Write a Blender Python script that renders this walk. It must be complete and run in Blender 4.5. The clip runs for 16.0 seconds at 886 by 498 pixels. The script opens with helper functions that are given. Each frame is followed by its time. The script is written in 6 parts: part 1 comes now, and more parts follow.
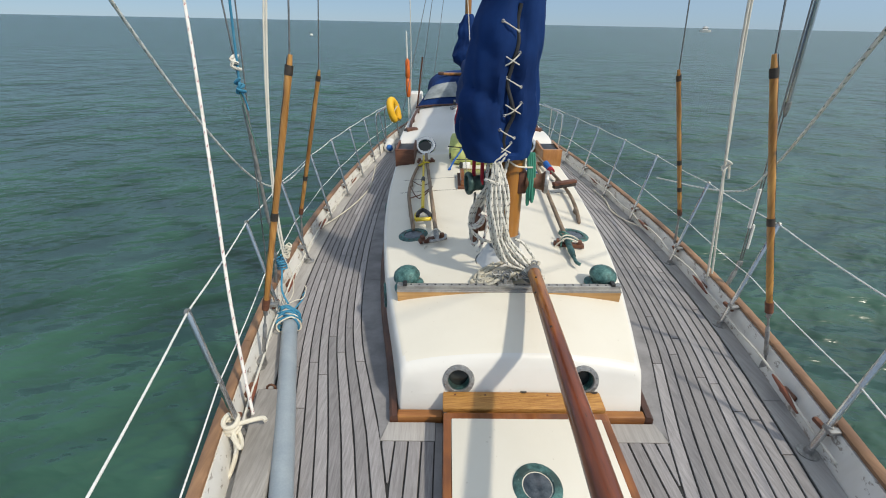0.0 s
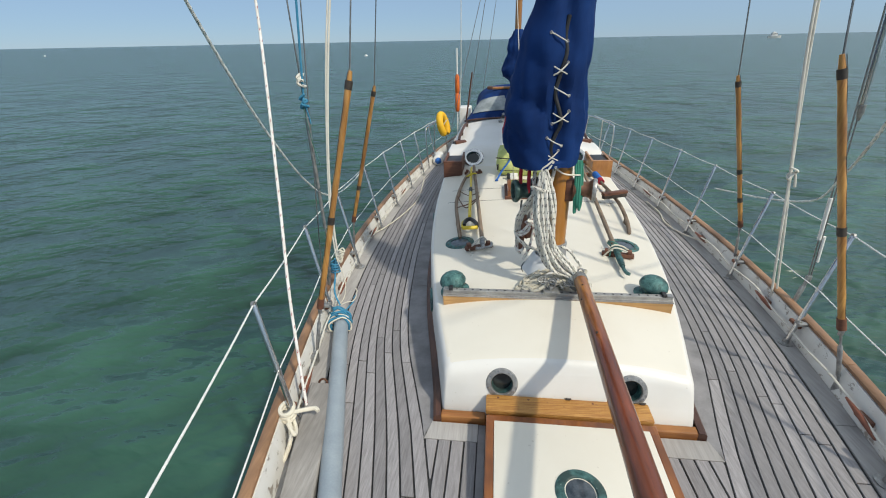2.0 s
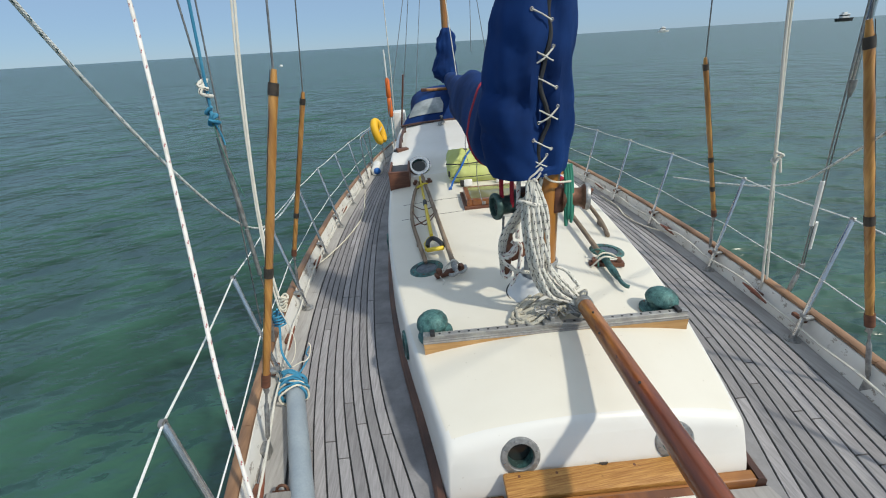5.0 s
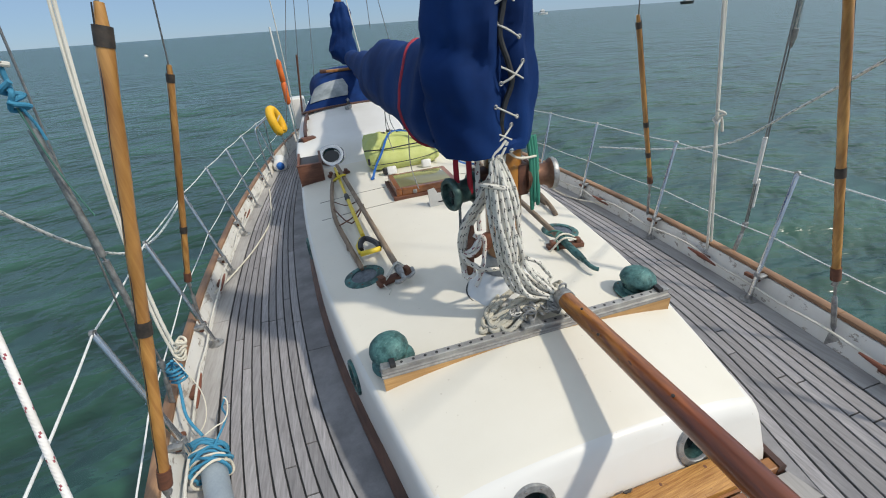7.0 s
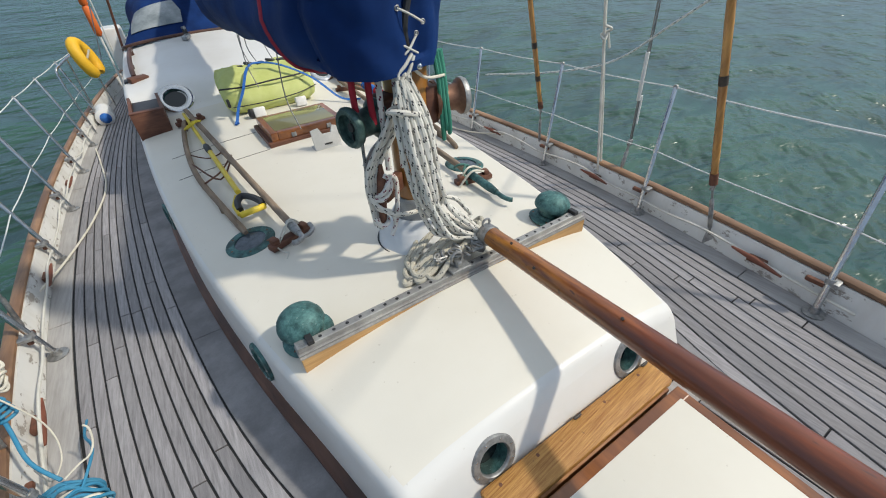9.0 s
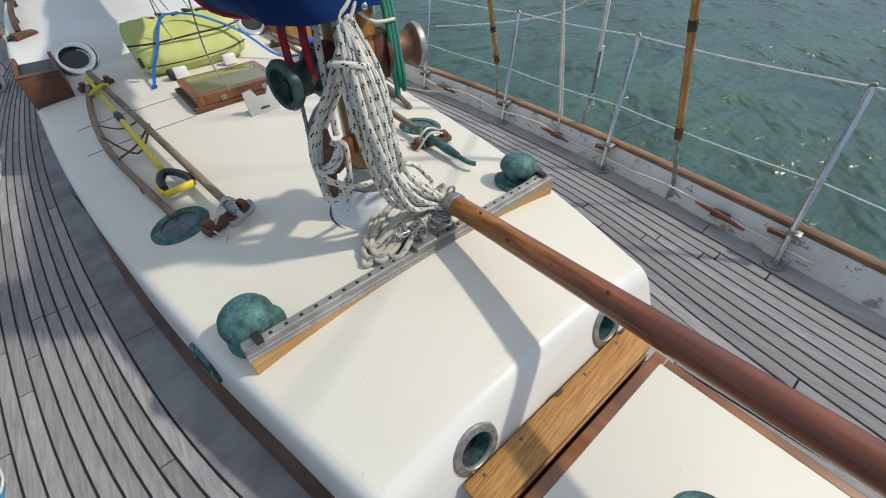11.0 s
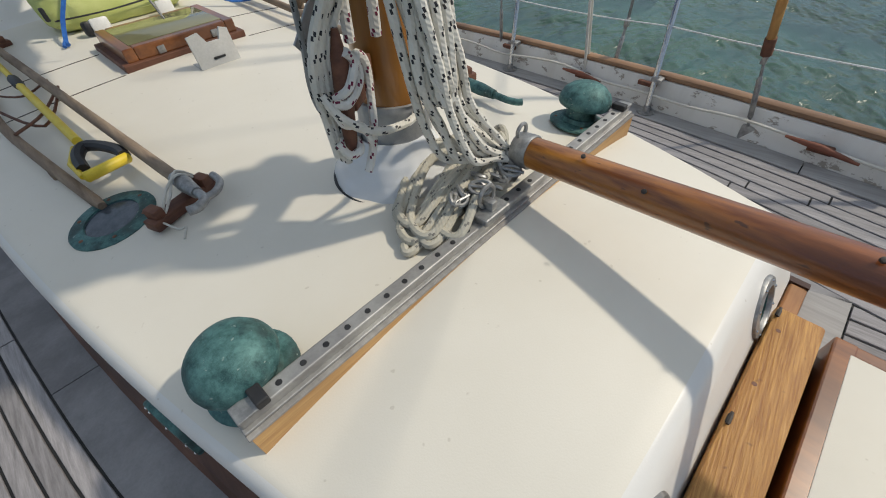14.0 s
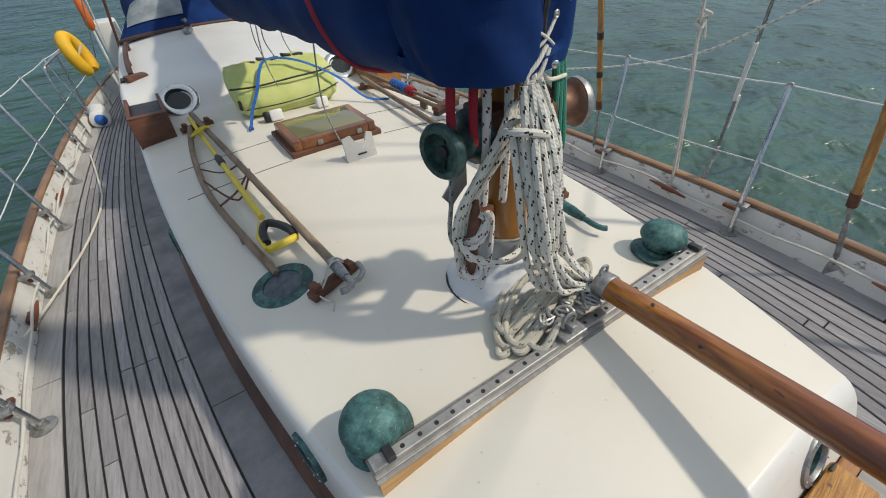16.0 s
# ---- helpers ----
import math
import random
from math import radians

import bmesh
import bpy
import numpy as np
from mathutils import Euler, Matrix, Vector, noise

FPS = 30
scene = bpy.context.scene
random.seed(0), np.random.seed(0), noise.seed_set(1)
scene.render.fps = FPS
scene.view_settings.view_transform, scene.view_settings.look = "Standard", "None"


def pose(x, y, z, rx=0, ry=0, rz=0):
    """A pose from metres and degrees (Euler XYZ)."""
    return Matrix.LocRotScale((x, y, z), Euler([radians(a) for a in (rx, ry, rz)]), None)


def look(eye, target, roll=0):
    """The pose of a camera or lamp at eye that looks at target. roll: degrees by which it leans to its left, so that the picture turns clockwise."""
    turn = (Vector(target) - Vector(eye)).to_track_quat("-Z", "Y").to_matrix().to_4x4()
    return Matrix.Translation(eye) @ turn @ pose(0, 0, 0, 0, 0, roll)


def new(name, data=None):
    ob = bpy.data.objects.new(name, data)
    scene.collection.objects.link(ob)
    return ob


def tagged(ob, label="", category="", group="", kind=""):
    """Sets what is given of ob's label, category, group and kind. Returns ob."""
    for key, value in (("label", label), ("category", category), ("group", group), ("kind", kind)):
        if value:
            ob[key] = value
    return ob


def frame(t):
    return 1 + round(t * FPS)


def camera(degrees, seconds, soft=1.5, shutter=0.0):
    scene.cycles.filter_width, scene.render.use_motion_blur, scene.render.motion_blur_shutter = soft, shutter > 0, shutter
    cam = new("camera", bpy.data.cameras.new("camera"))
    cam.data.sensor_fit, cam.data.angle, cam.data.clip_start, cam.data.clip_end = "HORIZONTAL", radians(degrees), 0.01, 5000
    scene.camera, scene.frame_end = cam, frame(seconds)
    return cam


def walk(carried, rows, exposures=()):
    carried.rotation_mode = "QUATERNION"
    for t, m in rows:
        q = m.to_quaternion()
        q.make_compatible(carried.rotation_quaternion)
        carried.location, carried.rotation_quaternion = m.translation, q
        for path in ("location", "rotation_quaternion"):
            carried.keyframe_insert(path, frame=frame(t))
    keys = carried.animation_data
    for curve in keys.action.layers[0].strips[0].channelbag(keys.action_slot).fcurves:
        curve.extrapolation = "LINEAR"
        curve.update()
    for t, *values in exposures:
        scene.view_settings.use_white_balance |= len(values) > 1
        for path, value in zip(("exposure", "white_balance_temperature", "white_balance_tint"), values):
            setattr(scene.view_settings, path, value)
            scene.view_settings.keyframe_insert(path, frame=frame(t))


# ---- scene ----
cam = camera(94.6, 16.0, soft=1.05)
PATH = [
    (0, (-0.349, -1.352, 1.604), (-0.37, 0.407, 0.651), -0.1),
    (0.5, (-0.303, -1.37, 1.598), (-0.402, 0.381, 0.639), -0.8),
    (1, (-0.258, -1.409, 1.588), (-0.432, 0.345, 0.644), -1.5),
    (1.5, (-0.262, -1.435, 1.589), (-0.491, 0.33, 0.678), -2.0),
    (2, (-0.346, -1.427, 1.591), (-0.592, 0.348, 0.702), -2.3),
    (2.5, (-0.435, -1.384, 1.609), (-0.66, 0.396, 0.726), -2.8),
    (3, (-0.492, -1.324, 1.618), (-0.679, 0.456, 0.726), -3.2),
    (3.5, (-0.531, -1.26, 1.613), (-0.675, 0.517, 0.706), -3.7),
    (4, (-0.532, -1.187, 1.586), (-0.617, 0.596, 0.684), -3.8),
    (4.2, (-0.515, -1.144, 1.578), (-0.575, 0.645, 0.686), -3.8),
    (6.3, (-0.597, -0.68, 1.46), (-0.34, 1.087, 0.56), -6.5),
    (6.5, (-0.592, -0.644, 1.455), (-0.293, 1.107, 0.535), -6.4),
    (7, (-0.644, -0.553, 1.415), (-0.214, 1.141, 0.441), -5.6),
    (7.5, (-0.754, -0.436, 1.367), (-0.158, 1.173, 0.34), -4.4),
    (8, (-0.736, -0.373, 1.335), (-0.017, 1.134, 0.233), -3.6),
    (8.5, (-0.699, -0.347, 1.315), (0.098, 1.063, 0.14), -3.3),
    (9, (-0.667, -0.343, 1.307), (0.166, 0.995, 0.075), -3.3),
    (9.5, (-0.646, -0.331, 1.297), (0.217, 0.945, 0.022), -3.2),
    (10, (-0.641, -0.304, 1.284), (0.262, 0.906, -0.028), -2.3),
    (10.2, (-0.639, -0.299, 1.278), (0.282, 0.884, -0.045), -1.7),
    (12.5, (-0.549, 0.062, 1.054), (0.378, 1.094, -0.387), -2.3),
    (13, (-0.595, 0.14, 0.962), (0.326, 1.141, -0.505), -3.6),
    (13.5, (-0.601, 0.163, 0.928), (0.336, 1.148, -0.539), -4.2),
    (14, (-0.572, 0.184, 0.927), (0.39, 1.174, -0.52), -3.6),
    (14.5, (-0.586, 0.228, 0.986), (0.391, 1.241, -0.435), -2.2),
    (15, (-0.613, 0.258, 1.042), (0.349, 1.322, -0.352), -1.1),
    (15.5, (-0.646, 0.228, 1.118), (0.263, 1.395, -0.228), -1.8),
    (16, (-0.687, 0.16, 1.228), (0.138, 1.483, -0.024), -3.7),
]
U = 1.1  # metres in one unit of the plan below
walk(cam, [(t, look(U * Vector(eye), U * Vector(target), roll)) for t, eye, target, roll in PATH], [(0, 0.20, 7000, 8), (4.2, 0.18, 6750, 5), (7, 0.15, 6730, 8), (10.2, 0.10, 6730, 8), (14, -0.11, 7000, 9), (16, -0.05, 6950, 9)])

# ---- light ----
CLEAR, HAZE, VEIL = (0.022, 0.026, 0.031), (0.172, 0.248, 0.358), (0.30, 0.30, 0.285)
WAVES = -56  # degrees that lay the crests along the first axis
HEEL = (0.0195, -0.0093)  # the boat lies a little over, so the sea slopes by this in its frame
SUN = Vector((0.72, -0.58, 1.0)).normalized()
world = bpy.data.worlds.new("sky")
scene.world = world
world.use_nodes = True
wn = world.node_tree
sky = wn.nodes.new("ShaderNodeTexSky")
sky.sky_type, sky.sun_disc = "NISHITA", False
sky.sun_elevation = math.asin(SUN.z)
sky.sun_rotation = math.atan2(SUN.x, SUN.y)
sky.air_density, sky.dust_density, sky.ozone_density, sky.altitude = 1.0, 0.3, 5.0, 2500
# clear sky low down, thin bright cloud that thickens towards the zenith and the sun's side
up = wn.nodes.new("ShaderNodeSeparateXYZ")
level = wn.nodes.new("ShaderNodeMapping")
level.inputs["Rotation"].default_value = (HEEL[1], -HEEL[0], 0)
wn.links.new(wn.nodes.new("ShaderNodeTexCoord").outputs["Generated"], level.inputs["Vector"])
wn.links.new(level.outputs[0], up.inputs[0])
wn.links.new(level.outputs[0], sky.inputs["Vector"])
height = wn.nodes.new("ShaderNodeMath")
height.operation, height.use_clamp = "MULTIPLY", True
height.inputs[1].default_value = 1.0
wn.links.new(up.outputs["Z"], height.inputs[0])
cloud = wn.nodes.new("ShaderNodeMix")
cloud.data_type, cloud.blend_type, cloud.clamp_factor = "RGBA", "ADD", False
cloud.inputs["Factor"].default_value = 1.0
scaled = wn.nodes.new("ShaderNodeVectorMath")
scaled.operation = "MULTIPLY_ADD"
scaled.inputs[1].default_value = CLEAR
scaled.inputs[2].default_value = HAZE
wn.links.new(sky.outputs[0], scaled.inputs[0])
veil = wn.nodes.new("ShaderNodeVectorMath")
veil.operation = "SCALE"
veil.inputs[0].default_value = VEIL
sunward = wn.nodes.new("ShaderNodeMath")
sunward.operation, sunward.use_clamp = "MULTIPLY", True
sunward.inputs[1].default_value = 1.0
wn.links.new(up.outputs["X"], sunward.inputs[0])
gain = wn.nodes.new("ShaderNodeMath")
gain.operation = "MULTIPLY_ADD"
gain.inputs[1].default_value, gain.inputs[2].default_value = 2.8, 1.0
wn.links.new(sunward.outputs[0], gain.inputs[0])
thick = wn.nodes.new("ShaderNodeMath")
thick.operation = "MULTIPLY"
wn.links.new(height.outputs[0], thick.inputs[0])
wn.links.new(gain.outputs[0], thick.inputs[1])
wn.links.new(thick.outputs[0], veil.inputs["Scale"])
wn.links.new(scaled.outputs[0], cloud.inputs[6])
wn.links.new(veil.outputs[0], cloud.inputs[7])
wn.links.new(cloud.outputs[2], wn.nodes["Background"].inputs["Color"])
wn.nodes["Background"].inputs["Strength"].default_value = 1.0
sun = new("sun", bpy.data.lights.new("sun", "SUN"))
sun.data.energy, sun.data.angle, sun.data.color = 2.75, radians(2.4), (1.0, 0.94, 0.84)
sun.rotation_mode = "QUATERNION"
sun.rotation_quaternion = SUN.to_track_quat("Z", "Y")
scene.view_settings.exposure = 0.0


# ---- materials ----
class Nodes:
    """A small builder of node materials."""

    def __init__(self, name):
        self.m = bpy.data.materials.new(name)
        self.m.use_nodes = True
        self.t = self.m.node_tree
        self.b = self.t.nodes["Principled BSDF"]

    def add(self, kind, inputs=None, **attrs):
        n = self.t.nodes.new(kind)
        for key, value in attrs.items():
            setattr(n, key, value)
        for key, value in (inputs or {}).items():
            self.put(n.inputs[key], value)
        return n

    def put(self, socket, value):
        if isinstance(value, bpy.types.NodeSocket):
            self.t.links.new(value, socket)
        else:
            socket.default_value = value

    def coords(self, scale=(1, 1, 1), out="Object", rot=(0, 0, 0)):
        c = self.add("ShaderNodeTexCoord")
        return self.add("ShaderNodeMapping", {"Vector": c.outputs[out], "Scale": scale, "Rotation": rot}).outputs[0]

    def noise(self, vec, scale, detail=4.0, rough=0.6, out="Fac"):
        return self.add("ShaderNodeTexNoise", {"Vector": vec, "Scale": scale, "Detail": detail, "Roughness": rough}).outputs[out]

    def ramp(self, fac, stops):
        r = self.add("ShaderNodeValToRGB", {"Fac": fac})
        while len(r.color_ramp.elements) < len(stops):
            r.color_ramp.elements.new(0.5)
        for e, (p, c) in zip(r.color_ramp.elements, stops):
            e.position, e.color = p, (c, c, c, 1) if isinstance(c, (int, float)) else (*c, 1)
        return r.outputs["Color"]

    def mix(self, fac, a, b, blend="MIX"):
        n = self.add("ShaderNodeMix", data_type="RGBA", blend_type=blend)
        self.put(n.inputs["Factor"], fac)
        for key, v in ((6, a), (7, b)):
            self.put(n.inputs[key], (*v, 1) if isinstance(v, tuple) and len(v) == 3 else v)
        return n.outputs[2]

    def math(self, op, a, b=0.0, clamp=False):
        n = self.add("ShaderNodeMath", operation=op, use_clamp=clamp)
        self.put(n.inputs[0], a)
        self.put(n.inputs[1], b)
        return n.outputs[0]

    def bump(self, height, strength, dist=0.01):
        n = self.add("ShaderNodeBump", {"Height": height, "Strength": strength, "Distance": dist})
        self.put(self.b.inputs["Normal"], n.outputs[0])

    def set(self, color=None, rough=None, metal=None, **more):
        for key, v in (("Base Color", color), ("Roughness", rough), ("Metallic", metal)):
            if v is not None:
                self.put(self.b.inputs[key], (*v, 1) if isinstance(v, tuple) else v)
        for key, v in more.items():
            self.put(self.b.inputs[key.replace("_", " ")], v)
        return self.m


def mottled(name, a, b, scale=8.0, rough=0.5, metal=0.0, grain=120.0, relief=0.15, dist=0.003, spread=(0.35, 0.65), **more):
    """Two tones in soft blotches with a fine grain and relief."""
    n = Nodes(name)
    v = n.coords()
    big = n.ramp(n.noise(v, scale), [(spread[0], 0.0), (spread[1], 1.0)])
    fine = n.noise(v, grain, 3.0)
    col = n.mix(big, a, b)
    col = n.mix(0.25, col, n.ramp(fine, [(0.3, 0.55), (0.7, 1.0)]), "MULTIPLY")
    n.bump(fine, relief, dist)
    return n.set(col, rough, metal, **more)


def wood(name, a, b, grain=(1, 1, 1), rough=0.45, scale=30.0, dark=0.5, relief=0.3, per_piece=0.0, coat=0.0):
    """Grain drawn out along the axis whose factor in grain is small."""
    n = Nodes(name)
    v = n.coords(grain)
    streak = n.noise(v, scale, 6.0, 0.65)
    broad = n.noise(n.coords(), 2.3, 3.0)
    col = n.mix(n.ramp(streak, [(0.3, 0.0), (0.7, 1.0)]), a, b)
    col = n.mix(n.ramp(broad, [(0.4, 0.0), (0.62, dark)]), col, tuple(c * 0.55 for c in a))
    if per_piece:
        r = n.add("ShaderNodeObjectInfo").outputs["Random"]
        col = n.mix(1.0, col, n.ramp(r, [(0.0, 1 - per_piece), (1.0, 1.0)]), "MULTIPLY")
    n.bump(streak, relief, 0.004)
    return n.set(col, rough, 0.0, Coat_Weight=coat, Coat_Roughness=0.12)


def teak_deck():
    n = Nodes("weathered_teak")
    v = n.coords((1, 0.035, 1))
    r = n.add("ShaderNodeObjectInfo").outputs["Random"]
    off = n.add("ShaderNodeVectorMath", operation="ADD")
    n.put(off.inputs[0], v)
    com = n.add("ShaderNodeCombineXYZ", {"X": n.math("MULTIPLY", r, 37.0), "Y": n.math("MULTIPLY", r, 91.0), "Z": r})
    n.put(off.inputs[1], com.outputs[0])
    streak = n.noise(off.outputs[0], 95.0, 6.0, 0.7)
    blotch = n.noise(n.coords(), 3.1, 5.0, 0.65)
    col = n.mix(n.ramp(streak, [(0.28, 0.0), (0.72, 1.0)]), (0.160, 0.152, 0.157), (0.385, 0.367, 0.380))
    col = n.mix(n.ramp(blotch, [(0.35, 0.0), (0.7, 0.45)]), col, (0.285, 0.277, 0.282))
    col = n.mix(1.0, col, n.ramp(r, [(0.0, 0.74), (1.0, 1.14)]), "MULTIPLY")
    n.bump(streak, 0.5, 0.004)
    return n.set(col, 0.75)


def gelcoat(name, tone, dirt, rough=0.38):
    n = Nodes(name)
    v = n.coords()
    big = n.ramp(n.noise(v, 1.7, 5.0, 0.6), [(0.42, 0.0), (0.75, 0.8)])
    col = n.mix(big, tone, dirt)
    speck = n.ramp(n.noise(v, 42.0, 1.0), [(0.76, 0.0), (0.79, 0.35)])
    col = n.mix(speck, col, (0.38, 0.33, 0.26))
    n.bump(n.noise(v, 260.0, 2.0), 0.12, 0.002)
    return n.set(col, rough)


def peeling_paint():
    n = Nodes("peeling_white_paint")
    v = n.coords((1, 0.5, 1))
    chip = n.ramp(n.noise(v, 17.0, 8.0, 0.72), [(0.575, 0.0), (0.60, 1.0)])
    stain = n.ramp(n.noise(n.coords((1, 1, 0.3)), 5.0, 4.0), [(0.45, 0.0), (0.75, 0.6)])
    base = n.mix(stain, (0.74, 0.73, 0.70), (0.52, 0.49, 0.43))
    col = n.mix(chip, base, n.mix(n.noise(v, 60.0), (0.30, 0.27, 0.24), (0.42, 0.38, 0.33)))
    n.bump(n.math("SUBTRACT", 1.0, chip), 0.5, 0.003)
    return n.set(col, 0.6)


def patina(name="bronze_patina"):
    n = Nodes(name)
    v = n.coords()
    a = n.ramp(n.noise(v, 26.0, 7.0, 0.75), [(0.35, 0.0), (0.62, 1.0)])
    col = n.mix(a, (0.011, 0.052, 0.054), (0.095, 0.225, 0.215))
    col = n.mix(n.ramp(n.noise(v, 9.0, 5.0), [(0.48, 0.0), (0.62, 0.85)]), col, (0.03, 0.05, 0.048))
    col = n.mix(n.ramp(n.noise(n.coords((1, 1, 3)), 60.0, 3.0), [(0.66, 0.0), (0.7, 0.7)]), col, (0.30, 0.38, 0.35))
    n.bump(a, 0.25, 0.002)
    return n.set(col, 0.6, 0.25)


def rope_material(name, tone, fleck=None, pitch=0.030, size=0.34, dirt=(0.45, 0.42, 0.36)):
    """Braided rope; u runs along it in metres, v round it. Flecks in pairs along the braid."""
    n = Nodes(name)
    uv = n.add("ShaderNodeSeparateXYZ", {"Vector": n.add("ShaderNodeTexCoord").outputs["UV"]})
    u, v = uv.outputs[0], uv.outputs[1]
    col = n.mix(n.ramp(n.noise(n.coords(), 14.0, 4.0), [(0.45, 0.0), (0.75, 0.6)]), tone, dirt)
    if fleck:
        row = n.math("DIVIDE", u, pitch)
        fu = n.math("FRACT", row)
        fv = n.math("FRACT", n.math("ADD", n.math("MULTIPLY", v, 3.0), n.math("ADD", n.math("MULTIPLY", n.math("FLOOR", row), 0.37), n.math("MULTIPLY", fu, 0.35))))
        second = n.math("GREATER_THAN", fu, size * 0.5)
        slash = n.math("LESS_THAN", n.math("ABSOLUTE", n.math("SUBTRACT", fv, n.math("ADD", 0.36, n.math("MULTIPLY", second, 0.24)))), 0.13)
        mask = n.math("MULTIPLY", n.math("LESS_THAN", fu, size), slash)
        col = n.mix(mask, col, fleck)
    braid = n.add("ShaderNodeTexWave", {"Vector": n.add("ShaderNodeCombineXYZ", {"X": n.math("MULTIPLY", u, 60.0), "Y": n.math("MULTIPLY", v, 3.0)}).outputs[0], "Scale": 1.0, "Distortion": 0.6}, wave_type="BANDS", bands_direction="DIAGONAL")
    n.bump(braid.outputs["Fac"], 0.3, 0.002)
    return n.set(col, 0.85)


def sea_material():
    n = Nodes("sea_water")
    c = n.add("ShaderNodeTexCoord").outputs["Object"]

    def layer(rot, scale, stretch, detail):
        m = n.add("ShaderNodeMapping", {"Vector": c, "Rotation": (0, 0, radians(rot))}).outputs[0]
        m = n.add("ShaderNodeMapping", {"Vector": m, "Scale": (stretch, 1, 1)}).outputs[0]
        return n.noise(m, scale, detail, 0.55)

    swell = layer(WAVES, 0.30, 0.20, 2.5)
    cross = layer(14, 0.55, 0.42, 3.0)
    chop = layer(WAVES + 25, 1.15, 0.55, 3.0)
    ripple = layer(4, 3.6, 0.40, 3.0)
    crest = n.math("SUBTRACT", 1.0, n.math("ABSOLUTE", n.math("MULTIPLY", n.math("SUBTRACT", layer(-8, 1.9, 0.38, 2.0), 0.5), 4.0), True))
    fine = n.math("SUBTRACT", 1.0, n.math("ABSOLUTE", n.math("MULTIPLY", n.math("SUBTRACT", layer(18, 3.4, 0.42, 2.0), 0.5), 4.0), True))
    crest = n.math("ADD", crest, n.math("MULTIPLY", fine, 0.35))
    h = n.math("ADD", n.math("ADD", n.math("MULTIPLY", swell, 1.0), n.math("MULTIPLY", cross, 1.0)), n.math("ADD", n.math("MULTIPLY", chop, 0.6), n.math("ADD", n.math("MULTIPLY", ripple, 0.13), n.math("MULTIPLY", crest, 0.062))))
    n.bump(h, 1.0, 0.60)
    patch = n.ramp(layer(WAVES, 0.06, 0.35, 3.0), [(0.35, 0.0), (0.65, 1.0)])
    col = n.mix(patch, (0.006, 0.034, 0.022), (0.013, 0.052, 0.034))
    # lighter green painted on the wave tops for light coming through them
    lit_tops = n.ramp(n.math("ADD", n.math("MULTIPLY", chop, 0.6), n.math("MULTIPLY", cross, 0.4)), [(0.40, 0.0), (0.66, 1.0)])
    col = n.mix(lit_tops, col, (0.028, 0.094, 0.063))
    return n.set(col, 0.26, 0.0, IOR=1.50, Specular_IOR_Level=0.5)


def oak_sill():
    """Dry oak with slanting figured grain, dark rims and old knots."""
    n = Nodes("figured_oak")
    turned = n.coords((1, 1, 1), "Object", (0, 0, radians(-6)))
    v = n.add("ShaderNodeMapping", {"Vector": turned, "Scale": (0.05, 1, 1)}).outputs[0]
    fig = n.ramp(n.noise(v, 170.0, 5.0, 0.65), [(0.34, 0.0), (0.66, 1.0)])
    broad = n.ramp(n.noise(n.coords((0.4, 1, 1)), 7.0, 4.0), [(0.4, 0.0), (0.7, 1.0)])
    col = n.mix(fig, (0.27, 0.105, 0.020), (0.56, 0.30, 0.085))
    col = n.mix(n.math("MULTIPLY", broad, 0.6), col, (0.27, 0.11, 0.026))
    col = n.mix(n.ramp(n.noise(n.coords(), 24.0, 2.0), [(0.70, 0.0), (0.76, 0.8)]), col, (0.10, 0.04, 0.018))
    n.bump(fig, 0.4, 0.003)
    return n.set(col, 0.5)


TEAK = teak_deck()
OAK_SILL = oak_sill()
MARGIN = mottled("worn_margin_plank", (0.17, 0.165, 0.172), (0.275, 0.268, 0.276), 5, 0.75, relief=0.25)
CAULK = mottled("black_caulking", (0.007, 0.007, 0.008), (0.018, 0.018, 0.018), 20, 0.7)
COVER_BOARD = wood("grey_covering_board", (0.30, 0.287, 0.278), (0.44, 0.425, 0.415), (1, 0.05, 1), 0.75, 60, 0.3, 0.3)
GREY_BOARD = wood("weathered_grey_board", (0.22, 0.205, 0.19), (0.38, 0.36, 0.34), (1, 0.08, 1), 0.85, 40, 0.5, 0.6)
VARNISH = wood("varnished_mahogany", (0.14, 0.040, 0.010), (0.42, 0.15, 0.034), (1, 0.12, 1), 0.3, 16, 0.7, 0.12, coat=0.5)
def spar_wood():
    """Varnish bleached to gold at the after end and red further forward."""
    n = Nodes("varnished_spar")
    v = n.coords((1, 0.05, 1))
    grain = n.ramp(n.noise(v, 34.0, 6.0, 0.65), [(0.3, 0.0), (0.7, 1.0)])
    along = n.add("ShaderNodeSeparateXYZ", {"Vector": n.coords()}).outputs["Y"]
    age = n.ramp(n.math("ADD", n.math("MULTIPLY", along, -0.8), n.math("MULTIPLY", n.noise(n.coords((1, 0.3, 1)), 9.0, 4.0), 0.35)), [(0.22, 0.0), (0.78, 1.0)])
    gold = n.mix(grain, (0.21, 0.066, 0.008), (0.50, 0.205, 0.032))
    red = n.mix(grain, (0.075, 0.014, 0.004), (0.25, 0.055, 0.012))
    col = n.mix(age, gold, red)
    figure = n.noise(n.coords((1, 0.07, 1)), 42.0, 4.0, 0.6)
    col = n.mix(n.ramp(figure, [(0.46, 0.0), (0.62, 0.75)]), col, (0.13, 0.030, 0.006))
    col = n.mix(n.ramp(n.noise(n.coords((1, 0.35, 1)), 55.0, 2.0), [(0.69, 0.0), (0.74, 0.8)]), col, (0.06, 0.02, 0.01))
    n.bump(grain, 0.08, 0.002)
    return n.set(col, 0.32, Coat_Weight=0.5, Coat_Roughness=0.12)


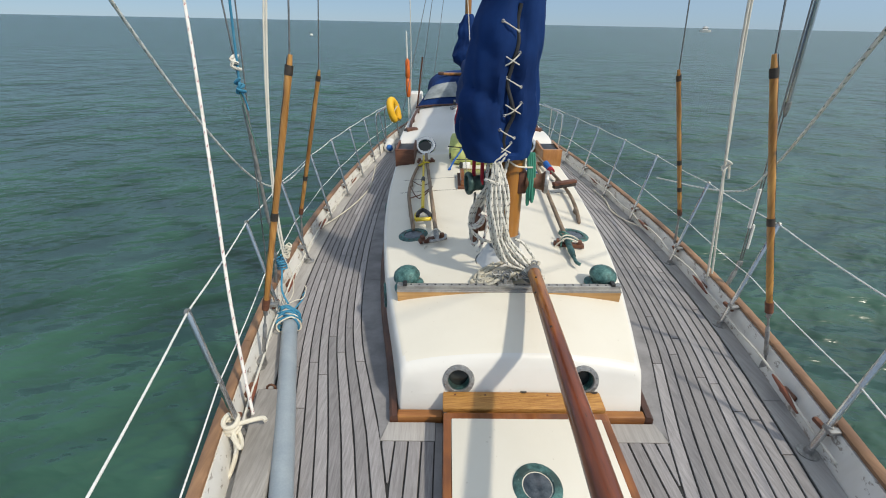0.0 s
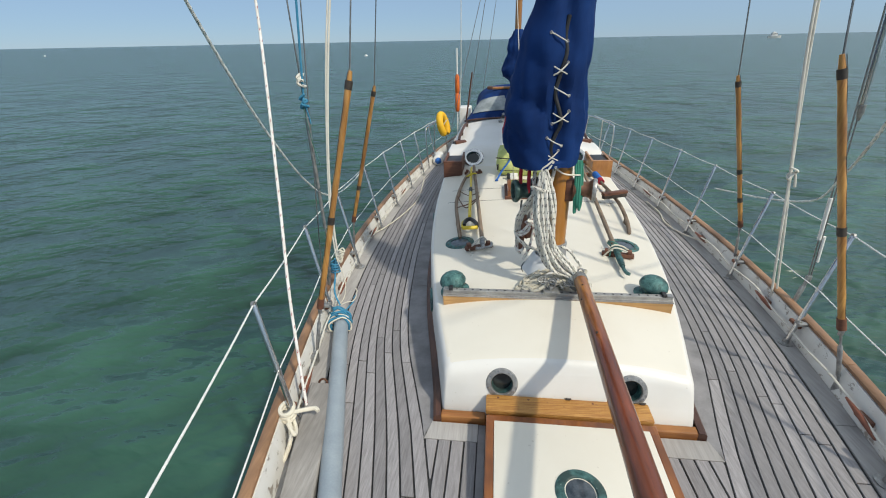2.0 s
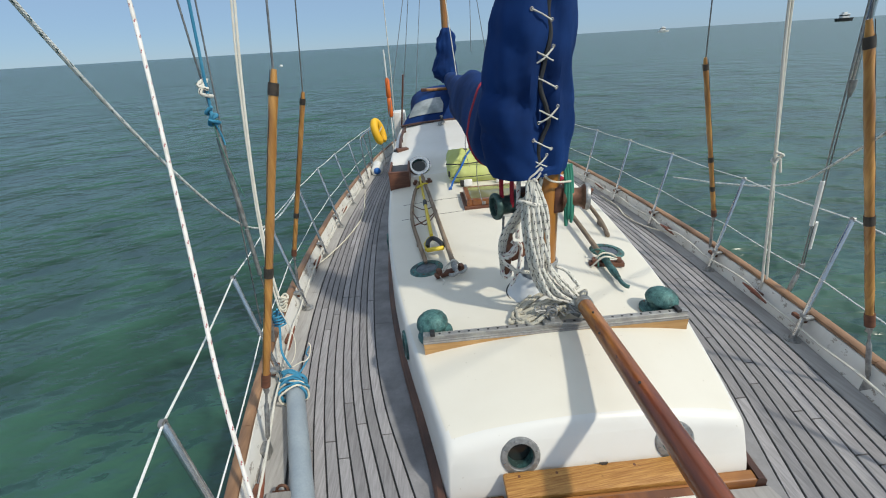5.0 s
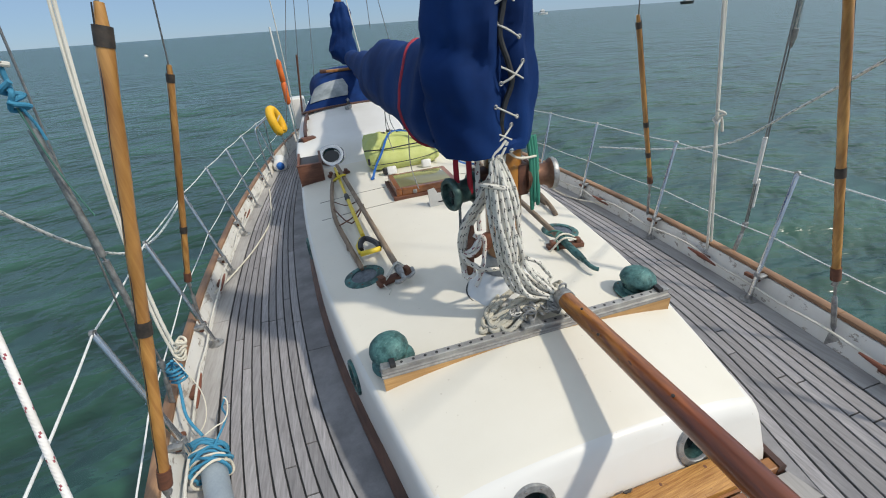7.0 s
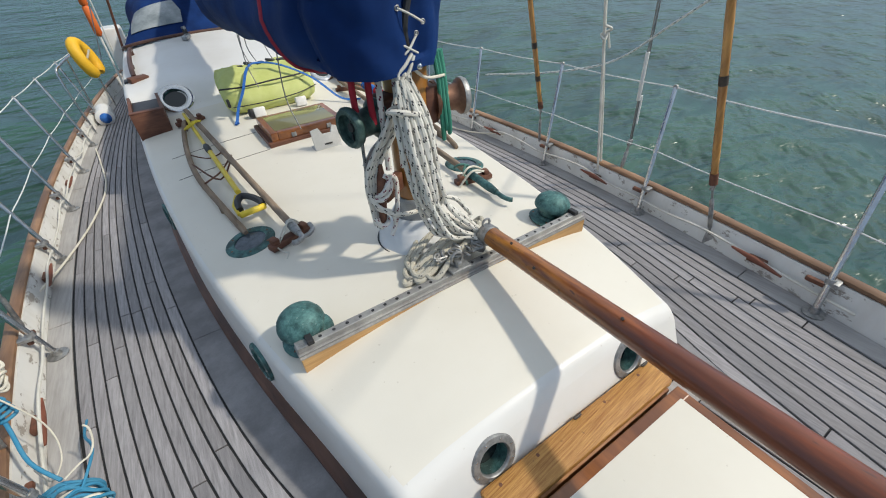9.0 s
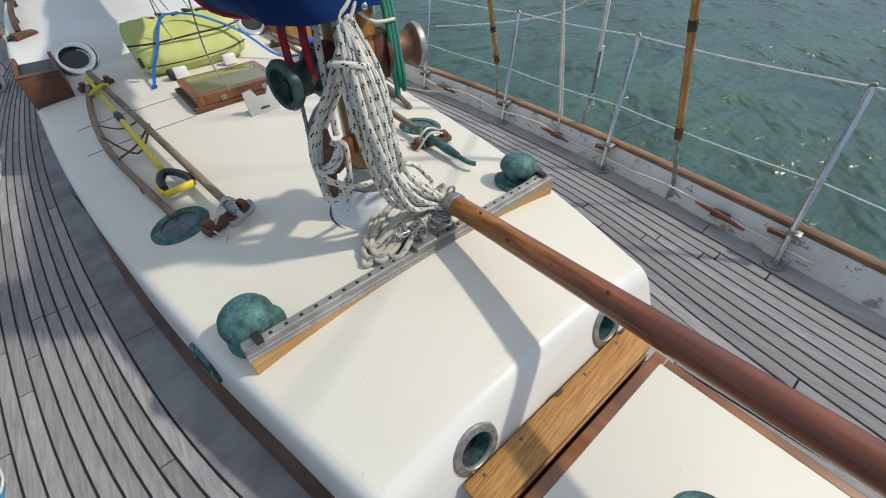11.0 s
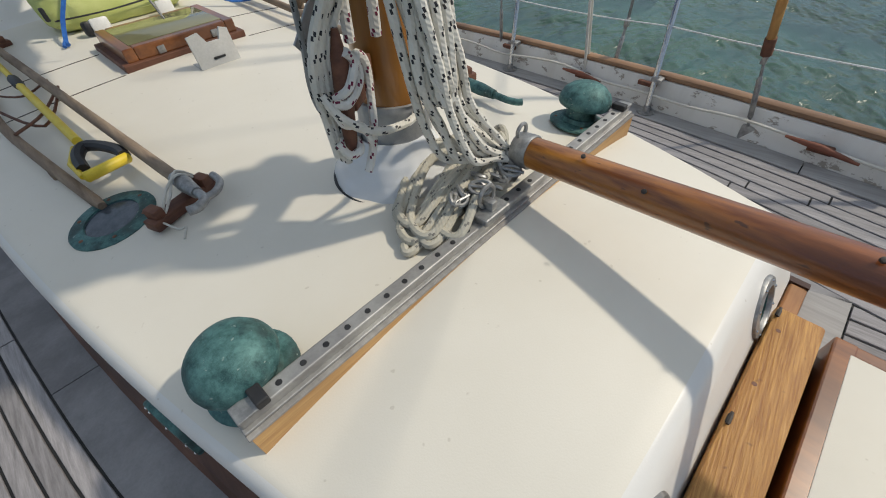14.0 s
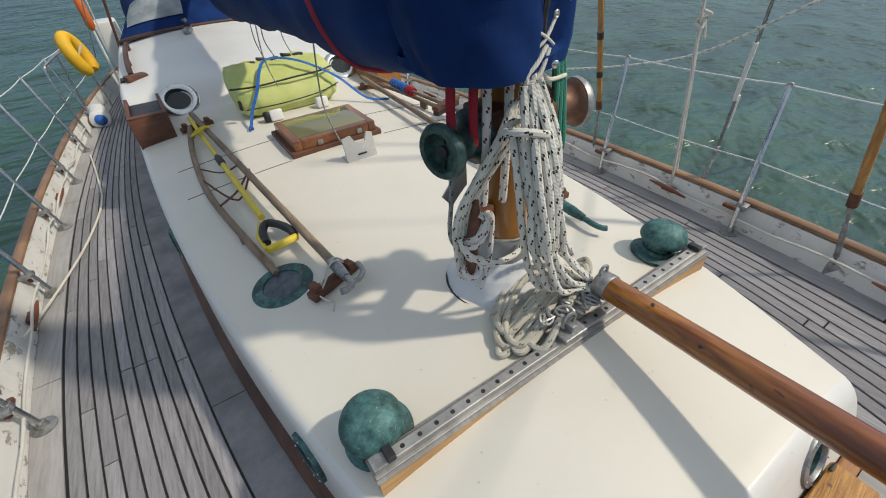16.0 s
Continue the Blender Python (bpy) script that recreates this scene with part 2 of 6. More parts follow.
CLEAT_WOOD = wood("red_brown_cleat", (0.15, 0.045, 0.025), (0.30, 0.105, 0.06), (1, 0.15, 1), 0.6, 36, 0.5, 0.3)
SPAR = spar_wood()
MAST_WOOD = wood("golden_spruce_mast", (0.30, 0.115, 0.02), (0.45, 0.20, 0.04), (1, 1, 0.06), 0.28, 18, 0.45, 0.06, coat=0.6)
SLEEVE = wood("bamboo_sleeve", (0.27, 0.105, 0.022), (0.62, 0.33, 0.095), (1, 1, 0.03), 0.35, 46, 0.6, 0.15, coat=0.3)
BARE_OAK = wood("bare_oak_batten", (0.40, 0.20, 0.07), (0.68, 0.42, 0.17), (0.045, 1, 1), 0.55, 70, 0.5, 0.4)
CAP_WOOD = wood("worn_cap_rail", (0.19, 0.10, 0.055), (0.41, 0.235, 0.125), (1, 0.06, 1), 0.5, 30, 0.7, 0.3)
TRIM_WOOD = wood("worn_brown_trim", (0.065, 0.026, 0.017), (0.15, 0.068, 0.042), (1, 0.10, 1), 0.5, 24, 0.8, 0.3)
TRIM_FRONT = wood("worn_front_trim", (0.20, 0.065, 0.018), (0.48, 0.22, 0.065), (0.06, 1, 1), 0.5, 34, 0.5, 0.3)
OLD_TEAK = wood("silvery_teak_rail", (0.15, 0.10, 0.066), (0.38, 0.285, 0.20), (1, 0.14, 1), 0.75, 34, 0.6, 0.5)
CHOCK = wood("dark_teak_chock", (0.085, 0.030, 0.018), (0.21, 0.085, 0.045), (0.2, 1, 1), 0.6, 40, 0.4, 0.3)
ORANGE_WOOD = wood("orange_varnished_box", (0.33, 0.13, 0.035), (0.50, 0.23, 0.07), (1, 0.2, 0.3), 0.4, 24, 0.4, 0.15, coat=0.3)
WHITE = gelcoat("white_gelcoat", (0.705, 0.692, 0.663), (0.625, 0.605, 0.56))
CREAM = gelcoat("cream_deck_paint", (0.695, 0.660, 0.580), (0.64, 0.60, 0.515), 0.5)
PEEL = peeling_paint()
HULL_WHITE = mottled("white_topsides", (0.72, 0.72, 0.71), (0.78, 0.78, 0.77), 2, 0.35)
PATINA = patina()
WINCH_GREEN = mottled("dark_green_bronze", (0.022, 0.055, 0.050), (0.085, 0.15, 0.135), 30, 0.45, 0.35, relief=0.15)
BRONZE = mottled("brown_bronze", (0.13, 0.062, 0.04), (0.25, 0.13, 0.085), 22, 0.55, 0.6, relief=0.1)
STEEL = mottled("stainless_tube", (0.55, 0.55, 0.54), (0.68, 0.68, 0.67), 12, 0.24, 1.0, relief=0.03)
GALV = mottled("galvanised_fittings", (0.26, 0.26, 0.26), (0.44, 0.44, 0.43), 40, 0.5, 0.8, relief=0.2)
ALLOY = mottled("track_alloy", (0.34, 0.33, 0.32), (0.48, 0.47, 0.45), 14, 0.55, 0.7, relief=0.1)
LEAD = mottled("lead_sheathing", (0.30, 0.31, 0.32), (0.42, 0.43, 0.44), 9, 0.5, 0.5, relief=0.2)
WIRE_WHITE = mottled("white_coated_wire", (0.74, 0.74, 0.72), (0.82, 0.82, 0.80), 30, 0.5)
WIRE_GREY = mottled("grey_wire", (0.22, 0.22, 0.22), (0.33, 0.33, 0.33), 40, 0.45, 0.8)
BLACK = mottled("black_plastic", (0.014, 0.014, 0.016), (0.03, 0.03, 0.032), 15, 0.5)
GASKET = mottled("worn_black_tape", (0.02, 0.018, 0.016), (0.06, 0.045, 0.035), 30, 0.6)
CANVAS = mottled("blue_canvas", (0.0034, 0.0204, 0.0918), (0.0075, 0.0390, 0.1613), 3.0, 0.8, 0.0, 420.0, 0.4, 0.002, Specular_IOR_Level=0.15)
CANVAS_RED = mottled("red_piping", (0.30, 0.012, 0.03), (0.40, 0.02, 0.045), 20, 0.7)
BAG = mottled("lime_bag_cloth", (0.50, 0.55, 0.16), (0.60, 0.64, 0.24), 6.0, 0.7, 0.0, 300.0, 0.3)
STRAP = mottled("blue_webbing", (0.012, 0.10, 0.38), (0.02, 0.15, 0.48), 40, 0.75)
YELLOW = mottled("yellow_plastic", (0.72, 0.52, 0.03), (0.80, 0.62, 0.07), 10, 0.45)
RING_YELLOW = mottled("yellow_lifebuoy", (0.80, 0.42, 0.012), (0.85, 0.50, 0.03), 8, 0.6)
ORANGE = mottled("orange_float", (0.75, 0.14, 0.02), (0.82, 0.20, 0.035), 10, 0.6)
PVC = mottled("grey_pvc_pipe", (0.25, 0.30, 0.345), (0.31, 0.36, 0.40), 6, 0.35)
PLASTIC = mottled("white_plastic", (0.76, 0.75, 0.71), (0.80, 0.79, 0.76), 8, 0.4)
GREY_PLATE = mottled("grey_paint_plate", (0.50, 0.49, 0.46), (0.58, 0.57, 0.54), 9, 0.55)
GLASS_PRISM = mottled("clouded_prism_glass", (0.035, 0.05, 0.065), (0.085, 0.10, 0.12), 30, 0.12, relief=0.02)
GLASS_DARK = Nodes("dark_glass").set((0.018, 0.022, 0.022), 0.06, 0.0)
GLASS_TINT = Nodes("skylight_glass").set((0.20, 0.19, 0.10), 0.05, 0.0)
ROPE_BLACK = rope_material("white_rope_black_fleck", (0.66, 0.64, 0.58), (0.03, 0.03, 0.035), 0.036, 0.42)
ROPE_RED = rope_material("white_rope_red_fleck", (0.70, 0.68, 0.64), (0.16, 0.02, 0.05), 0.034, 0.4)
ROPE_WHITE = rope_material("old_white_rope", (0.62, 0.60, 0.54))
ROPE_HEAP = rope_material("dirty_grey_rope", (0.50, 0.47, 0.39), (0.20, 0.19, 0.17), 0.05, 0.25, (0.30, 0.27, 0.21))
ROPE_CREAM = rope_material("cream_rope", (0.66, 0.62, 0.52))
ROPE_GREEN = rope_material("green_rope", (0.035, 0.22, 0.15), None, dirt=(0.07, 0.26, 0.19))
ROPE_GRASS = rope_material("dull_green_rope", (0.06, 0.17, 0.14), None, dirt=(0.09, 0.19, 0.16))
ROPE_REDS = rope_material("red_rope", (0.34, 0.014, 0.03), None, dirt=(0.26, 0.02, 0.035))
ROPE_BLUE = rope_material("light_blue_rope", (0.035, 0.22, 0.37), None, dirt=(0.10, 0.30, 0.42))
ROPE_DARK = rope_material("black_white_rope", (0.30, 0.30, 0.29), (0.03, 0.03, 0.03), 0.03, 0.5)
ROPE_YELLOW = rope_material("yellow_cord", (0.62, 0.48, 0.04), None, dirt=(0.5, 0.38, 0.05))
ROPE_TEAL = rope_material("white_rope_teal_fleck", (0.74, 0.76, 0.74), (0.05, 0.11, 0.12), 0.05, 0.35)
ROPE_PINK = rope_material("white_rope_pink_fleck", (0.74, 0.72, 0.70), (0.30, 0.07, 0.09), 0.062, 0.22)
VINYL = gelcoat("white_vinyl", (0.66, 0.67, 0.68), (0.58, 0.59, 0.60), 0.25)
HOOD_WINDOW = mottled("clouded_clear_vinyl", (0.16, 0.19, 0.20), (0.34, 0.37, 0.38), 4, 0.12, relief=0.03)
SEA = sea_material()


# ---- helpers of this scene ----
ORIGIN = {}


def thing(name, base, label, category, group="", kind=""):
    ob = new(name)
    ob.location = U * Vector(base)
    ob.empty_display_size = 0.05
    ORIGIN[ob.name] = Vector(base)
    return tagged(ob, label, category, group, kind)


def part(name, bm, material, parent=None, label="", smooth=True):
    """Links a bmesh, built in places of the plan, as one mesh object."""
    base = ORIGIN[parent.name] if parent else Vector((0, 0, 0))
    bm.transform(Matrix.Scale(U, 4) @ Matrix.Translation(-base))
    me = bpy.data.meshes.new(name)
    bm.to_mesh(me)
    bm.free()
    for m in material if isinstance(material, (list, tuple)) else (material,):
        me.materials.append(m)
    me.polygons.foreach_set("use_smooth", [smooth] * len(me.polygons))
    if smooth:
        me.set_sharp_from_angle(angle=radians(42))
    ob = new(name, me)
    ob.parent = parent
    ORIGIN[ob.name] = base
    if label:
        ob["label"] = label
    return ob


def single(name, bm, material, label, category, group="", kind="", smooth=True):
    return tagged(part(name, bm, material, None, "", smooth), label, category, group, kind)


def box(cx, cy, cz, sx, sy, sz, bevel=0.004, rot=None, bm=None):
    """A bevelled box about its middle."""
    b = bmesh.new()
    bmesh.ops.create_cube(b, size=1)
    b.transform(Matrix.Diagonal((sx, sy, sz, 1)))
    if bevel:
        bmesh.ops.bevel(b, geom=b.edges[:], offset=bevel, segments=2, affect="EDGES", profile=0.5)
    if rot:
        b.transform(pose(0, 0, 0, *rot))
    b.transform(Matrix.Translation((cx, cy, cz)))
    return merged(bm, b)


def merged(bm, b):
    if bm is None:
        return b
    me = bpy.data.meshes.new("scratch")
    b.to_mesh(me)
    b.free()
    bm.from_mesh(me)
    bpy.data.meshes.remove(me)
    return bm


def grid_faces(bm, rings, closed=True, mat=0, caps=False):
    made = [[bm.verts.new(p) for p in r] for r in rings]
    n = len(made[0])
    for a, b in zip(made, made[1:]):
        for i in range(n if closed else n - 1):
            f = bm.faces.new((a[i], a[(i + 1) % n], b[(i + 1) % n], b[i]))
            f.material_index = mat
    if caps:
        bm.faces.new(made[0][::-1])
        bm.faces.new(made[-1])
    return made


def smooth_path(pts, step=4, closed=False):
    """A Catmull-Rom curve through the points."""
    p = [Vector(q) for q in pts]
    n = len(p)
    out = []
    for i in range(n if closed else n - 1):
        a, b, c, d = (p[(i + k) % n] if closed else p[min(max(i + k, 0), n - 1)] for k in (-1, 0, 1, 2))
        for s in range(step):
            t = s / step
            out.append(0.5 * (2 * b + (c - a) * t + (2 * a - 5 * b + 4 * c - d) * t * t + (3 * b - a - 3 * c + d) * t ** 3))
    if not closed:
        out.append(p[-1])
    return out


def tube(pts, r, sides=8, bm=None, closed=False, caps=True, taper=None):
    """A round bar along a path, with u in metres along it and v round it."""
    bm = bm or bmesh.new()
    uv = bm.loops.layers.uv.verify()
    p = [Vector(q) for q in pts]
    n = len(p)
    d0 = (p[1] - p[0]).normalized()
    side = d0.orthogonal().normalized()
    rings, along = [], [0.0]
    for i in range(n):
        if closed:
            d = (p[(i + 1) % n] - p[i - 1])
        else:
            d = p[min(i + 1, n - 1)] - p[max(i - 1, 0)]
        d = d.normalized() if d.length > 1e-9 else d0
        side = (side - d * side.dot(d))
        side = side.normalized() if side.length > 1e-6 else d.orthogonal().normalized()
        up = d.cross(side)
        rr = r if taper is None else taper[i]
        rings.append([bm.verts.new(p[i] + (side * math.cos(a) + up * math.sin(a)) * rr) for a in (2 * math.pi * k / sides for k in range(sides))])
        if i:
            along.append(along[-1] + (p[i] - p[i - 1]).length)
    for i in range(n if closed else n - 1):
        a, b = rings[i], rings[(i + 1) % n]
        ua, ub = along[i], along[i + 1] if i + 1 < n else along[i] + (p[0] - p[i]).length
        for k in range(sides):
            f = bm.faces.new((a[k], a[(k + 1) % sides], b[(k + 1) % sides], b[k]))
            for loop, q in zip(f.loops, ((ua, k / sides), (ua, (k + 1) / sides), (ub, (k + 1) / sides), (ub, k / sides))):
                loop[uv].uv = q
    if caps and not closed:
        bm.faces.new(rings[0][::-1])
        bm.faces.new(rings[-1])
    return bm


def rope(pts, r, bm=None, step=5, sides=8, closed=False):
    return tube(smooth_path(pts, step, closed), r, sides, bm, closed)


def lathe(profile, centre, axis=(0, 0, 1), sides=28, bm=None):
    """A turned body: profile of (radius, height) along the axis."""
    b = bmesh.new()
    rings = [[Vector((max(r, 1e-4) * math.cos(a), max(r, 1e-4) * math.sin(a), h)) for a in (2 * math.pi * k / sides for k in range(sides))] for r, h in profile]
    grid_faces(b, rings)
    bmesh.ops.remove_doubles(b, verts=b.verts[:], dist=2e-4)
    b.transform(Matrix.Translation(centre) @ Vector(axis).to_track_quat("Z", "Y").to_matrix().to_4x4())
    bmesh.ops.recalc_face_normals(b, faces=b.faces[:])
    return merged(bm, b)


def table(y, rows):
    """A smooth value between the rows of (y, value)."""
    if y <= rows[0][0]:
        return rows[0][1]
    for i in range(len(rows) - 1):
        (a, va), (b, vb) = rows[i], rows[i + 1]
        if y <= b:
            pa, pb = rows[max(i - 1, 0)], rows[min(i + 2, len(rows) - 1)]
            ma = (vb - pa[1]) / (b - pa[0]) if b != pa[0] else 0
            mb = (pb[1] - va) / (pb[0] - a) if pb[0] != a else 0
            t, h = (y - a) / (b - a), b - a
            return va * (2 * t ** 3 - 3 * t * t + 1) + ma * h * (t ** 3 - 2 * t * t + t) + vb * (3 * t * t - 2 * t ** 3) + mb * h * (t ** 3 - t * t)
    return rows[-1][1]


def sheer(y):
    """Height of the deck."""
    return -0.04 - 0.075 * y + 0.004 * y * y


def beam(y):
    """Half width at the cap rail's middle line."""
    return table(y, [(-3.7, 0.06), (-2.9, 0.48), (-2.0, 0.84), (-1.2, 1.09), (-0.46, 1.27), (0.0, 1.38), (0.6, 1.505), (1.2, 1.595), (2.0, 1.67), (3.0, 1.705), (4.0, 1.695), (5.5, 1.60), (7.0, 1.42), (8.5, 1.12), (9.6, 0.85)])


def house(y):
    """Half width of the cabin trunk at the deck."""
    return table(y, [(0.0, 0.583), (0.4, 0.66), (0.8, 0.745), (1.2, 0.815), (1.6, 0.87), (2.0, 0.91), (2.5, 0.945), (3.2, 0.97), (4.0, 0.985), (5.0, 0.965), (6.0, 0.93), (7.2, 0.86)])


def inner(y):
    """Inner end of the swept side planks."""
    if y < -0.13:
        return 0.653 + beam(y) - beam(-0.13)
    return table(y, [(-0.13, 0.653), (0.13, 0.735), (0.55, 0.865), (1.0, 0.955), (1.6, 1.03), (2.2, 1.085), (3.2, 1.14), (4.2, 1.15), (5.5, 1.11), (7.0, 1.0), (7.6, 0.94)])


def outer(y):
    return beam(y) - 0.172


SEA_LEVEL = -1.25


def spaced(a, b, n):
    return [a + (b - a) * i / n for i in range(n + 1)]


# ---- sea, far land and sky ----
def sea_at(x, y):
    return SEA_LEVEL - HEEL[0] * x - HEEL[1] * y


def build_sea():
    bm = bmesh.new()
    radii = [0.0]
    r = 1.6
    while r < 4600:
        radii.append(r)
        r += max(0.16, r * 0.035)
    segs = 300
    rings = []
    for r in radii[1:]:
        ring = []
        cell = max(0.16, r * 0.035)
        amp = 0.10 * min(1.0, 0.9 / cell) if cell > 0.9 else 0.10
        for k in range(segs):
            a = 2 * math.pi * (k + 0.5 * (len(rings) % 2)) / segs
            x, y = r * math.cos(a), 2.0 + r * math.sin(a)
            u, v = x * 0.92 - y * 0.38, x * 0.38 + y * 0.92
            h = noise.noise((u * 0.28, v * 0.55, 0.3)) * 0.6 + noise.noise((u * 0.9, v * 1.7, 4.0)) * 0.32 if cell < 3 else 0.0
            ring.append((x, y, sea_at(x, y) + amp * h))
        rings.append(ring)
    grid_faces(bm, rings)
    bm.verts.ensure_lookup_table()
    bm.faces.new([bm.verts[i] for i in range(segs)])
    bmesh.ops.recalc_face_normals(bm, faces=bm.faces[:])
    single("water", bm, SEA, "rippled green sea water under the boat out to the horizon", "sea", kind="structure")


build_sea()


def far_boat(x, y, length, dark):
    """A small motor boat at anchor a long way off."""
    level = sea_at(x, y)
    t = thing("motor_boat", (x, y, level), "small white motor boat anchored far off on the sea" if not dark else "small dark fishing boat anchored far off on the sea", "boat")
    bm = bmesh.new()
    rings = []
    for s, w in ((-0.5, 0.10), (-0.3, 0.14), (0.1, 0.15), (0.35, 0.09), (0.5, 0.01)):
        rings.append([(x + s * length, y - w * length, level + 0.16 * length), (x + s * length * 0.92, y - w * length * 0.5, level - 0.05 * length), (x + s * length * 0.92, y + w * length * 0.5, level - 0.05 * length), (x + s * length, y + w * length, level + 0.16 * length)])
    grid_faces(bm, rings, True, caps=True)
    part("hull", bm, BLACK if dark else HULL_WHITE, t, smooth=False)
    part("cabin", box(x - 0.06 * length, y, level + 0.26 * length, 0.42 * length, 0.2 * length, 0.2 * length, 0.1), HULL_WHITE, t)
    part("window_band", box(x - 0.06 * length, y, level + 0.29 * length, 0.43 * length, 0.205 * length, 0.06 * length, 0.05), GLASS_DARK, t)
    part("wheelhouse", box(x - 0.1 * length, y, level + 0.40 * length, 0.22 * length, 0.16 * length, 0.09 * length, 0.1), HULL_WHITE, t)


far_boat(199, 360, 9.0, False)
far_boat(330, 340, 14.0, True)


def far_float(x, y):
    level = sea_at(x, y)
    bm = lathe([(0.0, -0.2), (0.3, -0.1), (0.36, 0.1), (0.2, 0.32), (0.0, 0.36)], (x, y, level), sides=12)
    single("mooring_buoy", bm, HULL_WHITE, "small white mooring buoy floating on the sea", "buoy", "mooring buoys far off")


far_float(-29, 95)
far_float(-170, 150)


# ---- hull and deck ----
def build_hull():
    ys = spaced(-3.7, 9.6, 66)
    for s in (-1, 1):
        bm = bmesh.new()
        rings = []
        for y in ys:
            b, z = beam(y), sheer(y)
            low = b * 0.82
            rings.append([(s * (b - 0.070), y, z - 0.10), (s * (b - 0.066), y, z), (s * (b - 0.044), y, z + 0.135), (s * (b + 0.0), y, z + 0.135), (s * (b + 0.03), y, z - 0.05), (s * (b + 0.02), y, z - 0.5), (s * low, y, SEA_LEVEL - 0.3), (s * (low - 0.06), y, SEA_LEVEL - 0.3), (s * (b - 0.1), y, z - 0.5)])
        grid_faces(bm, rings, True, caps=True)
        bmesh.ops.recalc_face_normals(bm, faces=bm.faces[:])
        hull = single("hull_port" if s > 0 else "hull_starboard", bm, PEEL, "white painted hull side and bulwark with flaking paint", "hull", kind="structure", smooth=False)
        # cap rail in lengths
        cuts = [-3.7, -1.4, 0.37, 2.2, 4.4, 6.8, 9.6]
        for a, b2 in zip(cuts, cuts[1:]):
            bm = bmesh.new()
            rings = []
            for y in spaced(a + 0.001, b2 - 0.001, 10):
                b, z = beam(y), sheer(y) + 0.1365
                rings.append([(s * (b + dx), y, z + dz) for dx, dz in ((-0.036, 0.0), (-0.042, 0.008), (-0.040, 0.020), (-0.030, 0.026), (-0.002, 0.026), (0.008, 0.020), (0.010, 0.008), (0.006, 0.0))])
            grid_faces(bm, rings, True, caps=True)
            bmesh.ops.recalc_face_normals(bm, faces=bm.faces[:])
            part("cap_rail", bm, CAP_WOOD, hull, "varnished hardwood cap rail, worn in places")


build_hull()


def strip(fa, fb, y0, y1, z0, z1, n, s):
    """A plank between two curves of half width, from y0 to y1."""
    bm = bmesh.new()
    rings = []
    for y in spaced(y0, y1, n):
        a, b, z = fa(y), fb(y), sheer(y)
        e = 0.0015
        rings.append([(s * a, y, z + z0), (s * a, y, z + z1 - e), (s * (a + e), y, z + z1), (s * (b - e), y, z + z1), (s * b, y, z + z1 - e), (s * b, y, z + z0)])
    grid_faces(bm, rings, True, caps=True)
    bmesh.ops.recalc_face_normals(bm, faces=bm.faces[:])
    return bm


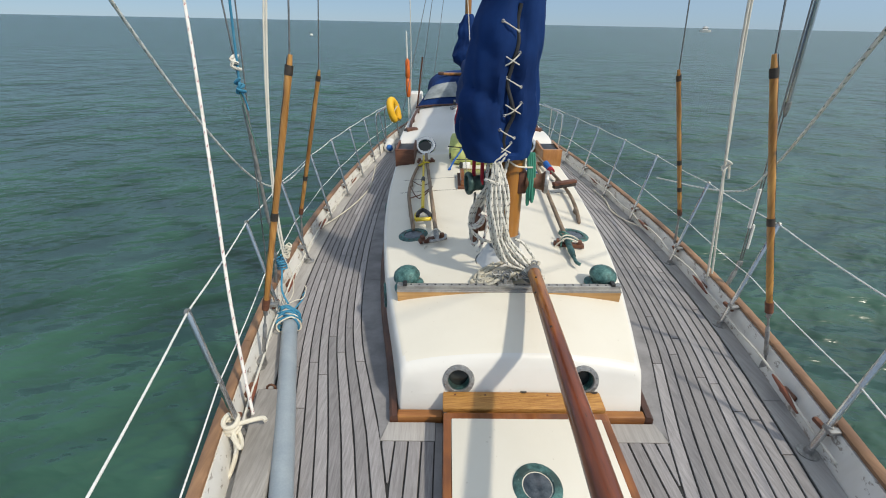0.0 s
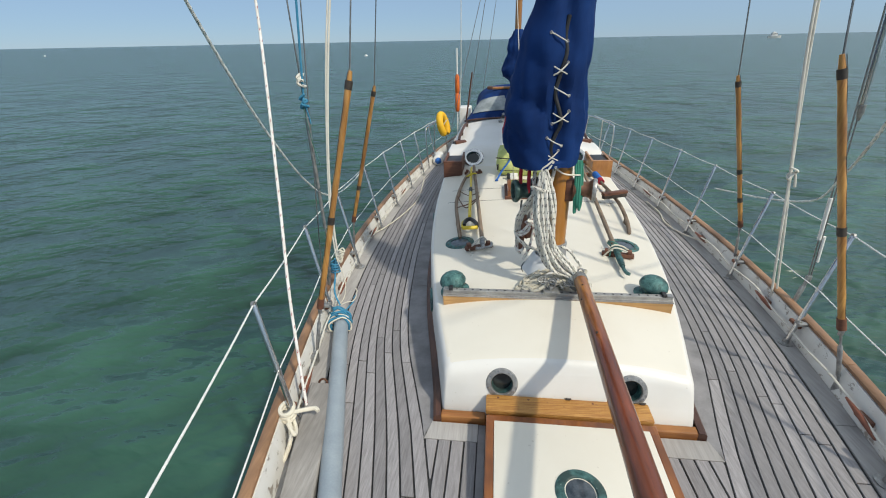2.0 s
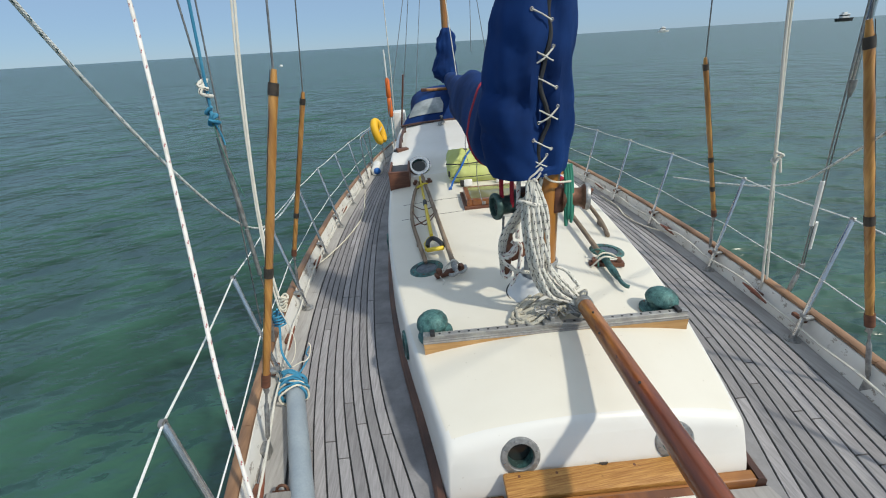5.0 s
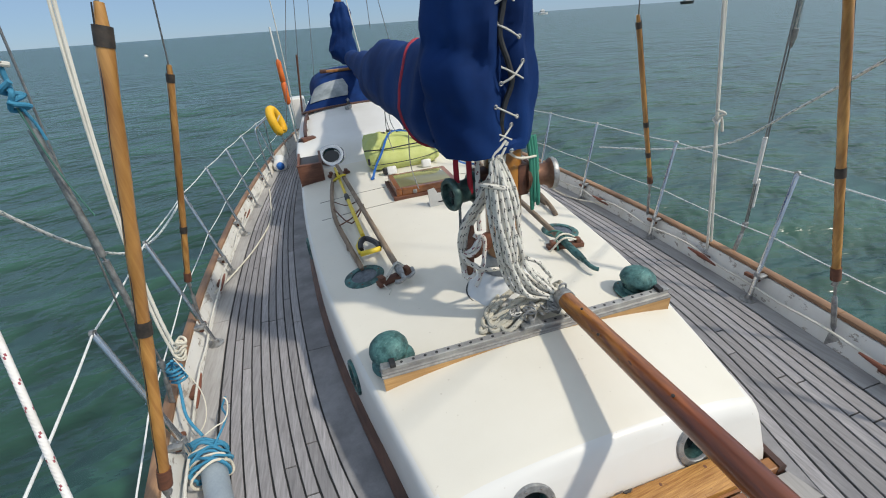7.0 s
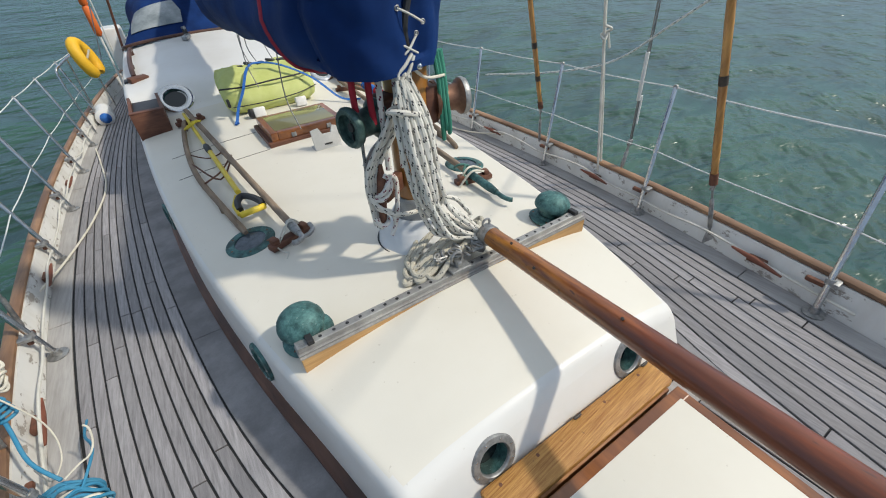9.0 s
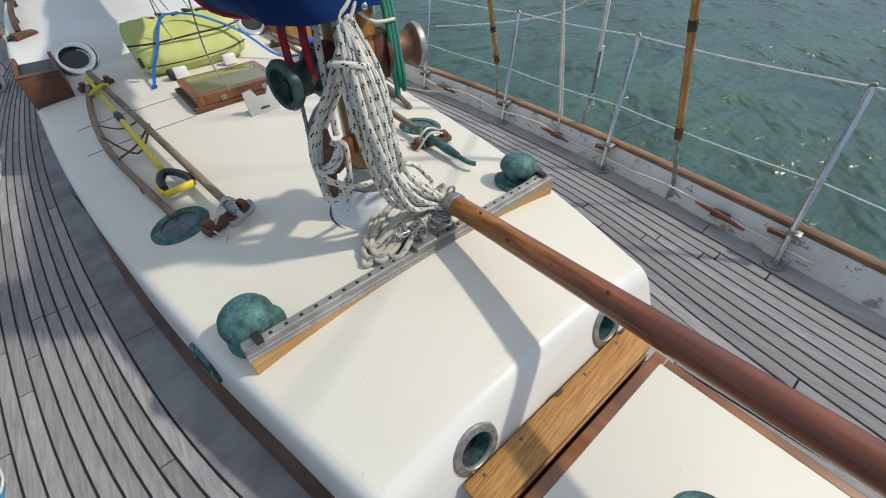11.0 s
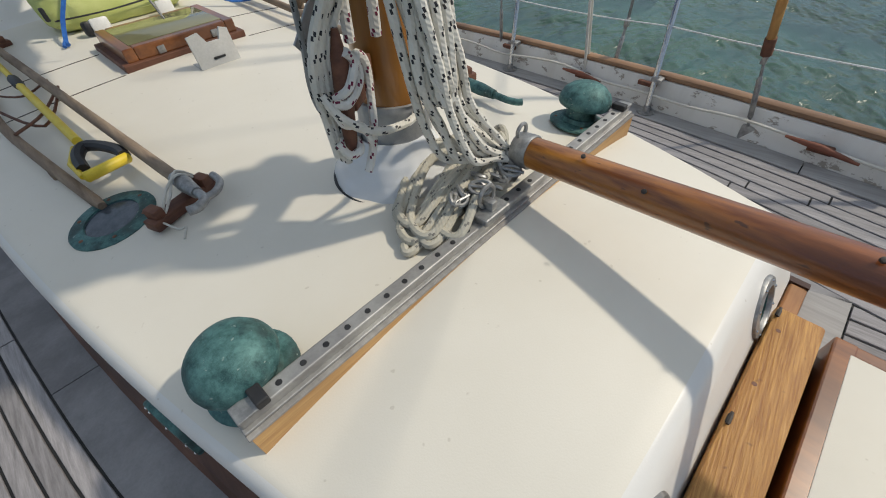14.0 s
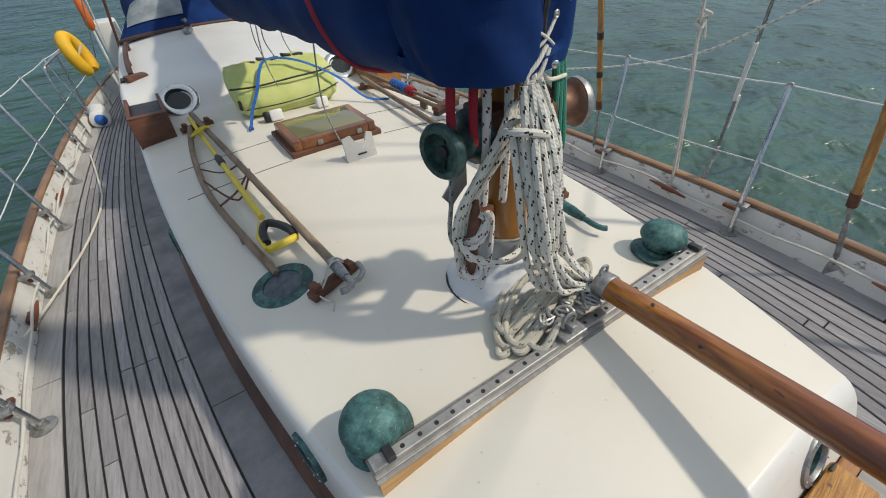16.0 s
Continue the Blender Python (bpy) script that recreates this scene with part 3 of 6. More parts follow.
def build_deck():
    bm = bmesh.new()
    rings = []
    for y in spaced(-3.68, 9.58, 66):
        b, z = beam(y) - 0.094, sheer(y)
        rings.append([(-b, y, z - 0.006), (b, y, z - 0.006), (b, y, z - 0.05), (-b, y, z - 0.05)])
    grid_faces(bm, rings, True, caps=True)
    bmesh.ops.recalc_face_normals(bm, faces=bm.faces[:])
    deck = single("deck", bm, CAULK, "teak planked side and fore deck with black caulked seams", "deck", kind="structure", smooth=False)
    rnd = random.Random(4)
    gap = 0.0078
    for s in (-1, 1):
        # covering board along the bulwark
        for a, b in ((-3.3, -1.5), (-1.495, 0.105), (0.11, 1.9), (1.905, 3.9), (3.905, 6.2), (6.205, 9.3)):
            part("covering_board", strip(lambda y: outer(y) + gap, lambda y: beam(y) - 0.068, a, b, -0.02, 0.002, 10, s), COVER_BOARD, deck, smooth=False)
        # margin plank beside the trunk
        for a, b in ((-0.146, 1.35), (1.354, 3.2), (3.204, 5.4), (5.404, 7.4)):
            part("margin_plank", strip(lambda y: house(max(y, 0)) + 0.03 if y > -0.05 else 0.626 - 0.268 * (y + 0.05), lambda y: inner(y) - gap + (0.006 if y < -0.1 else 0), a, b, -0.02, 0.001, 12, s), MARGIN, deck, smooth=False)
        # swept side planks with staggered butts
        count = 9
        for k in range(count):
            def fa(y, k=k):
                return inner(y) + (outer(y) - inner(y)) * k / count + (gap / 2 if k else 0)

            def fb(y, k=k):
                return inner(y) + (outer(y) - inner(y)) * (k + 1) / count - gap / 2
            y = -2.56
            while fa(y) < 0.078:
                y += 0.02
            e = max(-2.6 + 0.24 * ((k * 4) % 9), y + 0.2)
            if e < -0.9:
                e += 1.2
            while y < 7.4:
                if y >= e:
                    e = min(y + rnd.choice((1.15, 1.3, 1.5)), 7.4)
                part("plank", strip(fa, fb, y, e - 0.0065, -0.02, 0.0 + rnd.uniform(-0.0006, 0.0006), max(4, int((e - y) / 0.16)), s), TEAK, deck, smooth=False)
                y = e
        # straight planks beside the fore hatch
        for k, x in enumerate(spaced(0.405, 0.645, 4)[:-1]):
            y = -0.2
            while inner(y - 0.05) > x + 0.012 and y > -2.3:
                y -= 0.05
            part("plank", strip(lambda q, x=x: min(x, inner(q) - gap - 0.004), lambda q, x=x: min(x + 0.06 - gap, inner(q) - gap), y, -0.152, -0.02, 0.0, 10, s), TEAK, deck, smooth=False)
        part("margin_plank", strip(lambda q: 0.366, lambda q: 0.4, -1.0, -0.05, -0.02, 0.001, 4, s), MARGIN, deck, smooth=False)
    # mitred margin across the trunk's front
    for s in (-1, 1):
        bm = bmesh.new()
        z = sheer(-0.1)
        low = [(s * 0.402, -0.147, z), (s * 0.648, -0.147, z), (s * 0.622, -0.05, z), (s * 0.402, -0.05, z)]
        top = [bm.verts.new((x, y, q + 0.002)) for x, y, q in low]
        bot = [bm.verts.new((x, y, q - 0.02)) for x, y, q in low]
        bm.faces.new(top)
        for i in range(4):
            bm.faces.new((top[i], bot[i], bot[(i + 1) % 4], top[(i + 1) % 4]))
        bmesh.ops.recalc_face_normals(bm, faces=bm.faces[:])
        part("margin_plank", bm, COVER_BOARD, deck, smooth=False)
    # middle planks before the hatch, behind the walker's start
    for k in range(12):
        x = -0.36 + 0.06 * k
        y = -1.08
        while inner(y - 0.04) > max(abs(x), abs(x + 0.06)) and y > -2.2:
            y -= 0.04
        part("plank", strip(lambda q, x=x: x, lambda q, x=x: x + 0.06 - gap, y, -0.986, -0.02, 0.0, 4, 1), TEAK, deck, smooth=False)
    # king plank and bow covering over the planks' fore ends
    part("king_plank", strip(lambda q: -0.07, lambda q: 0.07, -2.6, -1.5, -0.02, 0.004, 6, 1), MARGIN, deck, smooth=False)
    part("bow_board", strip(lambda q: -max(0.02, beam(q) - 0.09), lambda q: max(0.02, beam(q) - 0.09), -3.55, -2.55, -0.02, 0.004, 12, 1), COVER_BOARD, deck, smooth=False)


build_deck()


# ---- cabin trunk ----
def crown(y):
    """Height of the roof on the middle line, and at its edge."""
    c = table(y, [(0.0, 0.248), (0.12, 0.257), (0.3, 0.271), (0.6, 0.287), (0.95, 0.281), (1.4, 0.265), (2.0, 0.256), (3.55, 0.258), (3.64, 0.268), (3.80, 0.385), (3.90, 0.425), (4.1, 0.445), (6.2, 0.50), (7.2, 0.51)])
    return c, c - table(y, [(0.0, 0.049), (0.12, 0.052), (0.3, 0.0565), (0.6, 0.063), (1.2, 0.052), (3.5, 0.055), (4.1, 0.07), (6.0, 0.12), (7.2, 0.14)])


def trunk_profile(y, drop=0.0, inset=0.0):
    h = house(max(y, 0.0)) - inset
    c, e = crown(max(y, 0.0))
    base = sheer(y) - 0.03
    r = 0.047
    side = []
    for i in range(5):
        side.append((h - 0.012 * i / 4, base + (e - r - drop - base) * i / 4))
    for i in range(1, 7):
        a = math.pi / 2 * i / 6
        side.append((h - 0.012 - r + r * math.cos(a), e - r - drop + r * math.sin(a) * 0.98))
    flat = h - 0.012 - r
    top = [(flat * (1 - i / 9), e - drop * 0.98 + (c - e) * (1 - (1 - i / 9) ** 2)) for i in range(1, 9)]
    half = side + top
    return half + [(0.0, c - drop)] + [(-x, z) for x, z in half[::-1]]


def build_trunk():
    bm = bmesh.new()
    stations = [(0.0, 0.040, 0.012), (0.004, 0.026, 0.007), (0.012, 0.014, 0.003), (0.024, 0.005, 0.001), (0.042, 0.0, 0.0)] + [(y, 0.0, 0.0) for y in spaced(0.09, 3.5, 38)] + [(y, 0.0, 0.0) for y in spaced(3.54, 4.15, 16)] + [(y, 0.0, 0.0) for y in spaced(4.3, 7.2, 20)]
    rings = []
    for y, drop, inset in stations:
        ring = []
        for x, z in trunk_profile(y, drop, inset):
            rake = 0.085 * min(max(z, 0.0), 0.22) / 0.22 * max(0.0, 1 - y / 0.4)
            ring.append((x, y + rake, z))
        rings.append(ring)
    made = grid_faces(bm, rings, False)
    # front face in rows of quads, so that it can be cut
    first = made[0]
    n = len(first)
    for i in range(n // 2 - 1):
        a, b, c, d = first[i], first[i + 1], first[n - 2 - i], first[n - 1 - i]
        bm.faces.new((a, d, c, b) if len({a, b, c, d}) == 4 else tuple(dict.fromkeys((a, d, c, b))))
    bmesh.ops.recalc_face_normals(bm, faces=bm.faces[:])
    for f in bm.faces:
        c = f.calc_center_median()
        f.material_index = 1 if f.normal.z > 0.9 and 0.13 < c.y < 3.56 else 0
    trunk = single("cabin_trunk", bm, [WHITE, CREAM], "white cabin trunk with a cream painted roof and rounded edges", "cabin", kind="structure")
    return trunk


trunk = build_trunk()


def cut_round(ob, places):
    """Bores round holes through a body: (centre, axis, radius, depth)."""
    bm = bmesh.new()
    for centre, axis, r, depth in places:
        lathe([(0.0, -depth), (r, -depth), (r, depth), (0.0, depth)], centre, axis, 32, bm)
    cutter = part("cutter", bm, WHITE, None, smooth=False)
    mod = ob.modifiers.new("ports", "BOOLEAN")
    mod.operation, mod.object, mod.solver = "DIFFERENCE", cutter, "EXACT"
    dg = bpy.context.evaluated_depsgraph_get()
    me = bpy.data.meshes.new_from_object(ob.evaluated_get(dg))
    ob.modifiers.clear()
    ob.data = me
    me.set_sharp_from_angle(angle=radians(38))
    bpy.data.objects.remove(cutter)


PORTS = [(Vector((s * 0.293, 0.055, 0.138)), Vector((0, -0.93, 0.36)), 0.058) for s in (-1, 1)]
HIGH_PORTS = [(Vector((s * 0.625, 3.735, 0.30)), Vector((0, -0.64, 0.77)), 0.102) for s in (-1, 1)]
cut_round(trunk, [(c, a, r, 0.11) for c, a, r in PORTS] + [(c, a, r * 0.72, 0.06) for c, a, r in HIGH_PORTS])


def porthole(centre, axis, r, label, ring, deep):
    """A round opening port: flange with screws, spigot, glass set back."""
    a = axis.normalized()
    t = thing("porthole", centre, label, "porthole")
    part("flange", lathe([(r * 0.86, -0.02), (r * 0.86, 0.006), (r * 0.92, 0.010), (r * 1.25, 0.008), (r * 1.3, 0.003), (r * 1.3, -0.004), (r * 0.9, -0.004)], centre, a, 36), ring, t)
    part("spigot", lathe([(r * 0.84, 0.0), (r * 0.80, -deep), (r * 0.62, -deep), (r * 0.62, -deep - 0.012), (r * 0.9, -deep - 0.012), (r * 0.9, 0.0)], centre, a, 32), PATINA, t, "green corroded bronze tube")
    part("pane", lathe([(0.0, -deep + 0.001), (r * 0.79, -deep + 0.001), (r * 0.79, -deep - 0.006), (0.0, -deep - 0.006)], centre, a, 32), GLASS_DARK, t)
    side = a.orthogonal().normalized()
    up = a.cross(side)
    for k in range(8):
        q = 2 * math.pi * (k + 0.3) / 8
        part("screw", lathe([(0.0, 0.003), (0.003, 0.002), (0.0035, 0.0)], centre + a * 0.009 + (side * math.cos(q) + up * math.sin(q)) * r * 1.12, a, 8), STEEL, t)


for c, a, r in PORTS:
    porthole(c, a, r, "round porthole with grey metal flange in the trunk's front", GALV, 0.045)
for c, a, r in HIGH_PORTS:
    porthole(c + a.normalized() * 0.020, a, r, "round porthole with polished metal ring in the raised cabin front", STEEL, 0.015)
for s in (-1, 1):
    for y in (0.84, 2.2):
        c = Vector((s * (house(y) - 0.004), y, 0.075))
        a = Vector((s, -0.19, 0.05)).normalized()
        porthole(c, a, 0.062, "round side porthole of dark green bronze low on the trunk", PATINA, 0.004)


# ---- wooden trim round the trunk ----
def build_trim():
    for s in (-1, 1):
        bm = bmesh.new()
        rings = []
        for y in spaced(-0.043, 7.1, 40):
            h = house(max(y, 0.0))
            z = sheer(y)
            hi = z + 0.045 - 0.012 * min(max(y, 0), 2)
            rings.append([(s * (h - 0.004), y, z - 0.01), (s * (h - 0.004), y, hi), (s * (h + 0.022), y, hi - 0.004), (s * (h + 0.034), y, hi - 0.016), (s * (h + 0.036), y, z - 0.01)])
        grid_faces(bm, rings, True, caps=True)
        bmesh.ops.recalc_face_normals(bm, faces=bm.faces[:])
        single("trim", bm, TRIM_WOOD, "worn brown varnished trim along the cabin trunk's foot", "trim", kind="structure", smooth=False)
        z = sheer(0)
        single("trim", box(s * 0.475, -0.0215, z + 0.016, 0.215, 0.043, 0.052, 0.006), TRIM_FRONT, "worn varnished trim board along the trunk's front foot", "trim", kind="structure", smooth=False)


build_trim()


# ---- fore hatch ----
def build_hatch():
    z0 = sheer(-0.5)
    t = thing("fore_hatch", (0, -0.55, z0), "white topped fore hatch in a varnished wooden frame, closed", "hatch")
    top = 0.092
    for s in (-1, 1):
        part("side_frame", box(s * 0.346, -0.5375, (top + z0) / 2 - 0.01, 0.036, 0.82, top - z0 + 0.02, 0.005), VARNISH, t, smooth=False)
    part("end_frame", box(0, -0.117, (top + z0) / 2 - 0.008, 0.728, 0.044, top - z0 + 0.02, 0.005), VARNISH, t, smooth=False)
    part("end_frame", box(0, -0.965, (top + z0) / 2 - 0.008, 0.728, 0.034, top - z0 + 0.02, 0.005), VARNISH, t, smooth=False)
    part("panel", box(0, -0.5375, top - 0.006, 0.656, 0.82, 0.02, 0.003), CREAM, t, "cream painted panel")
    c = Vector((-0.008, -0.428, top + 0.004))
    ring = part("deck_light", lathe([(0.058, -0.01), (0.058, 0.004), (0.062, 0.008), (0.082, 0.007), (0.092, 0.003), (0.094, -0.004)], c, (0, 0, 1), 40), PATINA, t, "green bronze ring")
    part("glass", lathe([(0.0, 0.0015), (0.05, 0.001), (0.058, -0.001), (0.058, -0.006), (0.0, -0.006)], c, (0, 0, 1), 32), GLASS_PRISM, ring)


build_hatch()


def build_sill():
    t = thing("hinge_board", (0, -0.07, sheer(-0.07)), "bare light oak hinge board behind the fore hatch", "board")
    part("board", box(0, -0.027, 0.083, 0.735, 0.100, 0.03, 0.008), OAK_SILL, t)
    part("support", box(0, -0.044, 0.015, 0.70, 0.08, 0.106, 0.003), TRIM_FRONT, t, "dark varnished support")
    for x in (0.01, 0.34):
        hinge = part("hinge", box(x, 0.016, 0.101, 0.022, 0.010, 0.005, 0.002), GASKET, t, "small dark metal hinge")
        part("hinge_pin", tube([(x - 0.015, 0.016, 0.104), (x + 0.015, 0.016, 0.104)], 0.0034, 8), GASKET, hinge)
    for x in (-0.31, -0.17, 0.12, 0.29):
        part("plug", lathe([(0.0, 0.0012), (0.005, 0.001), (0.006, 0.0)], (x, 0.002, 0.0975), (0, 0, 1), 12), CHOCK, t)


build_sill()


# ---- on the roof ----
def roof_at(x, y):
    c, e = crown(y)
    h = house(y) - 0.062
    return e + (c - e) * (1 - min(1.0, abs(x) / h) ** 2)


def roof_normal(x, y):
    d = 0.01
    return Vector(((roof_at(x - d, y) - roof_at(x + d, y)) / (2 * d), (roof_at(x, y - d) - roof_at(x, y + d)) / (2 * d), 1.0)).normalized()


def fine_profile(rows, n=4):
    out = []
    for a, b in zip(rows, rows[1:]):
        out += [(a[0] + (b[0] - a[0]) * k / n, a[1] + (b[1] - a[1]) * k / n) for k in range(n)]
    return out + [rows[-1]]


# ---- mast, sail covers and boom ----
MX, MY = 0.014, 0.93


def build_mast():
    t = thing("main_mast", (MX, MY, 0.25), "golden varnished wooden main mast stepped on the roof", "mast")
    part("pole", lathe([(0.0, 0.25), (0.076, 0.25), (0.077, 1.2), (0.074, 9.0), (0.0, 9.0)], (MX, MY, 0), sides=36), MAST_WOOD, t)
    bm = lathe(fine_profile([(0.094, 0.262), (0.090, 0.33), (0.088, 0.38), (0.085, 0.47), (0.0835, 0.487), (0.075, 0.488)]), (MX, MY, 0), sides=60)
    for v in bm.verts:
        k = noise.noise(Vector((v.co.x * 26, v.co.y * 26, v.co.z * 60))) * 0.006
        d = Vector((v.co.x - MX, v.co.y - MY, 0)).normalized()
        v.co += d * (k + 0.002)
    part("lead_collar", bm, LEAD, t, "creased grey lead sheathing")
    bm = lathe(fine_profile([(0.166, 0.262), (0.163, 0.278), (0.156, 0.292), (0.140, 0.315), (0.124, 0.338), (0.112, 0.365), (0.101, 0.392), (0.094, 0.402), (0.088, 0.40), (0.078, 0.38)]), (MX - 0.012, MY + 0.008, 0), sides=96)
    for v in bm.verts:
        k = noise.noise(v.co * 11) * 0.012 + abs(noise.noise(Vector((v.co.x * 18, v.co.y * 18, v.co.z * 12)))) * 0.008
        d = Vector((v.co.x - MX, v.co.y - MY, 0)).normalized()
        v.co += d * k * (1.0 if v.co.z < 0.36 else 0.4)
    part("mast_coat", bm, VINYL, t, "crumpled white mast coat")
    part("coat_cord", tube([(MX - 0.012 + 0.166 * math.cos(a), MY + 0.008 + 0.166 * math.sin(a), 0.276) for a in spaced(0, 2 * math.pi, 48)[:-1]], 0.0045, 6, closed=True), BLACK, t)
    # wooden pin on the mast's side
    part("belaying_pin", tube([(-0.187, 0.826, 0.47), (-0.185, 0.826, 0.50), (-0.180, 0.828, 0.55), (-0.172, 0.83, 0.60), (-0.169, 0.83, 0.65), (-0.165, 0.83, 0.695)], 0.02, 12, taper=[0.010, 0.014, 0.016, 0.019, 0.015, 0.006]), CHOCK, t, "turned wooden belaying pin")
    part("pin_chock", box(-0.115, 0.872, 0.575, 0.12, 0.034, 0.07, 0.006, (0, 0, 32)), CHOCK, t)


build_mast()


def mast_winch(s, z, y, material, name_label):
    out = 0.045 if s < 0 else 0.0
    c = Vector((MX + s * (0.068 + out), y, z))
    t = thing("mast_winch", c, name_label, "winch", "winches on the mast")
    ax = Vector((s, -0.22, 0))
    part("pad", box(MX + s * (0.06 + out / 2), y, z, 0.05 + out, 0.10, 0.13, 0.008), CHOCK, t, "dark wooden pad")
    part("drum", lathe([(0.0, 0.02), (0.066, 0.02), (0.068, 0.03), (0.052, 0.042), (0.044, 0.06), (0.044, 0.095), (0.05, 0.112), (0.060, 0.118), (0.062, 0.124), (0.05, 0.128), (0.0, 0.126)], c, ax, 32), material, t)
    e = c + ax.normalized() * 0.128
    part("flange_ring", lathe([(0.050, -0.002), (0.064, 0.0), (0.066, 0.012), (0.060, 0.022), (0.046, 0.022), (0.044, 0.0)], e - ax.normalized() * 0.004, ax, 32), GALV if s > 0 else material, t)
    part("socket", lathe([(0.0, 0.006), (0.014, 0.006), (0.016, 0.0)], e, ax, 8), BLACK, t)
    for k in (-1, 1):
        part("slot", box(e.x + s * 0.001, e.y - 0.001, e.z + k * 0.03, 0.006, 0.012, 0.022, 0.002), BLACK, t)


mast_winch(-1, 0.825, 0.90, WINCH_GREEN, "green corroded bronze halyard winch on the mast's side")
mast_winch(1, 0.83, 0.91, BRONZE, "brown bronze halyard winch with steel rim on the mast")


def wrinkle(bm, amount, freq=5.0):
    bm.normal_update()
    moves = [(v, v.normal * (noise.noise(v.co * freq) * amount + noise.noise(Vector((v.co.x * freq * 3, v.co.y * freq * 3, v.co.z * freq)) + Vector((7, 3, 1))) * amount * 0.4)) for v in bm.verts]
    for v, d in moves:
        v.co += d


def build_cover():
    t = thing("main_sail_cover", (MX, MY, 1.0), "dark blue canvas sail cover laced round the mast and boom", "sail cover")
    bm = bmesh.new()
    rows = [(0.985, -0.084, 0.92, 0.176, 0.168), (1.03, -0.085, 0.92, 0.188, 0.176), (1.15, -0.088, 0.93, 0.200, 0.19), (1.28, -0.088, 0.93, 0.205, 0.19), (1.42, -0.078, 0.93, 0.196, 0.18), (1.6, -0.058, 0.93, 0.172, 0.16), (1.85, -0.03, 0.93, 0.14, 0.14), (2.3, -0.01, 0.93, 0.12, 0.12), (3.2, 0.0, 0.94, 0.10, 0.10)]
    fine = []
    for a, b in zip(rows, rows[1:]):
        for k in range(5):
            fine.append(tuple(a[i] + (b[i] - a[i]) * k / 5 for i in range(5)))
    fine.append(rows[-1])
    rings = []
    for z, cx, cy, rx, ry in fine:
        rings.append([(cx + rx * math.cos(a), cy + ry * math.sin(a), z) for a in (2 * math.pi * k / 56 for k in range(56))])
    inner_rings = [[(cx + (rx - 0.008) * math.cos(a), cy + (ry - 0.008) * math.sin(a), z) for a in (2 * math.pi * k / 56 for k in range(56))] for z, cx, cy, rx, ry in fine[:4]][::-1]
    grid_faces(bm, inner_rings + rings)
    bmesh.ops.recalc_face_normals(bm, faces=bm.faces[:])
    wrinkle(bm, 0.026, 4.2)
    # folds that hang from the lacing
    for v in bm.verts:
        ang = math.atan2(v.co.y - 0.93, v.co.x + 0.03)
        k = 0.009 * math.sin(ang * 11 + v.co.z * 7 + 1.5 * noise.noise(v.co * 3)) * max(0.0, 1 - abs(v.co.z - 1.25) / 0.6)
        v.co += Vector((math.cos(ang), math.sin(ang), 0)) * k
    # slack folds that run down slantwise from the seam
    for v in bm.verts:
        ang = math.atan2(v.co.y - 0.93, v.co.x + 0.03)
        side = max(0.0, math.cos(ang + 2.5))
        k = (1 - abs(math.sin(v.co.z * 15 + ang * 1.6 + 2.2 * noise.noise(v.co * 2.2)))) ** 2
        v.co -= Vector((math.cos(ang), math.sin(ang), 0)) * 0.020 * k * (0.35 + side) * max(0.0, 1 - abs(v.co.z - 1.3) / 0.7)
    # a gathered seam down the front
    for v in bm.verts:
        ang = math.atan2(v.co.y - 0.93, v.co.x + 0.03)
        d = abs(ang + math.pi / 2 - 0.12 * math.sin(v.co.z * 9))
        if d < 0.3 and v.co.z > 1.02:
            v.co.y += 0.035 * (1 - d / 0.3)
    part("mast_sleeve", bm, CANVAS, t)
    # boom sleeve
    bm = bmesh.new()
    stations = [(0.92, -0.07, 1.16, 0.12, 0.17), (1.02, -0.12, 1.15, 0.16, 0.23), (1.3, -0.145, 1.12, 0.14, 0.24), (1.8, -0.13, 1.08, 0.13, 0.22), (2.3, -0.10, 1.07, 0.145, 0.225), (2.9, -0.075, 1.06, 0.17, 0.255), (3.4, -0.07, 1.01, 0.17, 0.24), (3.9, -0.05, 1.01, 0.15, 0.20), (5.0, -0.02, 1.0, 0.13, 0.15), (6.4, 0.0, 1.02, 0.11, 0.12), (6.5, 0.0, 1.02, 0.05, 0.05)]
    rings = []
    for a, b in zip(stations, stations[1:]):
        for k in range(5):
            y, cx, cz, rx, rz = (a[i] + (b[i] - a[i]) * k / 5 for i in range(5))
            rings.append([(cx + rx * math.cos(q) * (1.0 if math.sin(q) > 0 else 1.05), y, cz + rz * math.sin(q) * (1.05 if math.sin(q) > 0 else 0.92)) for q in (2 * math.pi * j / 40 for j in range(40))])
    grid_faces(bm, rings, True, caps=True)
    bmesh.ops.recalc_face_normals(bm, faces=bm.faces[:])
    wrinkle(bm, 0.034, 3.4)
    for v in bm.verts:
        v.co.z += 0.008 * math.sin(v.co.y * 16 + 3 * noise.noise(v.co * 2.5))
    bm.verts.ensure_lookup_table()
    seam = []
    for j in range(9, 31):
        row = 12.5 - 3.5 * (j - 9) / 21
        k = int(row)
        seam.append(bm.verts[k * 40 + j].co.lerp(bm.verts[(k + 1) * 40 + j].co, row - k))
    part("boom_sleeve", bm, CANVAS, t)
    part("piping", tube(seam, 0.0105, 8), CANVAS_RED, t, "red piped seam")
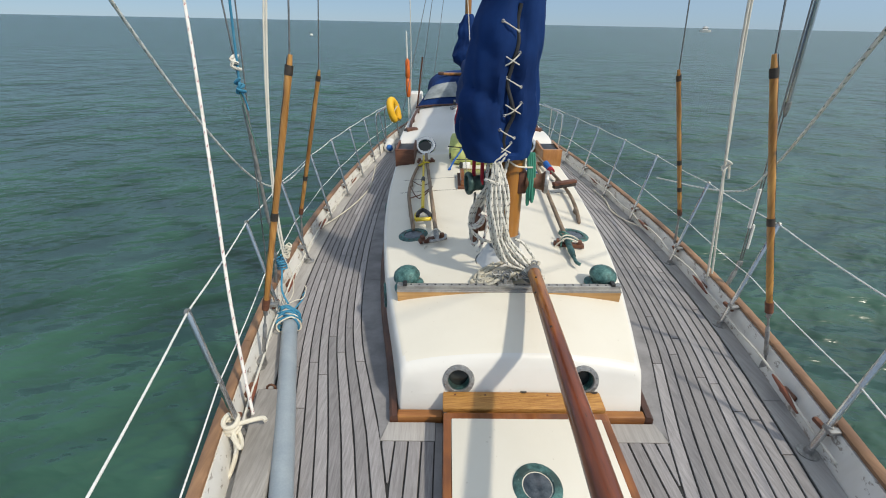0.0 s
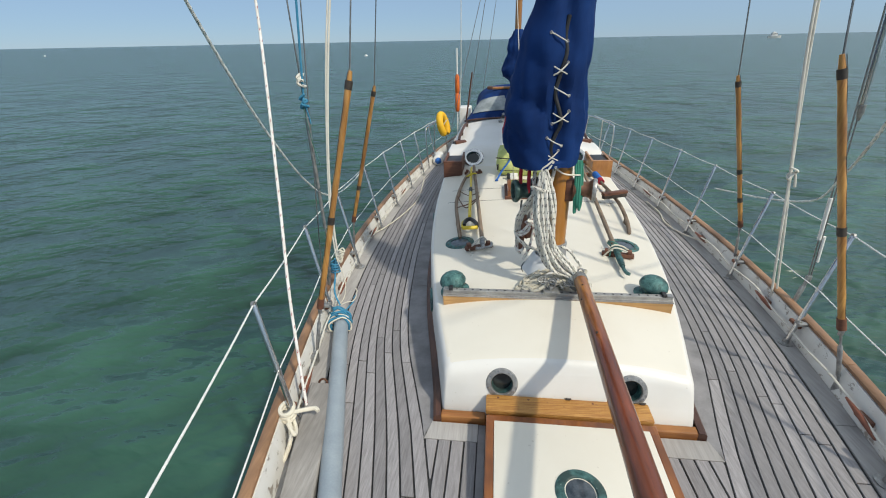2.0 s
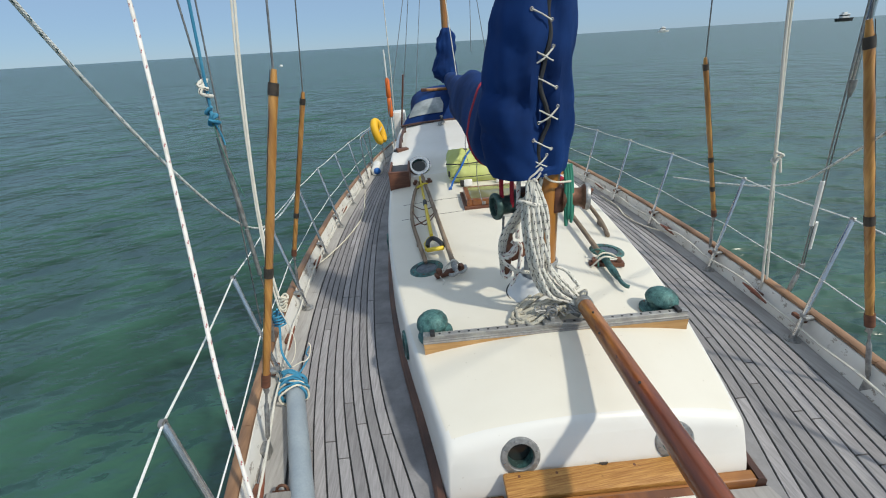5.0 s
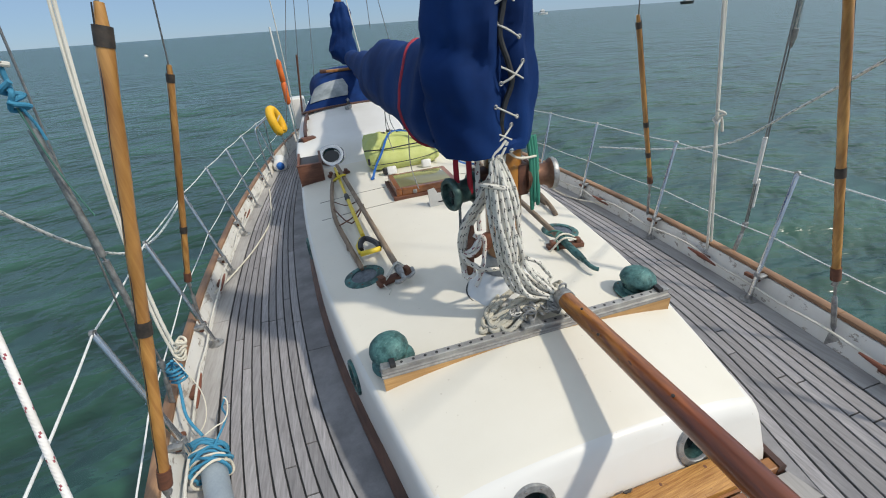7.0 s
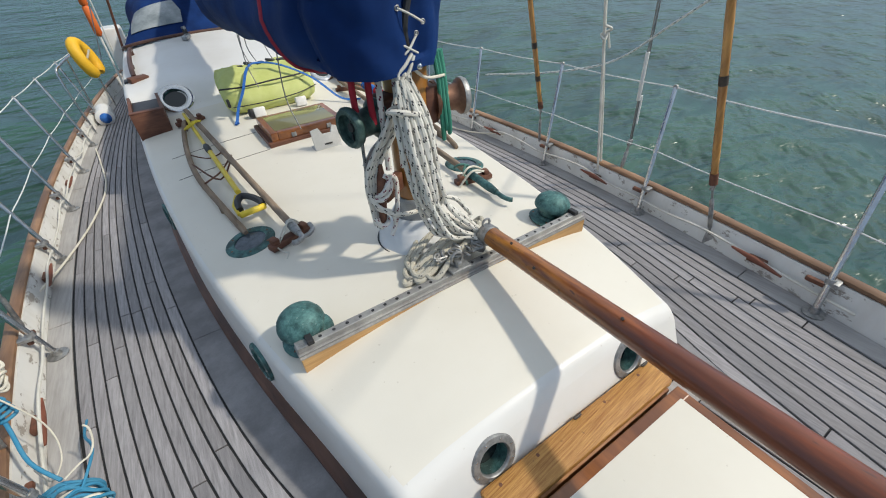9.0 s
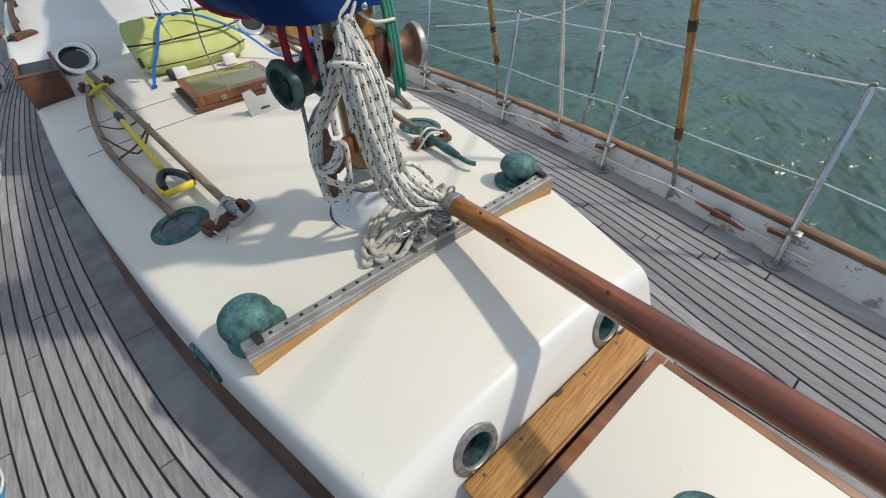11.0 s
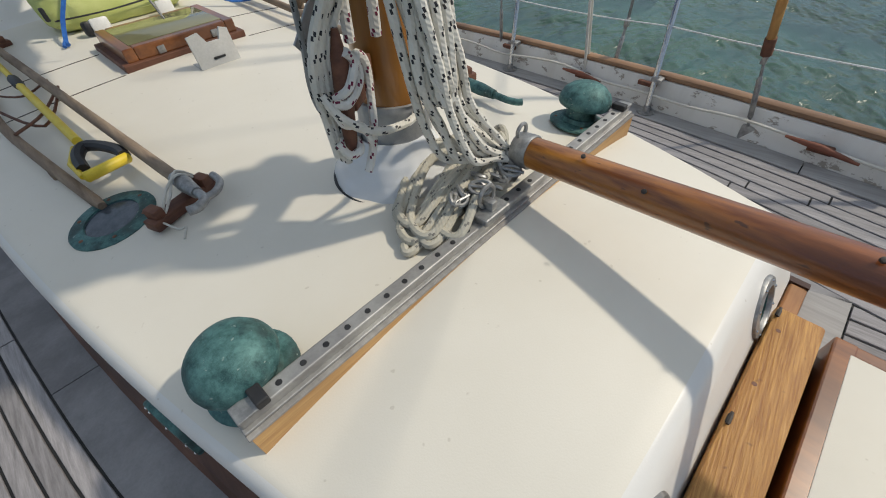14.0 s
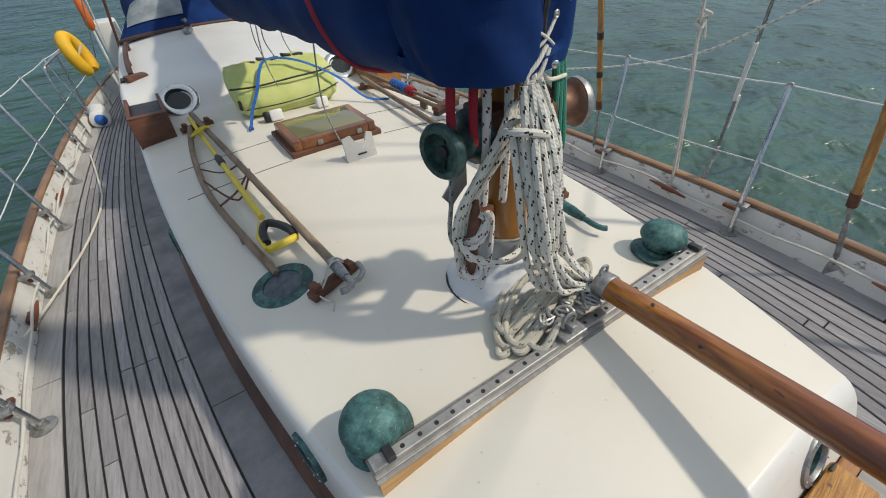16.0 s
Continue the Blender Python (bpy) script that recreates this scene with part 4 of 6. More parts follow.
    # lacing down the front seam
    for i, z in enumerate((1.04, 1.12, 1.24, 1.36, 1.46, 1.60)):
        y = 0.745 + 0.02 * (z > 1.3) + (0.02 if z < 1.08 else 0)
        x = -0.045 + 0.018 * math.sin(z * 11)
        tilt = 0.03 if i % 2 else -0.02
        part("lacing", rope([(x - 0.037, y + 0.004, z + 0.03), (x - 0.004, y - 0.010, z + 0.012), (x + 0.04, y + 0.004, z - 0.012)], 0.003), ROPE_WHITE, t, "white lacing cord")
        if i % 2 == 0:
            part("lacing", rope([(x - 0.035, y + 0.006, z + tilt), (x, y - 0.008, z), (x + 0.045, y + 0.008, z + 0.02 - tilt)], 0.0036), ROPE_WHITE, t, "white lacing cord")
        for k in (-1, 1):
            part("eyelet", lathe([(0.004, 0.0), (0.006, 0.002), (0.008, 0.0)], (x + k * 0.038, y + 0.002, z + (tilt if k < 0 else 0.02 - tilt)), (0, -1, 0), 12), GALV, t)
    part("seam_gap", rope([(-0.055, 0.772, 1.05), (-0.062, 0.764, 1.10), (-0.045, 0.764, 1.16), (-0.022, 0.764, 1.22), (-0.035, 0.764, 1.28), (-0.06, 0.77, 1.36), (-0.045, 0.775, 1.44), (-0.02, 0.79, 1.54), (-0.03, 0.80, 1.62), (-0.02, 0.80, 1.7)], 0.010), BLACK, t, "dark gap in the laced seam")
    part("tie_loop", rope([(-0.045, 0.765, 1.03), (-0.075, 0.755, 1.005), (-0.10, 0.755, 0.985), (-0.095, 0.752, 0.965), (-0.065, 0.755, 0.985), (-0.04, 0.762, 1.025)], 0.005), ROPE_WHITE, t)
    for x, y, z in ((-0.20, 0.83, 1.02), (-0.03, 0.765, 0.995)):
        part("snap", lathe([(0.0, 0.003), (0.006, 0.002), (0.008, 0.0)], (x, y - 0.015, z), (-0.4, -1, 0), 12), STEEL, t)
    # tails hanging from the boom sleeve
    for x, y, drop in ((-0.18, 2.6, 0.30), (-0.12, 2.75, 0.18), (-0.10, 3.1, 0.28), (0.02, 2.9, 0.22), (-0.20, 1.7, 0.30)):
        part("tie_cord", rope([(x, y, 0.92), (x - 0.01, y + 0.02, 0.86 - drop * 0.5), (x + 0.015, y - 0.01, 0.86 - drop)], 0.003), ROPE_DARK, t)


build_cover()


def build_club_boom():
    p, d = Vector((0.140, 0.633, 0.3902)), Vector((-0.0512, -0.9938, 0.0992)).normalized()
    t = thing("club_boom", p, "thick varnished wooden staysail boom with a metal end cap", "boom")
    pts = [p + d * s for s in spaced(0.0, 3.3, 20)]
    part("spar", tube(pts, 0.05, 32, taper=[0.0355 + 0.005 * min(1.0, i / 8) for i in range(21)]), SPAR, t)
    part("end_cap", tube([p - d * 0.012, p - d * 0.008, p + d * 0.03, p + d * 0.034], 0.047, 32, taper=[0.030, 0.039, 0.0405, 0.038]), GALV, t)
    part("eye", tube([p - d * 0.005 + Vector((0.016 * math.cos(a), 0.0, 0.046 + 0.016 * math.sin(a))) for a in spaced(0, 2 * math.pi, 16)[:-1]], 0.0045, 8, closed=True), GALV, t)
    for s, q in ((0.16, 0.3), (0.30, 0.9), (0.62, 0.4)):
        c = p + d * s
        part("plug", lathe([(0.0, 0.0015), (0.0045, 0.0), (0.005, -0.004)], c + Vector((-math.sin(q), -0.0, math.cos(q))) * 0.0465, (-math.sin(q), 0, math.cos(q)), 12), GASKET, t)


build_club_boom()


# ---- traveller track ----
def build_track():
    t = thing("traveller", (0, 0.6, 0.2), "grey metal traveller track on tapered wooden wedges", "track")
    for s in (-1, 1):
        bm = bmesh.new()
        rings = []
        for x in spaced(0.02, 0.632, 12):
            c, e = crown(0.6)
            h = house(0.6) - 0.062
            zr = min(e + (c - e) * (1 - min(1, x / h) ** 2) - 0.004, 0.2785)
            if x > h:
                zr -= (x - h) * 0.35
            rings.append([(s * x, 0.567, zr), (s * x, 0.630, zr), (s * x, 0.630, 0.2855), (s * x, 0.567, 0.2855)])
        grid_faces(bm, rings, True, caps=True)
        bmesh.ops.recalc_face_normals(bm, faces=bm.faces[:])
        part("wedge", bm, BARE_OAK, t, "bare light wooden wedge", smooth=False)
        part("end_plate", box(s * 0.615, 0.598, 0.3195, 0.036, 0.036, 0.006, 0.002), GALV, t, smooth=False)
        part("end_stop", box(s * 0.588, 0.599, 0.325, 0.022, 0.040, 0.018, 0.003), BLACK, t, smooth=False)
    part("top_board", box(0, 0.5985, 0.2885, 1.272, 0.066, 0.007, 0.002), GREY_BOARD, t, "silvery weathered board under the track", smooth=False)
    part("base", box(0, 0.598, 0.295, 1.27, 0.048, 0.007, 0.002), ALLOY, t, smooth=False)
    part("rail", box(0, 0.598, 0.307, 1.265, 0.030, 0.022, 0.003), ALLOY, t, smooth=False)
    for k in range(27):
        x = -0.60 + k * 0.046
        part("bolt_hole", lathe([(0.0, 0.0012), (0.0055, 0.001), (0.006, 0.0)], (x, 0.598, 0.3182), (0, 0, 1), 10), BLACK, t)
    car = part("car", box(-0.02, 0.598, 0.327, 0.085, 0.055, 0.018, 0.004), GALV, t, "grey traveller car", smooth=False)
    part("lug", box(-0.02, 0.598, 0.346, 0.02, 0.03, 0.024, 0.004), GALV, car)
    part("shackle", tube([(-0.02 + 0.024 * math.cos(a), 0.607, 0.363 + 0.026 * math.sin(a)) for a in spaced(0, 2 * math.pi, 18)[:-1]], 0.005, 8, closed=True), GALV, car)


build_track()


def mushroom_vent(x, y, label):
    z = crown(y)[0] - 0.045 * (abs(x) / (house(y) - 0.062)) ** 2 - 0.005
    up = roof_normal(x, y)
    t = thing("mushroom_vent", (x, y, z), label, "ventilator", "mushroom ventilators")
    part("base_flange", lathe([(0.0, 0.0), (0.088, 0.0), (0.089, 0.007), (0.081, 0.012), (0.062, 0.015), (0.056, 0.026), (0.0, 0.026)], (x, y, z), up, sides=36), PATINA, t)
    part("neck", lathe([(0.048, 0.02), (0.040, 0.05), (0.040, 0.078)], (x, y, z), up, sides=28), PATINA, t)
    part("cap", lathe([(0.0, 0.064), (0.066, 0.058), (0.075, 0.060), (0.0785, 0.068), (0.0775, 0.080), (0.069, 0.100), (0.051, 0.116), (0.030, 0.125), (0.011, 0.128), (0.0, 0.128)], (x, y, z), up, sides=40), PATINA, t)
    for k in range(4):
        a = 0.6 + k * math.pi / 2
        part("screw", lathe([(0.0, 0.003), (0.004, 0.002), (0.005, 0.0)], Vector((x + 0.072 * math.cos(a), y + 0.072 * math.sin(a), z + 0.004)) + up * 0.009 - Vector((0, 0, (up.x * math.cos(a) + up.y * math.sin(a)) * 0.078)), up, 8), BRONZE, t)


mushroom_vent(-0.575, 0.69, "domed mushroom vent of green corroded bronze on the roof")
mushroom_vent(0.555, 0.70, "domed mushroom vent of green corroded bronze on the roof")


def deck_plate(x, y):
    z = roof_at(x, y)
    up = roof_normal(x, y)
    t = thing("deck_prism", (x, y, z), "round deck light in a flat green bronze ring", "deck light", "deck lights in the roof")
    part("ring", lathe([(0.068, -0.004), (0.070, 0.008), (0.104, 0.007), (0.110, 0.003), (0.111, -0.006)], (x, y, z), up, sides=40), PATINA, t)
    part("glass", lathe([(0.0, 0.004), (0.070, 0.0035), (0.070, -0.004), (0.0, -0.004)], (x, y, z), up, sides=32), GLASS_PRISM, t, "clouded blue grey glass")
    for k in range(6):
        a = 0.3 + k * math.pi / 3
        part("screw", lathe([(0.0, 0.002), (0.005, 0.001), (0.006, 0.0)], Vector((x + 0.089 * math.cos(a), y + 0.089 * math.sin(a), roof_at(x + 0.089 * math.cos(a), y + 0.089 * math.sin(a)))) + up * 0.008, up, 8), BRONZE, t)


deck_plate(-0.605, 1.395)
deck_plate(0.595, 1.40)


# ---- handrails, boat hooks and gear on the roof ----
def chock(x, y, s, name="rail_chock"):
    z = roof_at(x, y)
    t = thing(name, (x, y, z), "dark wooden chock that holds the gear on the roof", "chock", "chocks on the roof")
    bm = box(x, y, z + 0.016, 0.205, 0.044, 0.028, 0.005, (0, 0, 12 * s))
    part("base", bm, CHOCK, t)
    part("ear", box(x - 0.07, y - s * 0.012, z + 0.038, 0.03, 0.042, 0.03, 0.006, (0, 0, 12 * s)), CHOCK, t)
    part("ear", box(x + 0.07, y + s * 0.012, z + 0.038, 0.03, 0.042, 0.03, 0.006, (0, 0, 12 * s)), CHOCK, t)


chock(-0.455, 1.265, 1.7)
chock(-0.60, 3.27, 1)
chock(0.50, 1.19, -1)
chock(0.66, 3.22, -1)


def hand_rail(s, pts, label):
    """A roof handrail that bows between feet."""
    x0, y0 = pts[0][0], pts[0][1]
    t = thing("hand_rail", (x0, y0, roof_at(x0, y0)), label, "handrail", "roof handrails")
    path = smooth_path([(x, y, roof_at(x, y) + h) for x, y, h in pts], 6)
    n = len(path)
    bar = tube(path, 0.018, 12, taper=[0.011 if i in (0, n - 1) else 0.0155 for i in range(n)])
    part("rail", bar, OLD_TEAK, t)
    for x, y, h in pts[1::2]:
        z = roof_at(x, y)
        part("foot", box(x, y, z + h / 2 - 0.004, 0.026, 0.07, max(h, 0.02), 0.006), OLD_TEAK, t)


hand_rail(-1, [(-0.607, 1.46, 0.012), (-0.655, 1.78, 0.035), (-0.70, 2.15, 0.045), (-0.705, 2.5, 0.045), (-0.685, 2.85, 0.045), (-0.655, 3.15, 0.035), (-0.645, 3.27, 0.02)], "weathered bowed teak handrail on the roof")
hand_rail(1, [(0.70, 1.62, 0.012), (0.735, 1.85, 0.04), (0.765, 2.2, 0.05), (0.755, 2.6, 0.05), (0.73, 2.95, 0.045), (0.70, 3.2, 0.035)], "weathered bowed teak handrail on the roof")


def boat_hook(a, b, wood_mat, metal, label, flip):
    a, b = Vector(a), Vector(b)
    t = thing("boat_hook", a, label, "boat hook")
    d = (b - a).normalized()
    part("shaft", tube([a + (b - a) * k / 8 for k in range(9)], 0.0165, 14), wood_mat, t)
    side = Vector((d.y, -d.x, 0)) * flip
    part("socket", tube([a + d * (0.06 if flip > 0 else 0.22), a + d * 0.01, a - d * 0.05], 0.02, 14, taper=[0.0185, 0.021, 0.015]), metal, t)
    if flip < 0:
        part("point", tube(smooth_path([a - d * 0.04, a - d * 0.10, a - d * 0.135 - side * 0.008, a - d * 0.15 - side * 0.022], 4), 0.011, 10), metal, t)
        return
    part("point", tube(smooth_path([a - d * 0.04, a - d * 0.085, a - d * 0.105 - side * 0.025, a - d * 0.10 - side * 0.05], 4), 0.012, 10), metal, t)
    part("hook", tube(smooth_path([a - d * 0.085, a - d * 0.085 + side * 0.03, a - d * 0.055 + side * 0.06, a - d * 0.01 + side * 0.065], 5), 0.0095, 10), metal, t)


boat_hook((-0.428, 1.255, 0.31), (-0.60, 3.36, 0.305), OLD_TEAK, GALV, "long boat hook with weathered wooden shaft and grey metal hook", 1)
boat_hook((0.475, 1.02, 0.295), (0.625, 3.3, 0.305), OLD_TEAK, PATINA, "long boat hook with wooden shaft and green metal end", -1)


def deck_brush():
    a, b = Vector((-0.552, 1.74, 0.285)), Vector((-0.625, 3.30, 0.30))
    t = thing("deck_brush", a, "yellow telescopic pole with black and yellow grip on the roof", "pole")
    part("lower_tube", tube([a + (b - a) * 0.04, a + (b - a) * 0.5], 0.014, 14), YELLOW, t)
    part("upper_tube", tube([a + (b - a) * 0.48, b], 0.0115, 14), YELLOW, t)
    part("collar", tube([a + (b - a) * 0.44, a + (b - a) * 0.46, a + (b - a) * 0.51, a + (b - a) * 0.53], 0.018, 14, taper=[0.013, 0.019, 0.019, 0.012]), BLACK, t, "black clamp collar")
    part("grip", rope([(-0.588, 1.60, 0.290), (-0.582, 1.68, 0.292), (-0.553, 1.735, 0.292), (-0.515, 1.70, 0.292), (-0.487, 1.63, 0.292), (-0.484, 1.585, 0.290)], 0.017), BLACK, t, "black D grip")
    part("grip_bar", tube([(-0.600, 1.555, 0.288), (-0.596, 1.556, 0.288), (-0.48, 1.572, 0.288), (-0.474, 1.573, 0.288)], 0.014, 14, taper=[0.010, 0.0155, 0.0155, 0.010]), YELLOW, t, "yellow grip bar")
    part("grip_side", tube([(-0.600, 1.56, 0.29), (-0.606, 1.66, 0.29), (-0.575, 1.76, 0.288)], 0.008, 10), YELLOW, t)


deck_brush()


def lashings():
    bm = rope([(-0.64, 2.95, 0.30), (-0.60, 2.93, 0.335), (-0.55, 2.95, 0.33), (-0.60, 2.99, 0.32), (-0.66, 2.97, 0.29), (-0.61, 2.90, 0.33), (-0.57, 2.96, 0.335)], 0.007)
    single("lashing", bm, ROPE_YELLOW, "yellow cord lashing round the pole and handrail", "cord")
    bm = rope([(-0.70, 2.3, 0.295), (-0.60, 2.05, 0.27), (-0.49, 2.25, 0.31), (-0.58, 2.12, 0.285), (-0.68, 2.02, 0.285)], 0.005)
    rope([(-0.69, 2.45, 0.295), (-0.60, 2.38, 0.275), (-0.50, 2.36, 0.31)], 0.004, bm)
    single("lashing", bm, CHOCK, "thin brown cord across the roof gear", "cord")
    bm = rope([(-0.385, 1.31, 0.285), (-0.43, 1.295, 0.337), (-0.475, 1.26, 0.30), (-0.525, 1.22, 0.272), (-0.475, 1.27, 0.312), (-0.43, 1.28, 0.335), (-0.39, 1.30, 0.288)], 0.0035)
    rope([(-0.525, 1.22, 0.272), (-0.505, 1.19, 0.254), (-0.49, 1.185, 0.252), (-0.51, 1.145, 0.252)], 0.003, bm)
    single("lashing", bm, ROPE_WHITE, "thin white cord tied round the boat hook chock", "cord")
    bm = rope([(0.40, 1.17, 0.262), (0.46, 1.15, 0.335), (0.55, 1.17, 0.30), (0.60, 1.20, 0.265), (0.54, 1.22, 0.31), (0.46, 1.19, 0.335), (0.42, 1.21, 0.262)], 0.0055)
    single("lashing", bm, ROPE_CREAM, "cream cord tied round the roof gear", "cord")
    bm = rope([(0.455, 1.30, 0.30), (0.47, 1.27, 0.325), (0.51, 1.26, 0.31), (0.53, 1.20, 0.265), (0.50, 1.24, 0.325), (0.46, 1.22, 0.31), (0.44, 1.16, 0.262)], 0.006)
    single("rope_end", bm, ROPE_GRASS, "dull green cord bent round the boat hook", "rope")


lashings()


def scrub_brush():
    t = thing("broom", (0.66, 2.1, 0.3), "old wooden broom with dark bristles lying across the rails", "broom")
    part("head", box(0.74, 2.30, 0.335, 0.25, 0.055, 0.03, 0.01, (0, 0, 22)), CHOCK, t)
    part("bristles", box(0.74, 2.298, 0.308, 0.235, 0.042, 0.035, 0.004, (0, 0, 22)), GASKET, t, "dark bristles")
    part("handle", tube([(0.70, 2.30, 0.345), (0.66, 3.25, 0.33)], 0.012, 12), OLD_TEAK, t)
    bm = bmesh.new()
    for k in range(6):
        y = 2.72 + 0.035 * k
        tube([(0.69 + 0.022 * math.cos(a), y, 0.338 + 0.022 * math.sin(a)) for a in spaced(0, 2 * math.pi, 12)[:-1]], 0.010, 6, bm, closed=True)
    single("rope_wrap", bm, STRAP, "blue rope wound round a pole", "rope")
    bm = bmesh.new()
    for k in range(3):
        y = 2.62 + 0.03 * k
        tube([(0.69 + 0.023 * math.cos(a), y, 0.338 + 0.023 * math.sin(a)) for a in spaced(0, 2 * math.pi, 12)[:-1]], 0.009, 6, bm, closed=True)
    single("rope_wrap", bm, ROPE_REDS, "red and white tape wound round a pole", "tape")


scrub_brush()


def skylight():
    z = 0.252
    t = thing("skylight", (0.02, 2.55, z), "small varnished skylight hatch with a tinted glass top", "skylight")
    part("coaming", box(0.02, 2.545, z + 0.012, 0.54, 0.42, 0.03, 0.004), CHOCK, t, "low dark coaming", smooth=False)
    for s in (-1, 1):
        part("frame_side", box(0.02 + s * 0.222, 2.545, z + 0.052, 0.045, 0.38, 0.055, 0.006), VARNISH, t, smooth=False)
        part("frame_end", box(0.02, 2.545 + s * 0.168, z + 0.052, 0.40, 0.045, 0.055, 0.006), VARNISH, t, smooth=False)
    part("pane", box(0.02, 2.545, z + 0.078, 0.41, 0.30, 0.008, 0.002), GLASS_TINT, t, "olive reflecting glass")
    for x in (-0.08, 0.16):
        part("hinge", box(x, 2.352, z + 0.045, 0.03, 0.008, 0.03, 0.002), GALV, t)
    # seams of the roof beside it
    for y in (2.33, 2.69):
        for x0, x1 in ((-0.80, -0.26), (0.30, 0.80)):
            bm = tube([(x0 + (x1 - x0) * k / 6, y, roof_at(x0 + (x1 - x0) * k / 6, y) + 0.0005) for k in range(7)], 0.0022, 6)
            single("roof_seam", bm, GASKET, "thin dark seam across the roof", "seam", kind="structure")


skylight()


def bracket():
    t = thing("outboard_bracket", (0.05, 2.1, 0.25), "bent grey metal plate bracket standing on the roof", "bracket")
    bm = bmesh.new()
    prof = [(-0.085, 0.0), (0.085, 0.0), (0.085, 0.115), (0.055, 0.125), (0.035, 0.085), (-0.015, 0.085), (-0.035, 0.125), (-0.085, 0.118)]
    front = [bm.verts.new((0.05 + x, 2.09 + z * 0.25, 0.255 + z)) for x, z in prof]
    back = [bm.verts.new((0.05 + x, 2.102 + z * 0.25, 0.255 + z)) for x, z in prof]
    bm.faces.new(front)
    bm.faces.new(back[::-1])
    for i in range(len(prof)):
        j = (i + 1) % len(prof)
        bm.faces.new((front[i], back[i], back[j], front[j]))
    bmesh.ops.recalc_face_normals(bm, faces=bm.faces[:])
    part("plate", bm, GREY_PLATE, t, smooth=False)
    part("foot", box(0.05, 2.135, 0.257, 0.17, 0.09, 0.008, 0.002), GREY_PLATE, t, smooth=False)
    part("slot", box(0.055, 2.0955, 0.283, 0.05, 0.006, 0.008, 0.001), BLACK, t)


bracket()


def valise():
    t = thing("liferaft_bag", (0.02, 3.3, 0.25), "lime green soft bag strapped to the roof", "bag")
    bm = bmesh.new()
    rings = []
    n = 44
    for k, (z, w, l, shift) in enumerate(((0.256, 0.25, 0.15, 0.0), (0.262, 0.30, 0.19, 0.0), (0.30, 0.335, 0.225, 0.01), (0.36, 0.345, 0.235, 0.03), (0.42, 0.345, 0.225, 0.06), (0.47, 0.335, 0.195, 0.09), (0.505, 0.315, 0.14, 0.11), (0.52, 0.27, 0.07, 0.12), (0.523, 0.2, 0.02, 0.12))):
        ring = []
        for i in range(n):
            a = 2 * math.pi * i / n
            c, s_ = math.cos(a), math.sin(a)
            p = 0.34
            ring.append((0.02 + w * math.copysign(abs(c) ** p, c), 3.30 + shift + l * math.copysign(abs(s_) ** p, s_), z))
        rings.append(ring)
    grid_faces(bm, rings, True, caps=True)
    bmesh.ops.recalc_face_normals(bm, faces=bm.faces[:])
    bmesh.ops.subdivide_edges(bm, edges=[e for e in bm.edges if e.calc_length() > 0.06], cuts=1, use_grid_fill=True)
    wrinkle(bm, 0.022, 8.0)
    part("body", bm, BAG, t)
    part("seam", rope([(-0.345, 3.16, 0.45), (-0.18, 3.13, 0.445), (0.05, 3.125, 0.455), (0.25, 3.13, 0.46), (0.37, 3.17, 0.47)], 0.006), BLACK, t, "black piped seam")
    part("seam", rope([(-0.30, 3.075, 0.33), (-0.05, 3.07, 0.325), (0.2, 3.07, 0.34), (0.36, 3.12, 0.36)], 0.004), BLACK, t, "black piped seam")
    for k in range(5):
        x = -0.13 + k * 0.085
        part("handle_tab", box(x, 3.42 + 0.004 * (k % 2), 0.525 + 0.01 * (k % 2), 0.07, 0.045, 0.02, 0.008, (8 * (k % 3 - 1), 12 * (k % 2), 10 * (k % 3))), BLACK, t, "crumpled black webbing")
    part("buckle", box(-0.32, 3.10, 0.36, 0.02, 0.03, 0.06, 0.006), BLACK, t)

    def band(pts, w):
        bm = bmesh.new()
        path = smooth_path(pts, 5)
        rows = []
        for i, q in enumerate(path):
            d = (path[min(i + 1, len(path) - 1)] - path[max(i - 1, 0)]).normalized()
            side = d.cross(Vector((0, -0.4, 1))).normalized() * w
            up = Vector((0, -0.3, 0.9)) * 0.002
            rows.append([q - side - up, q + side - up, q + side + up, q - side + up])
        grid_faces(bm, rows, True, caps=True)
        bmesh.ops.recalc_face_normals(bm, faces=bm.faces[:])
        return bm

    st = thing("tie_down_strap", (-0.26, 2.95, 0.25), "bright blue webbing strap tied over the bag", "strap")
    part("webbing", band([(-0.33, 2.93, 0.255), (-0.275, 3.01, 0.34), (-0.20, 3.07, 0.43), (-0.10, 3.22, 0.545), (0.0, 3.30, 0.555), (0.15, 3.20, 0.53), (0.34, 3.08, 0.42), (0.48, 2.92, 0.275), (0.60, 2.80, 0.27)], 0.0095), STRAP, st)
    part("knot", rope([(-0.34, 2.92, 0.258), (-0.325, 2.94, 0.27), (-0.32, 2.92, 0.262)], 0.009), STRAP, st)


valise()


def louvre(x, y, hood):
    z = roof_at(x, y)
    t = thing("vent_louvre", (x, y, z), "small white plastic louvred vent on the roof", "vent", "louvred vents")
    part("housing", box(x, y, z + 0.035, 0.085, 0.05, 0.07, 0.012, (-15, 0, 0)), PLASTIC, t)
    for k in range(4):
        part("slat", box(x, y - 0.026 + 0.004 * k, z + 0.015 + 0.013 * k, 0.06, 0.006, 0.005, 0.001, (-15, 0, 0)), BLACK, t)
    if hood:
        part("hood", box(x - 0.055, y + 0.012, z + 0.032, 0.04, 0.06, 0.065, 0.014, (-10, 0, 10)), BLACK, t)


louvre(-0.145, 2.985, True)
louvre(0.185, 3.02, False)


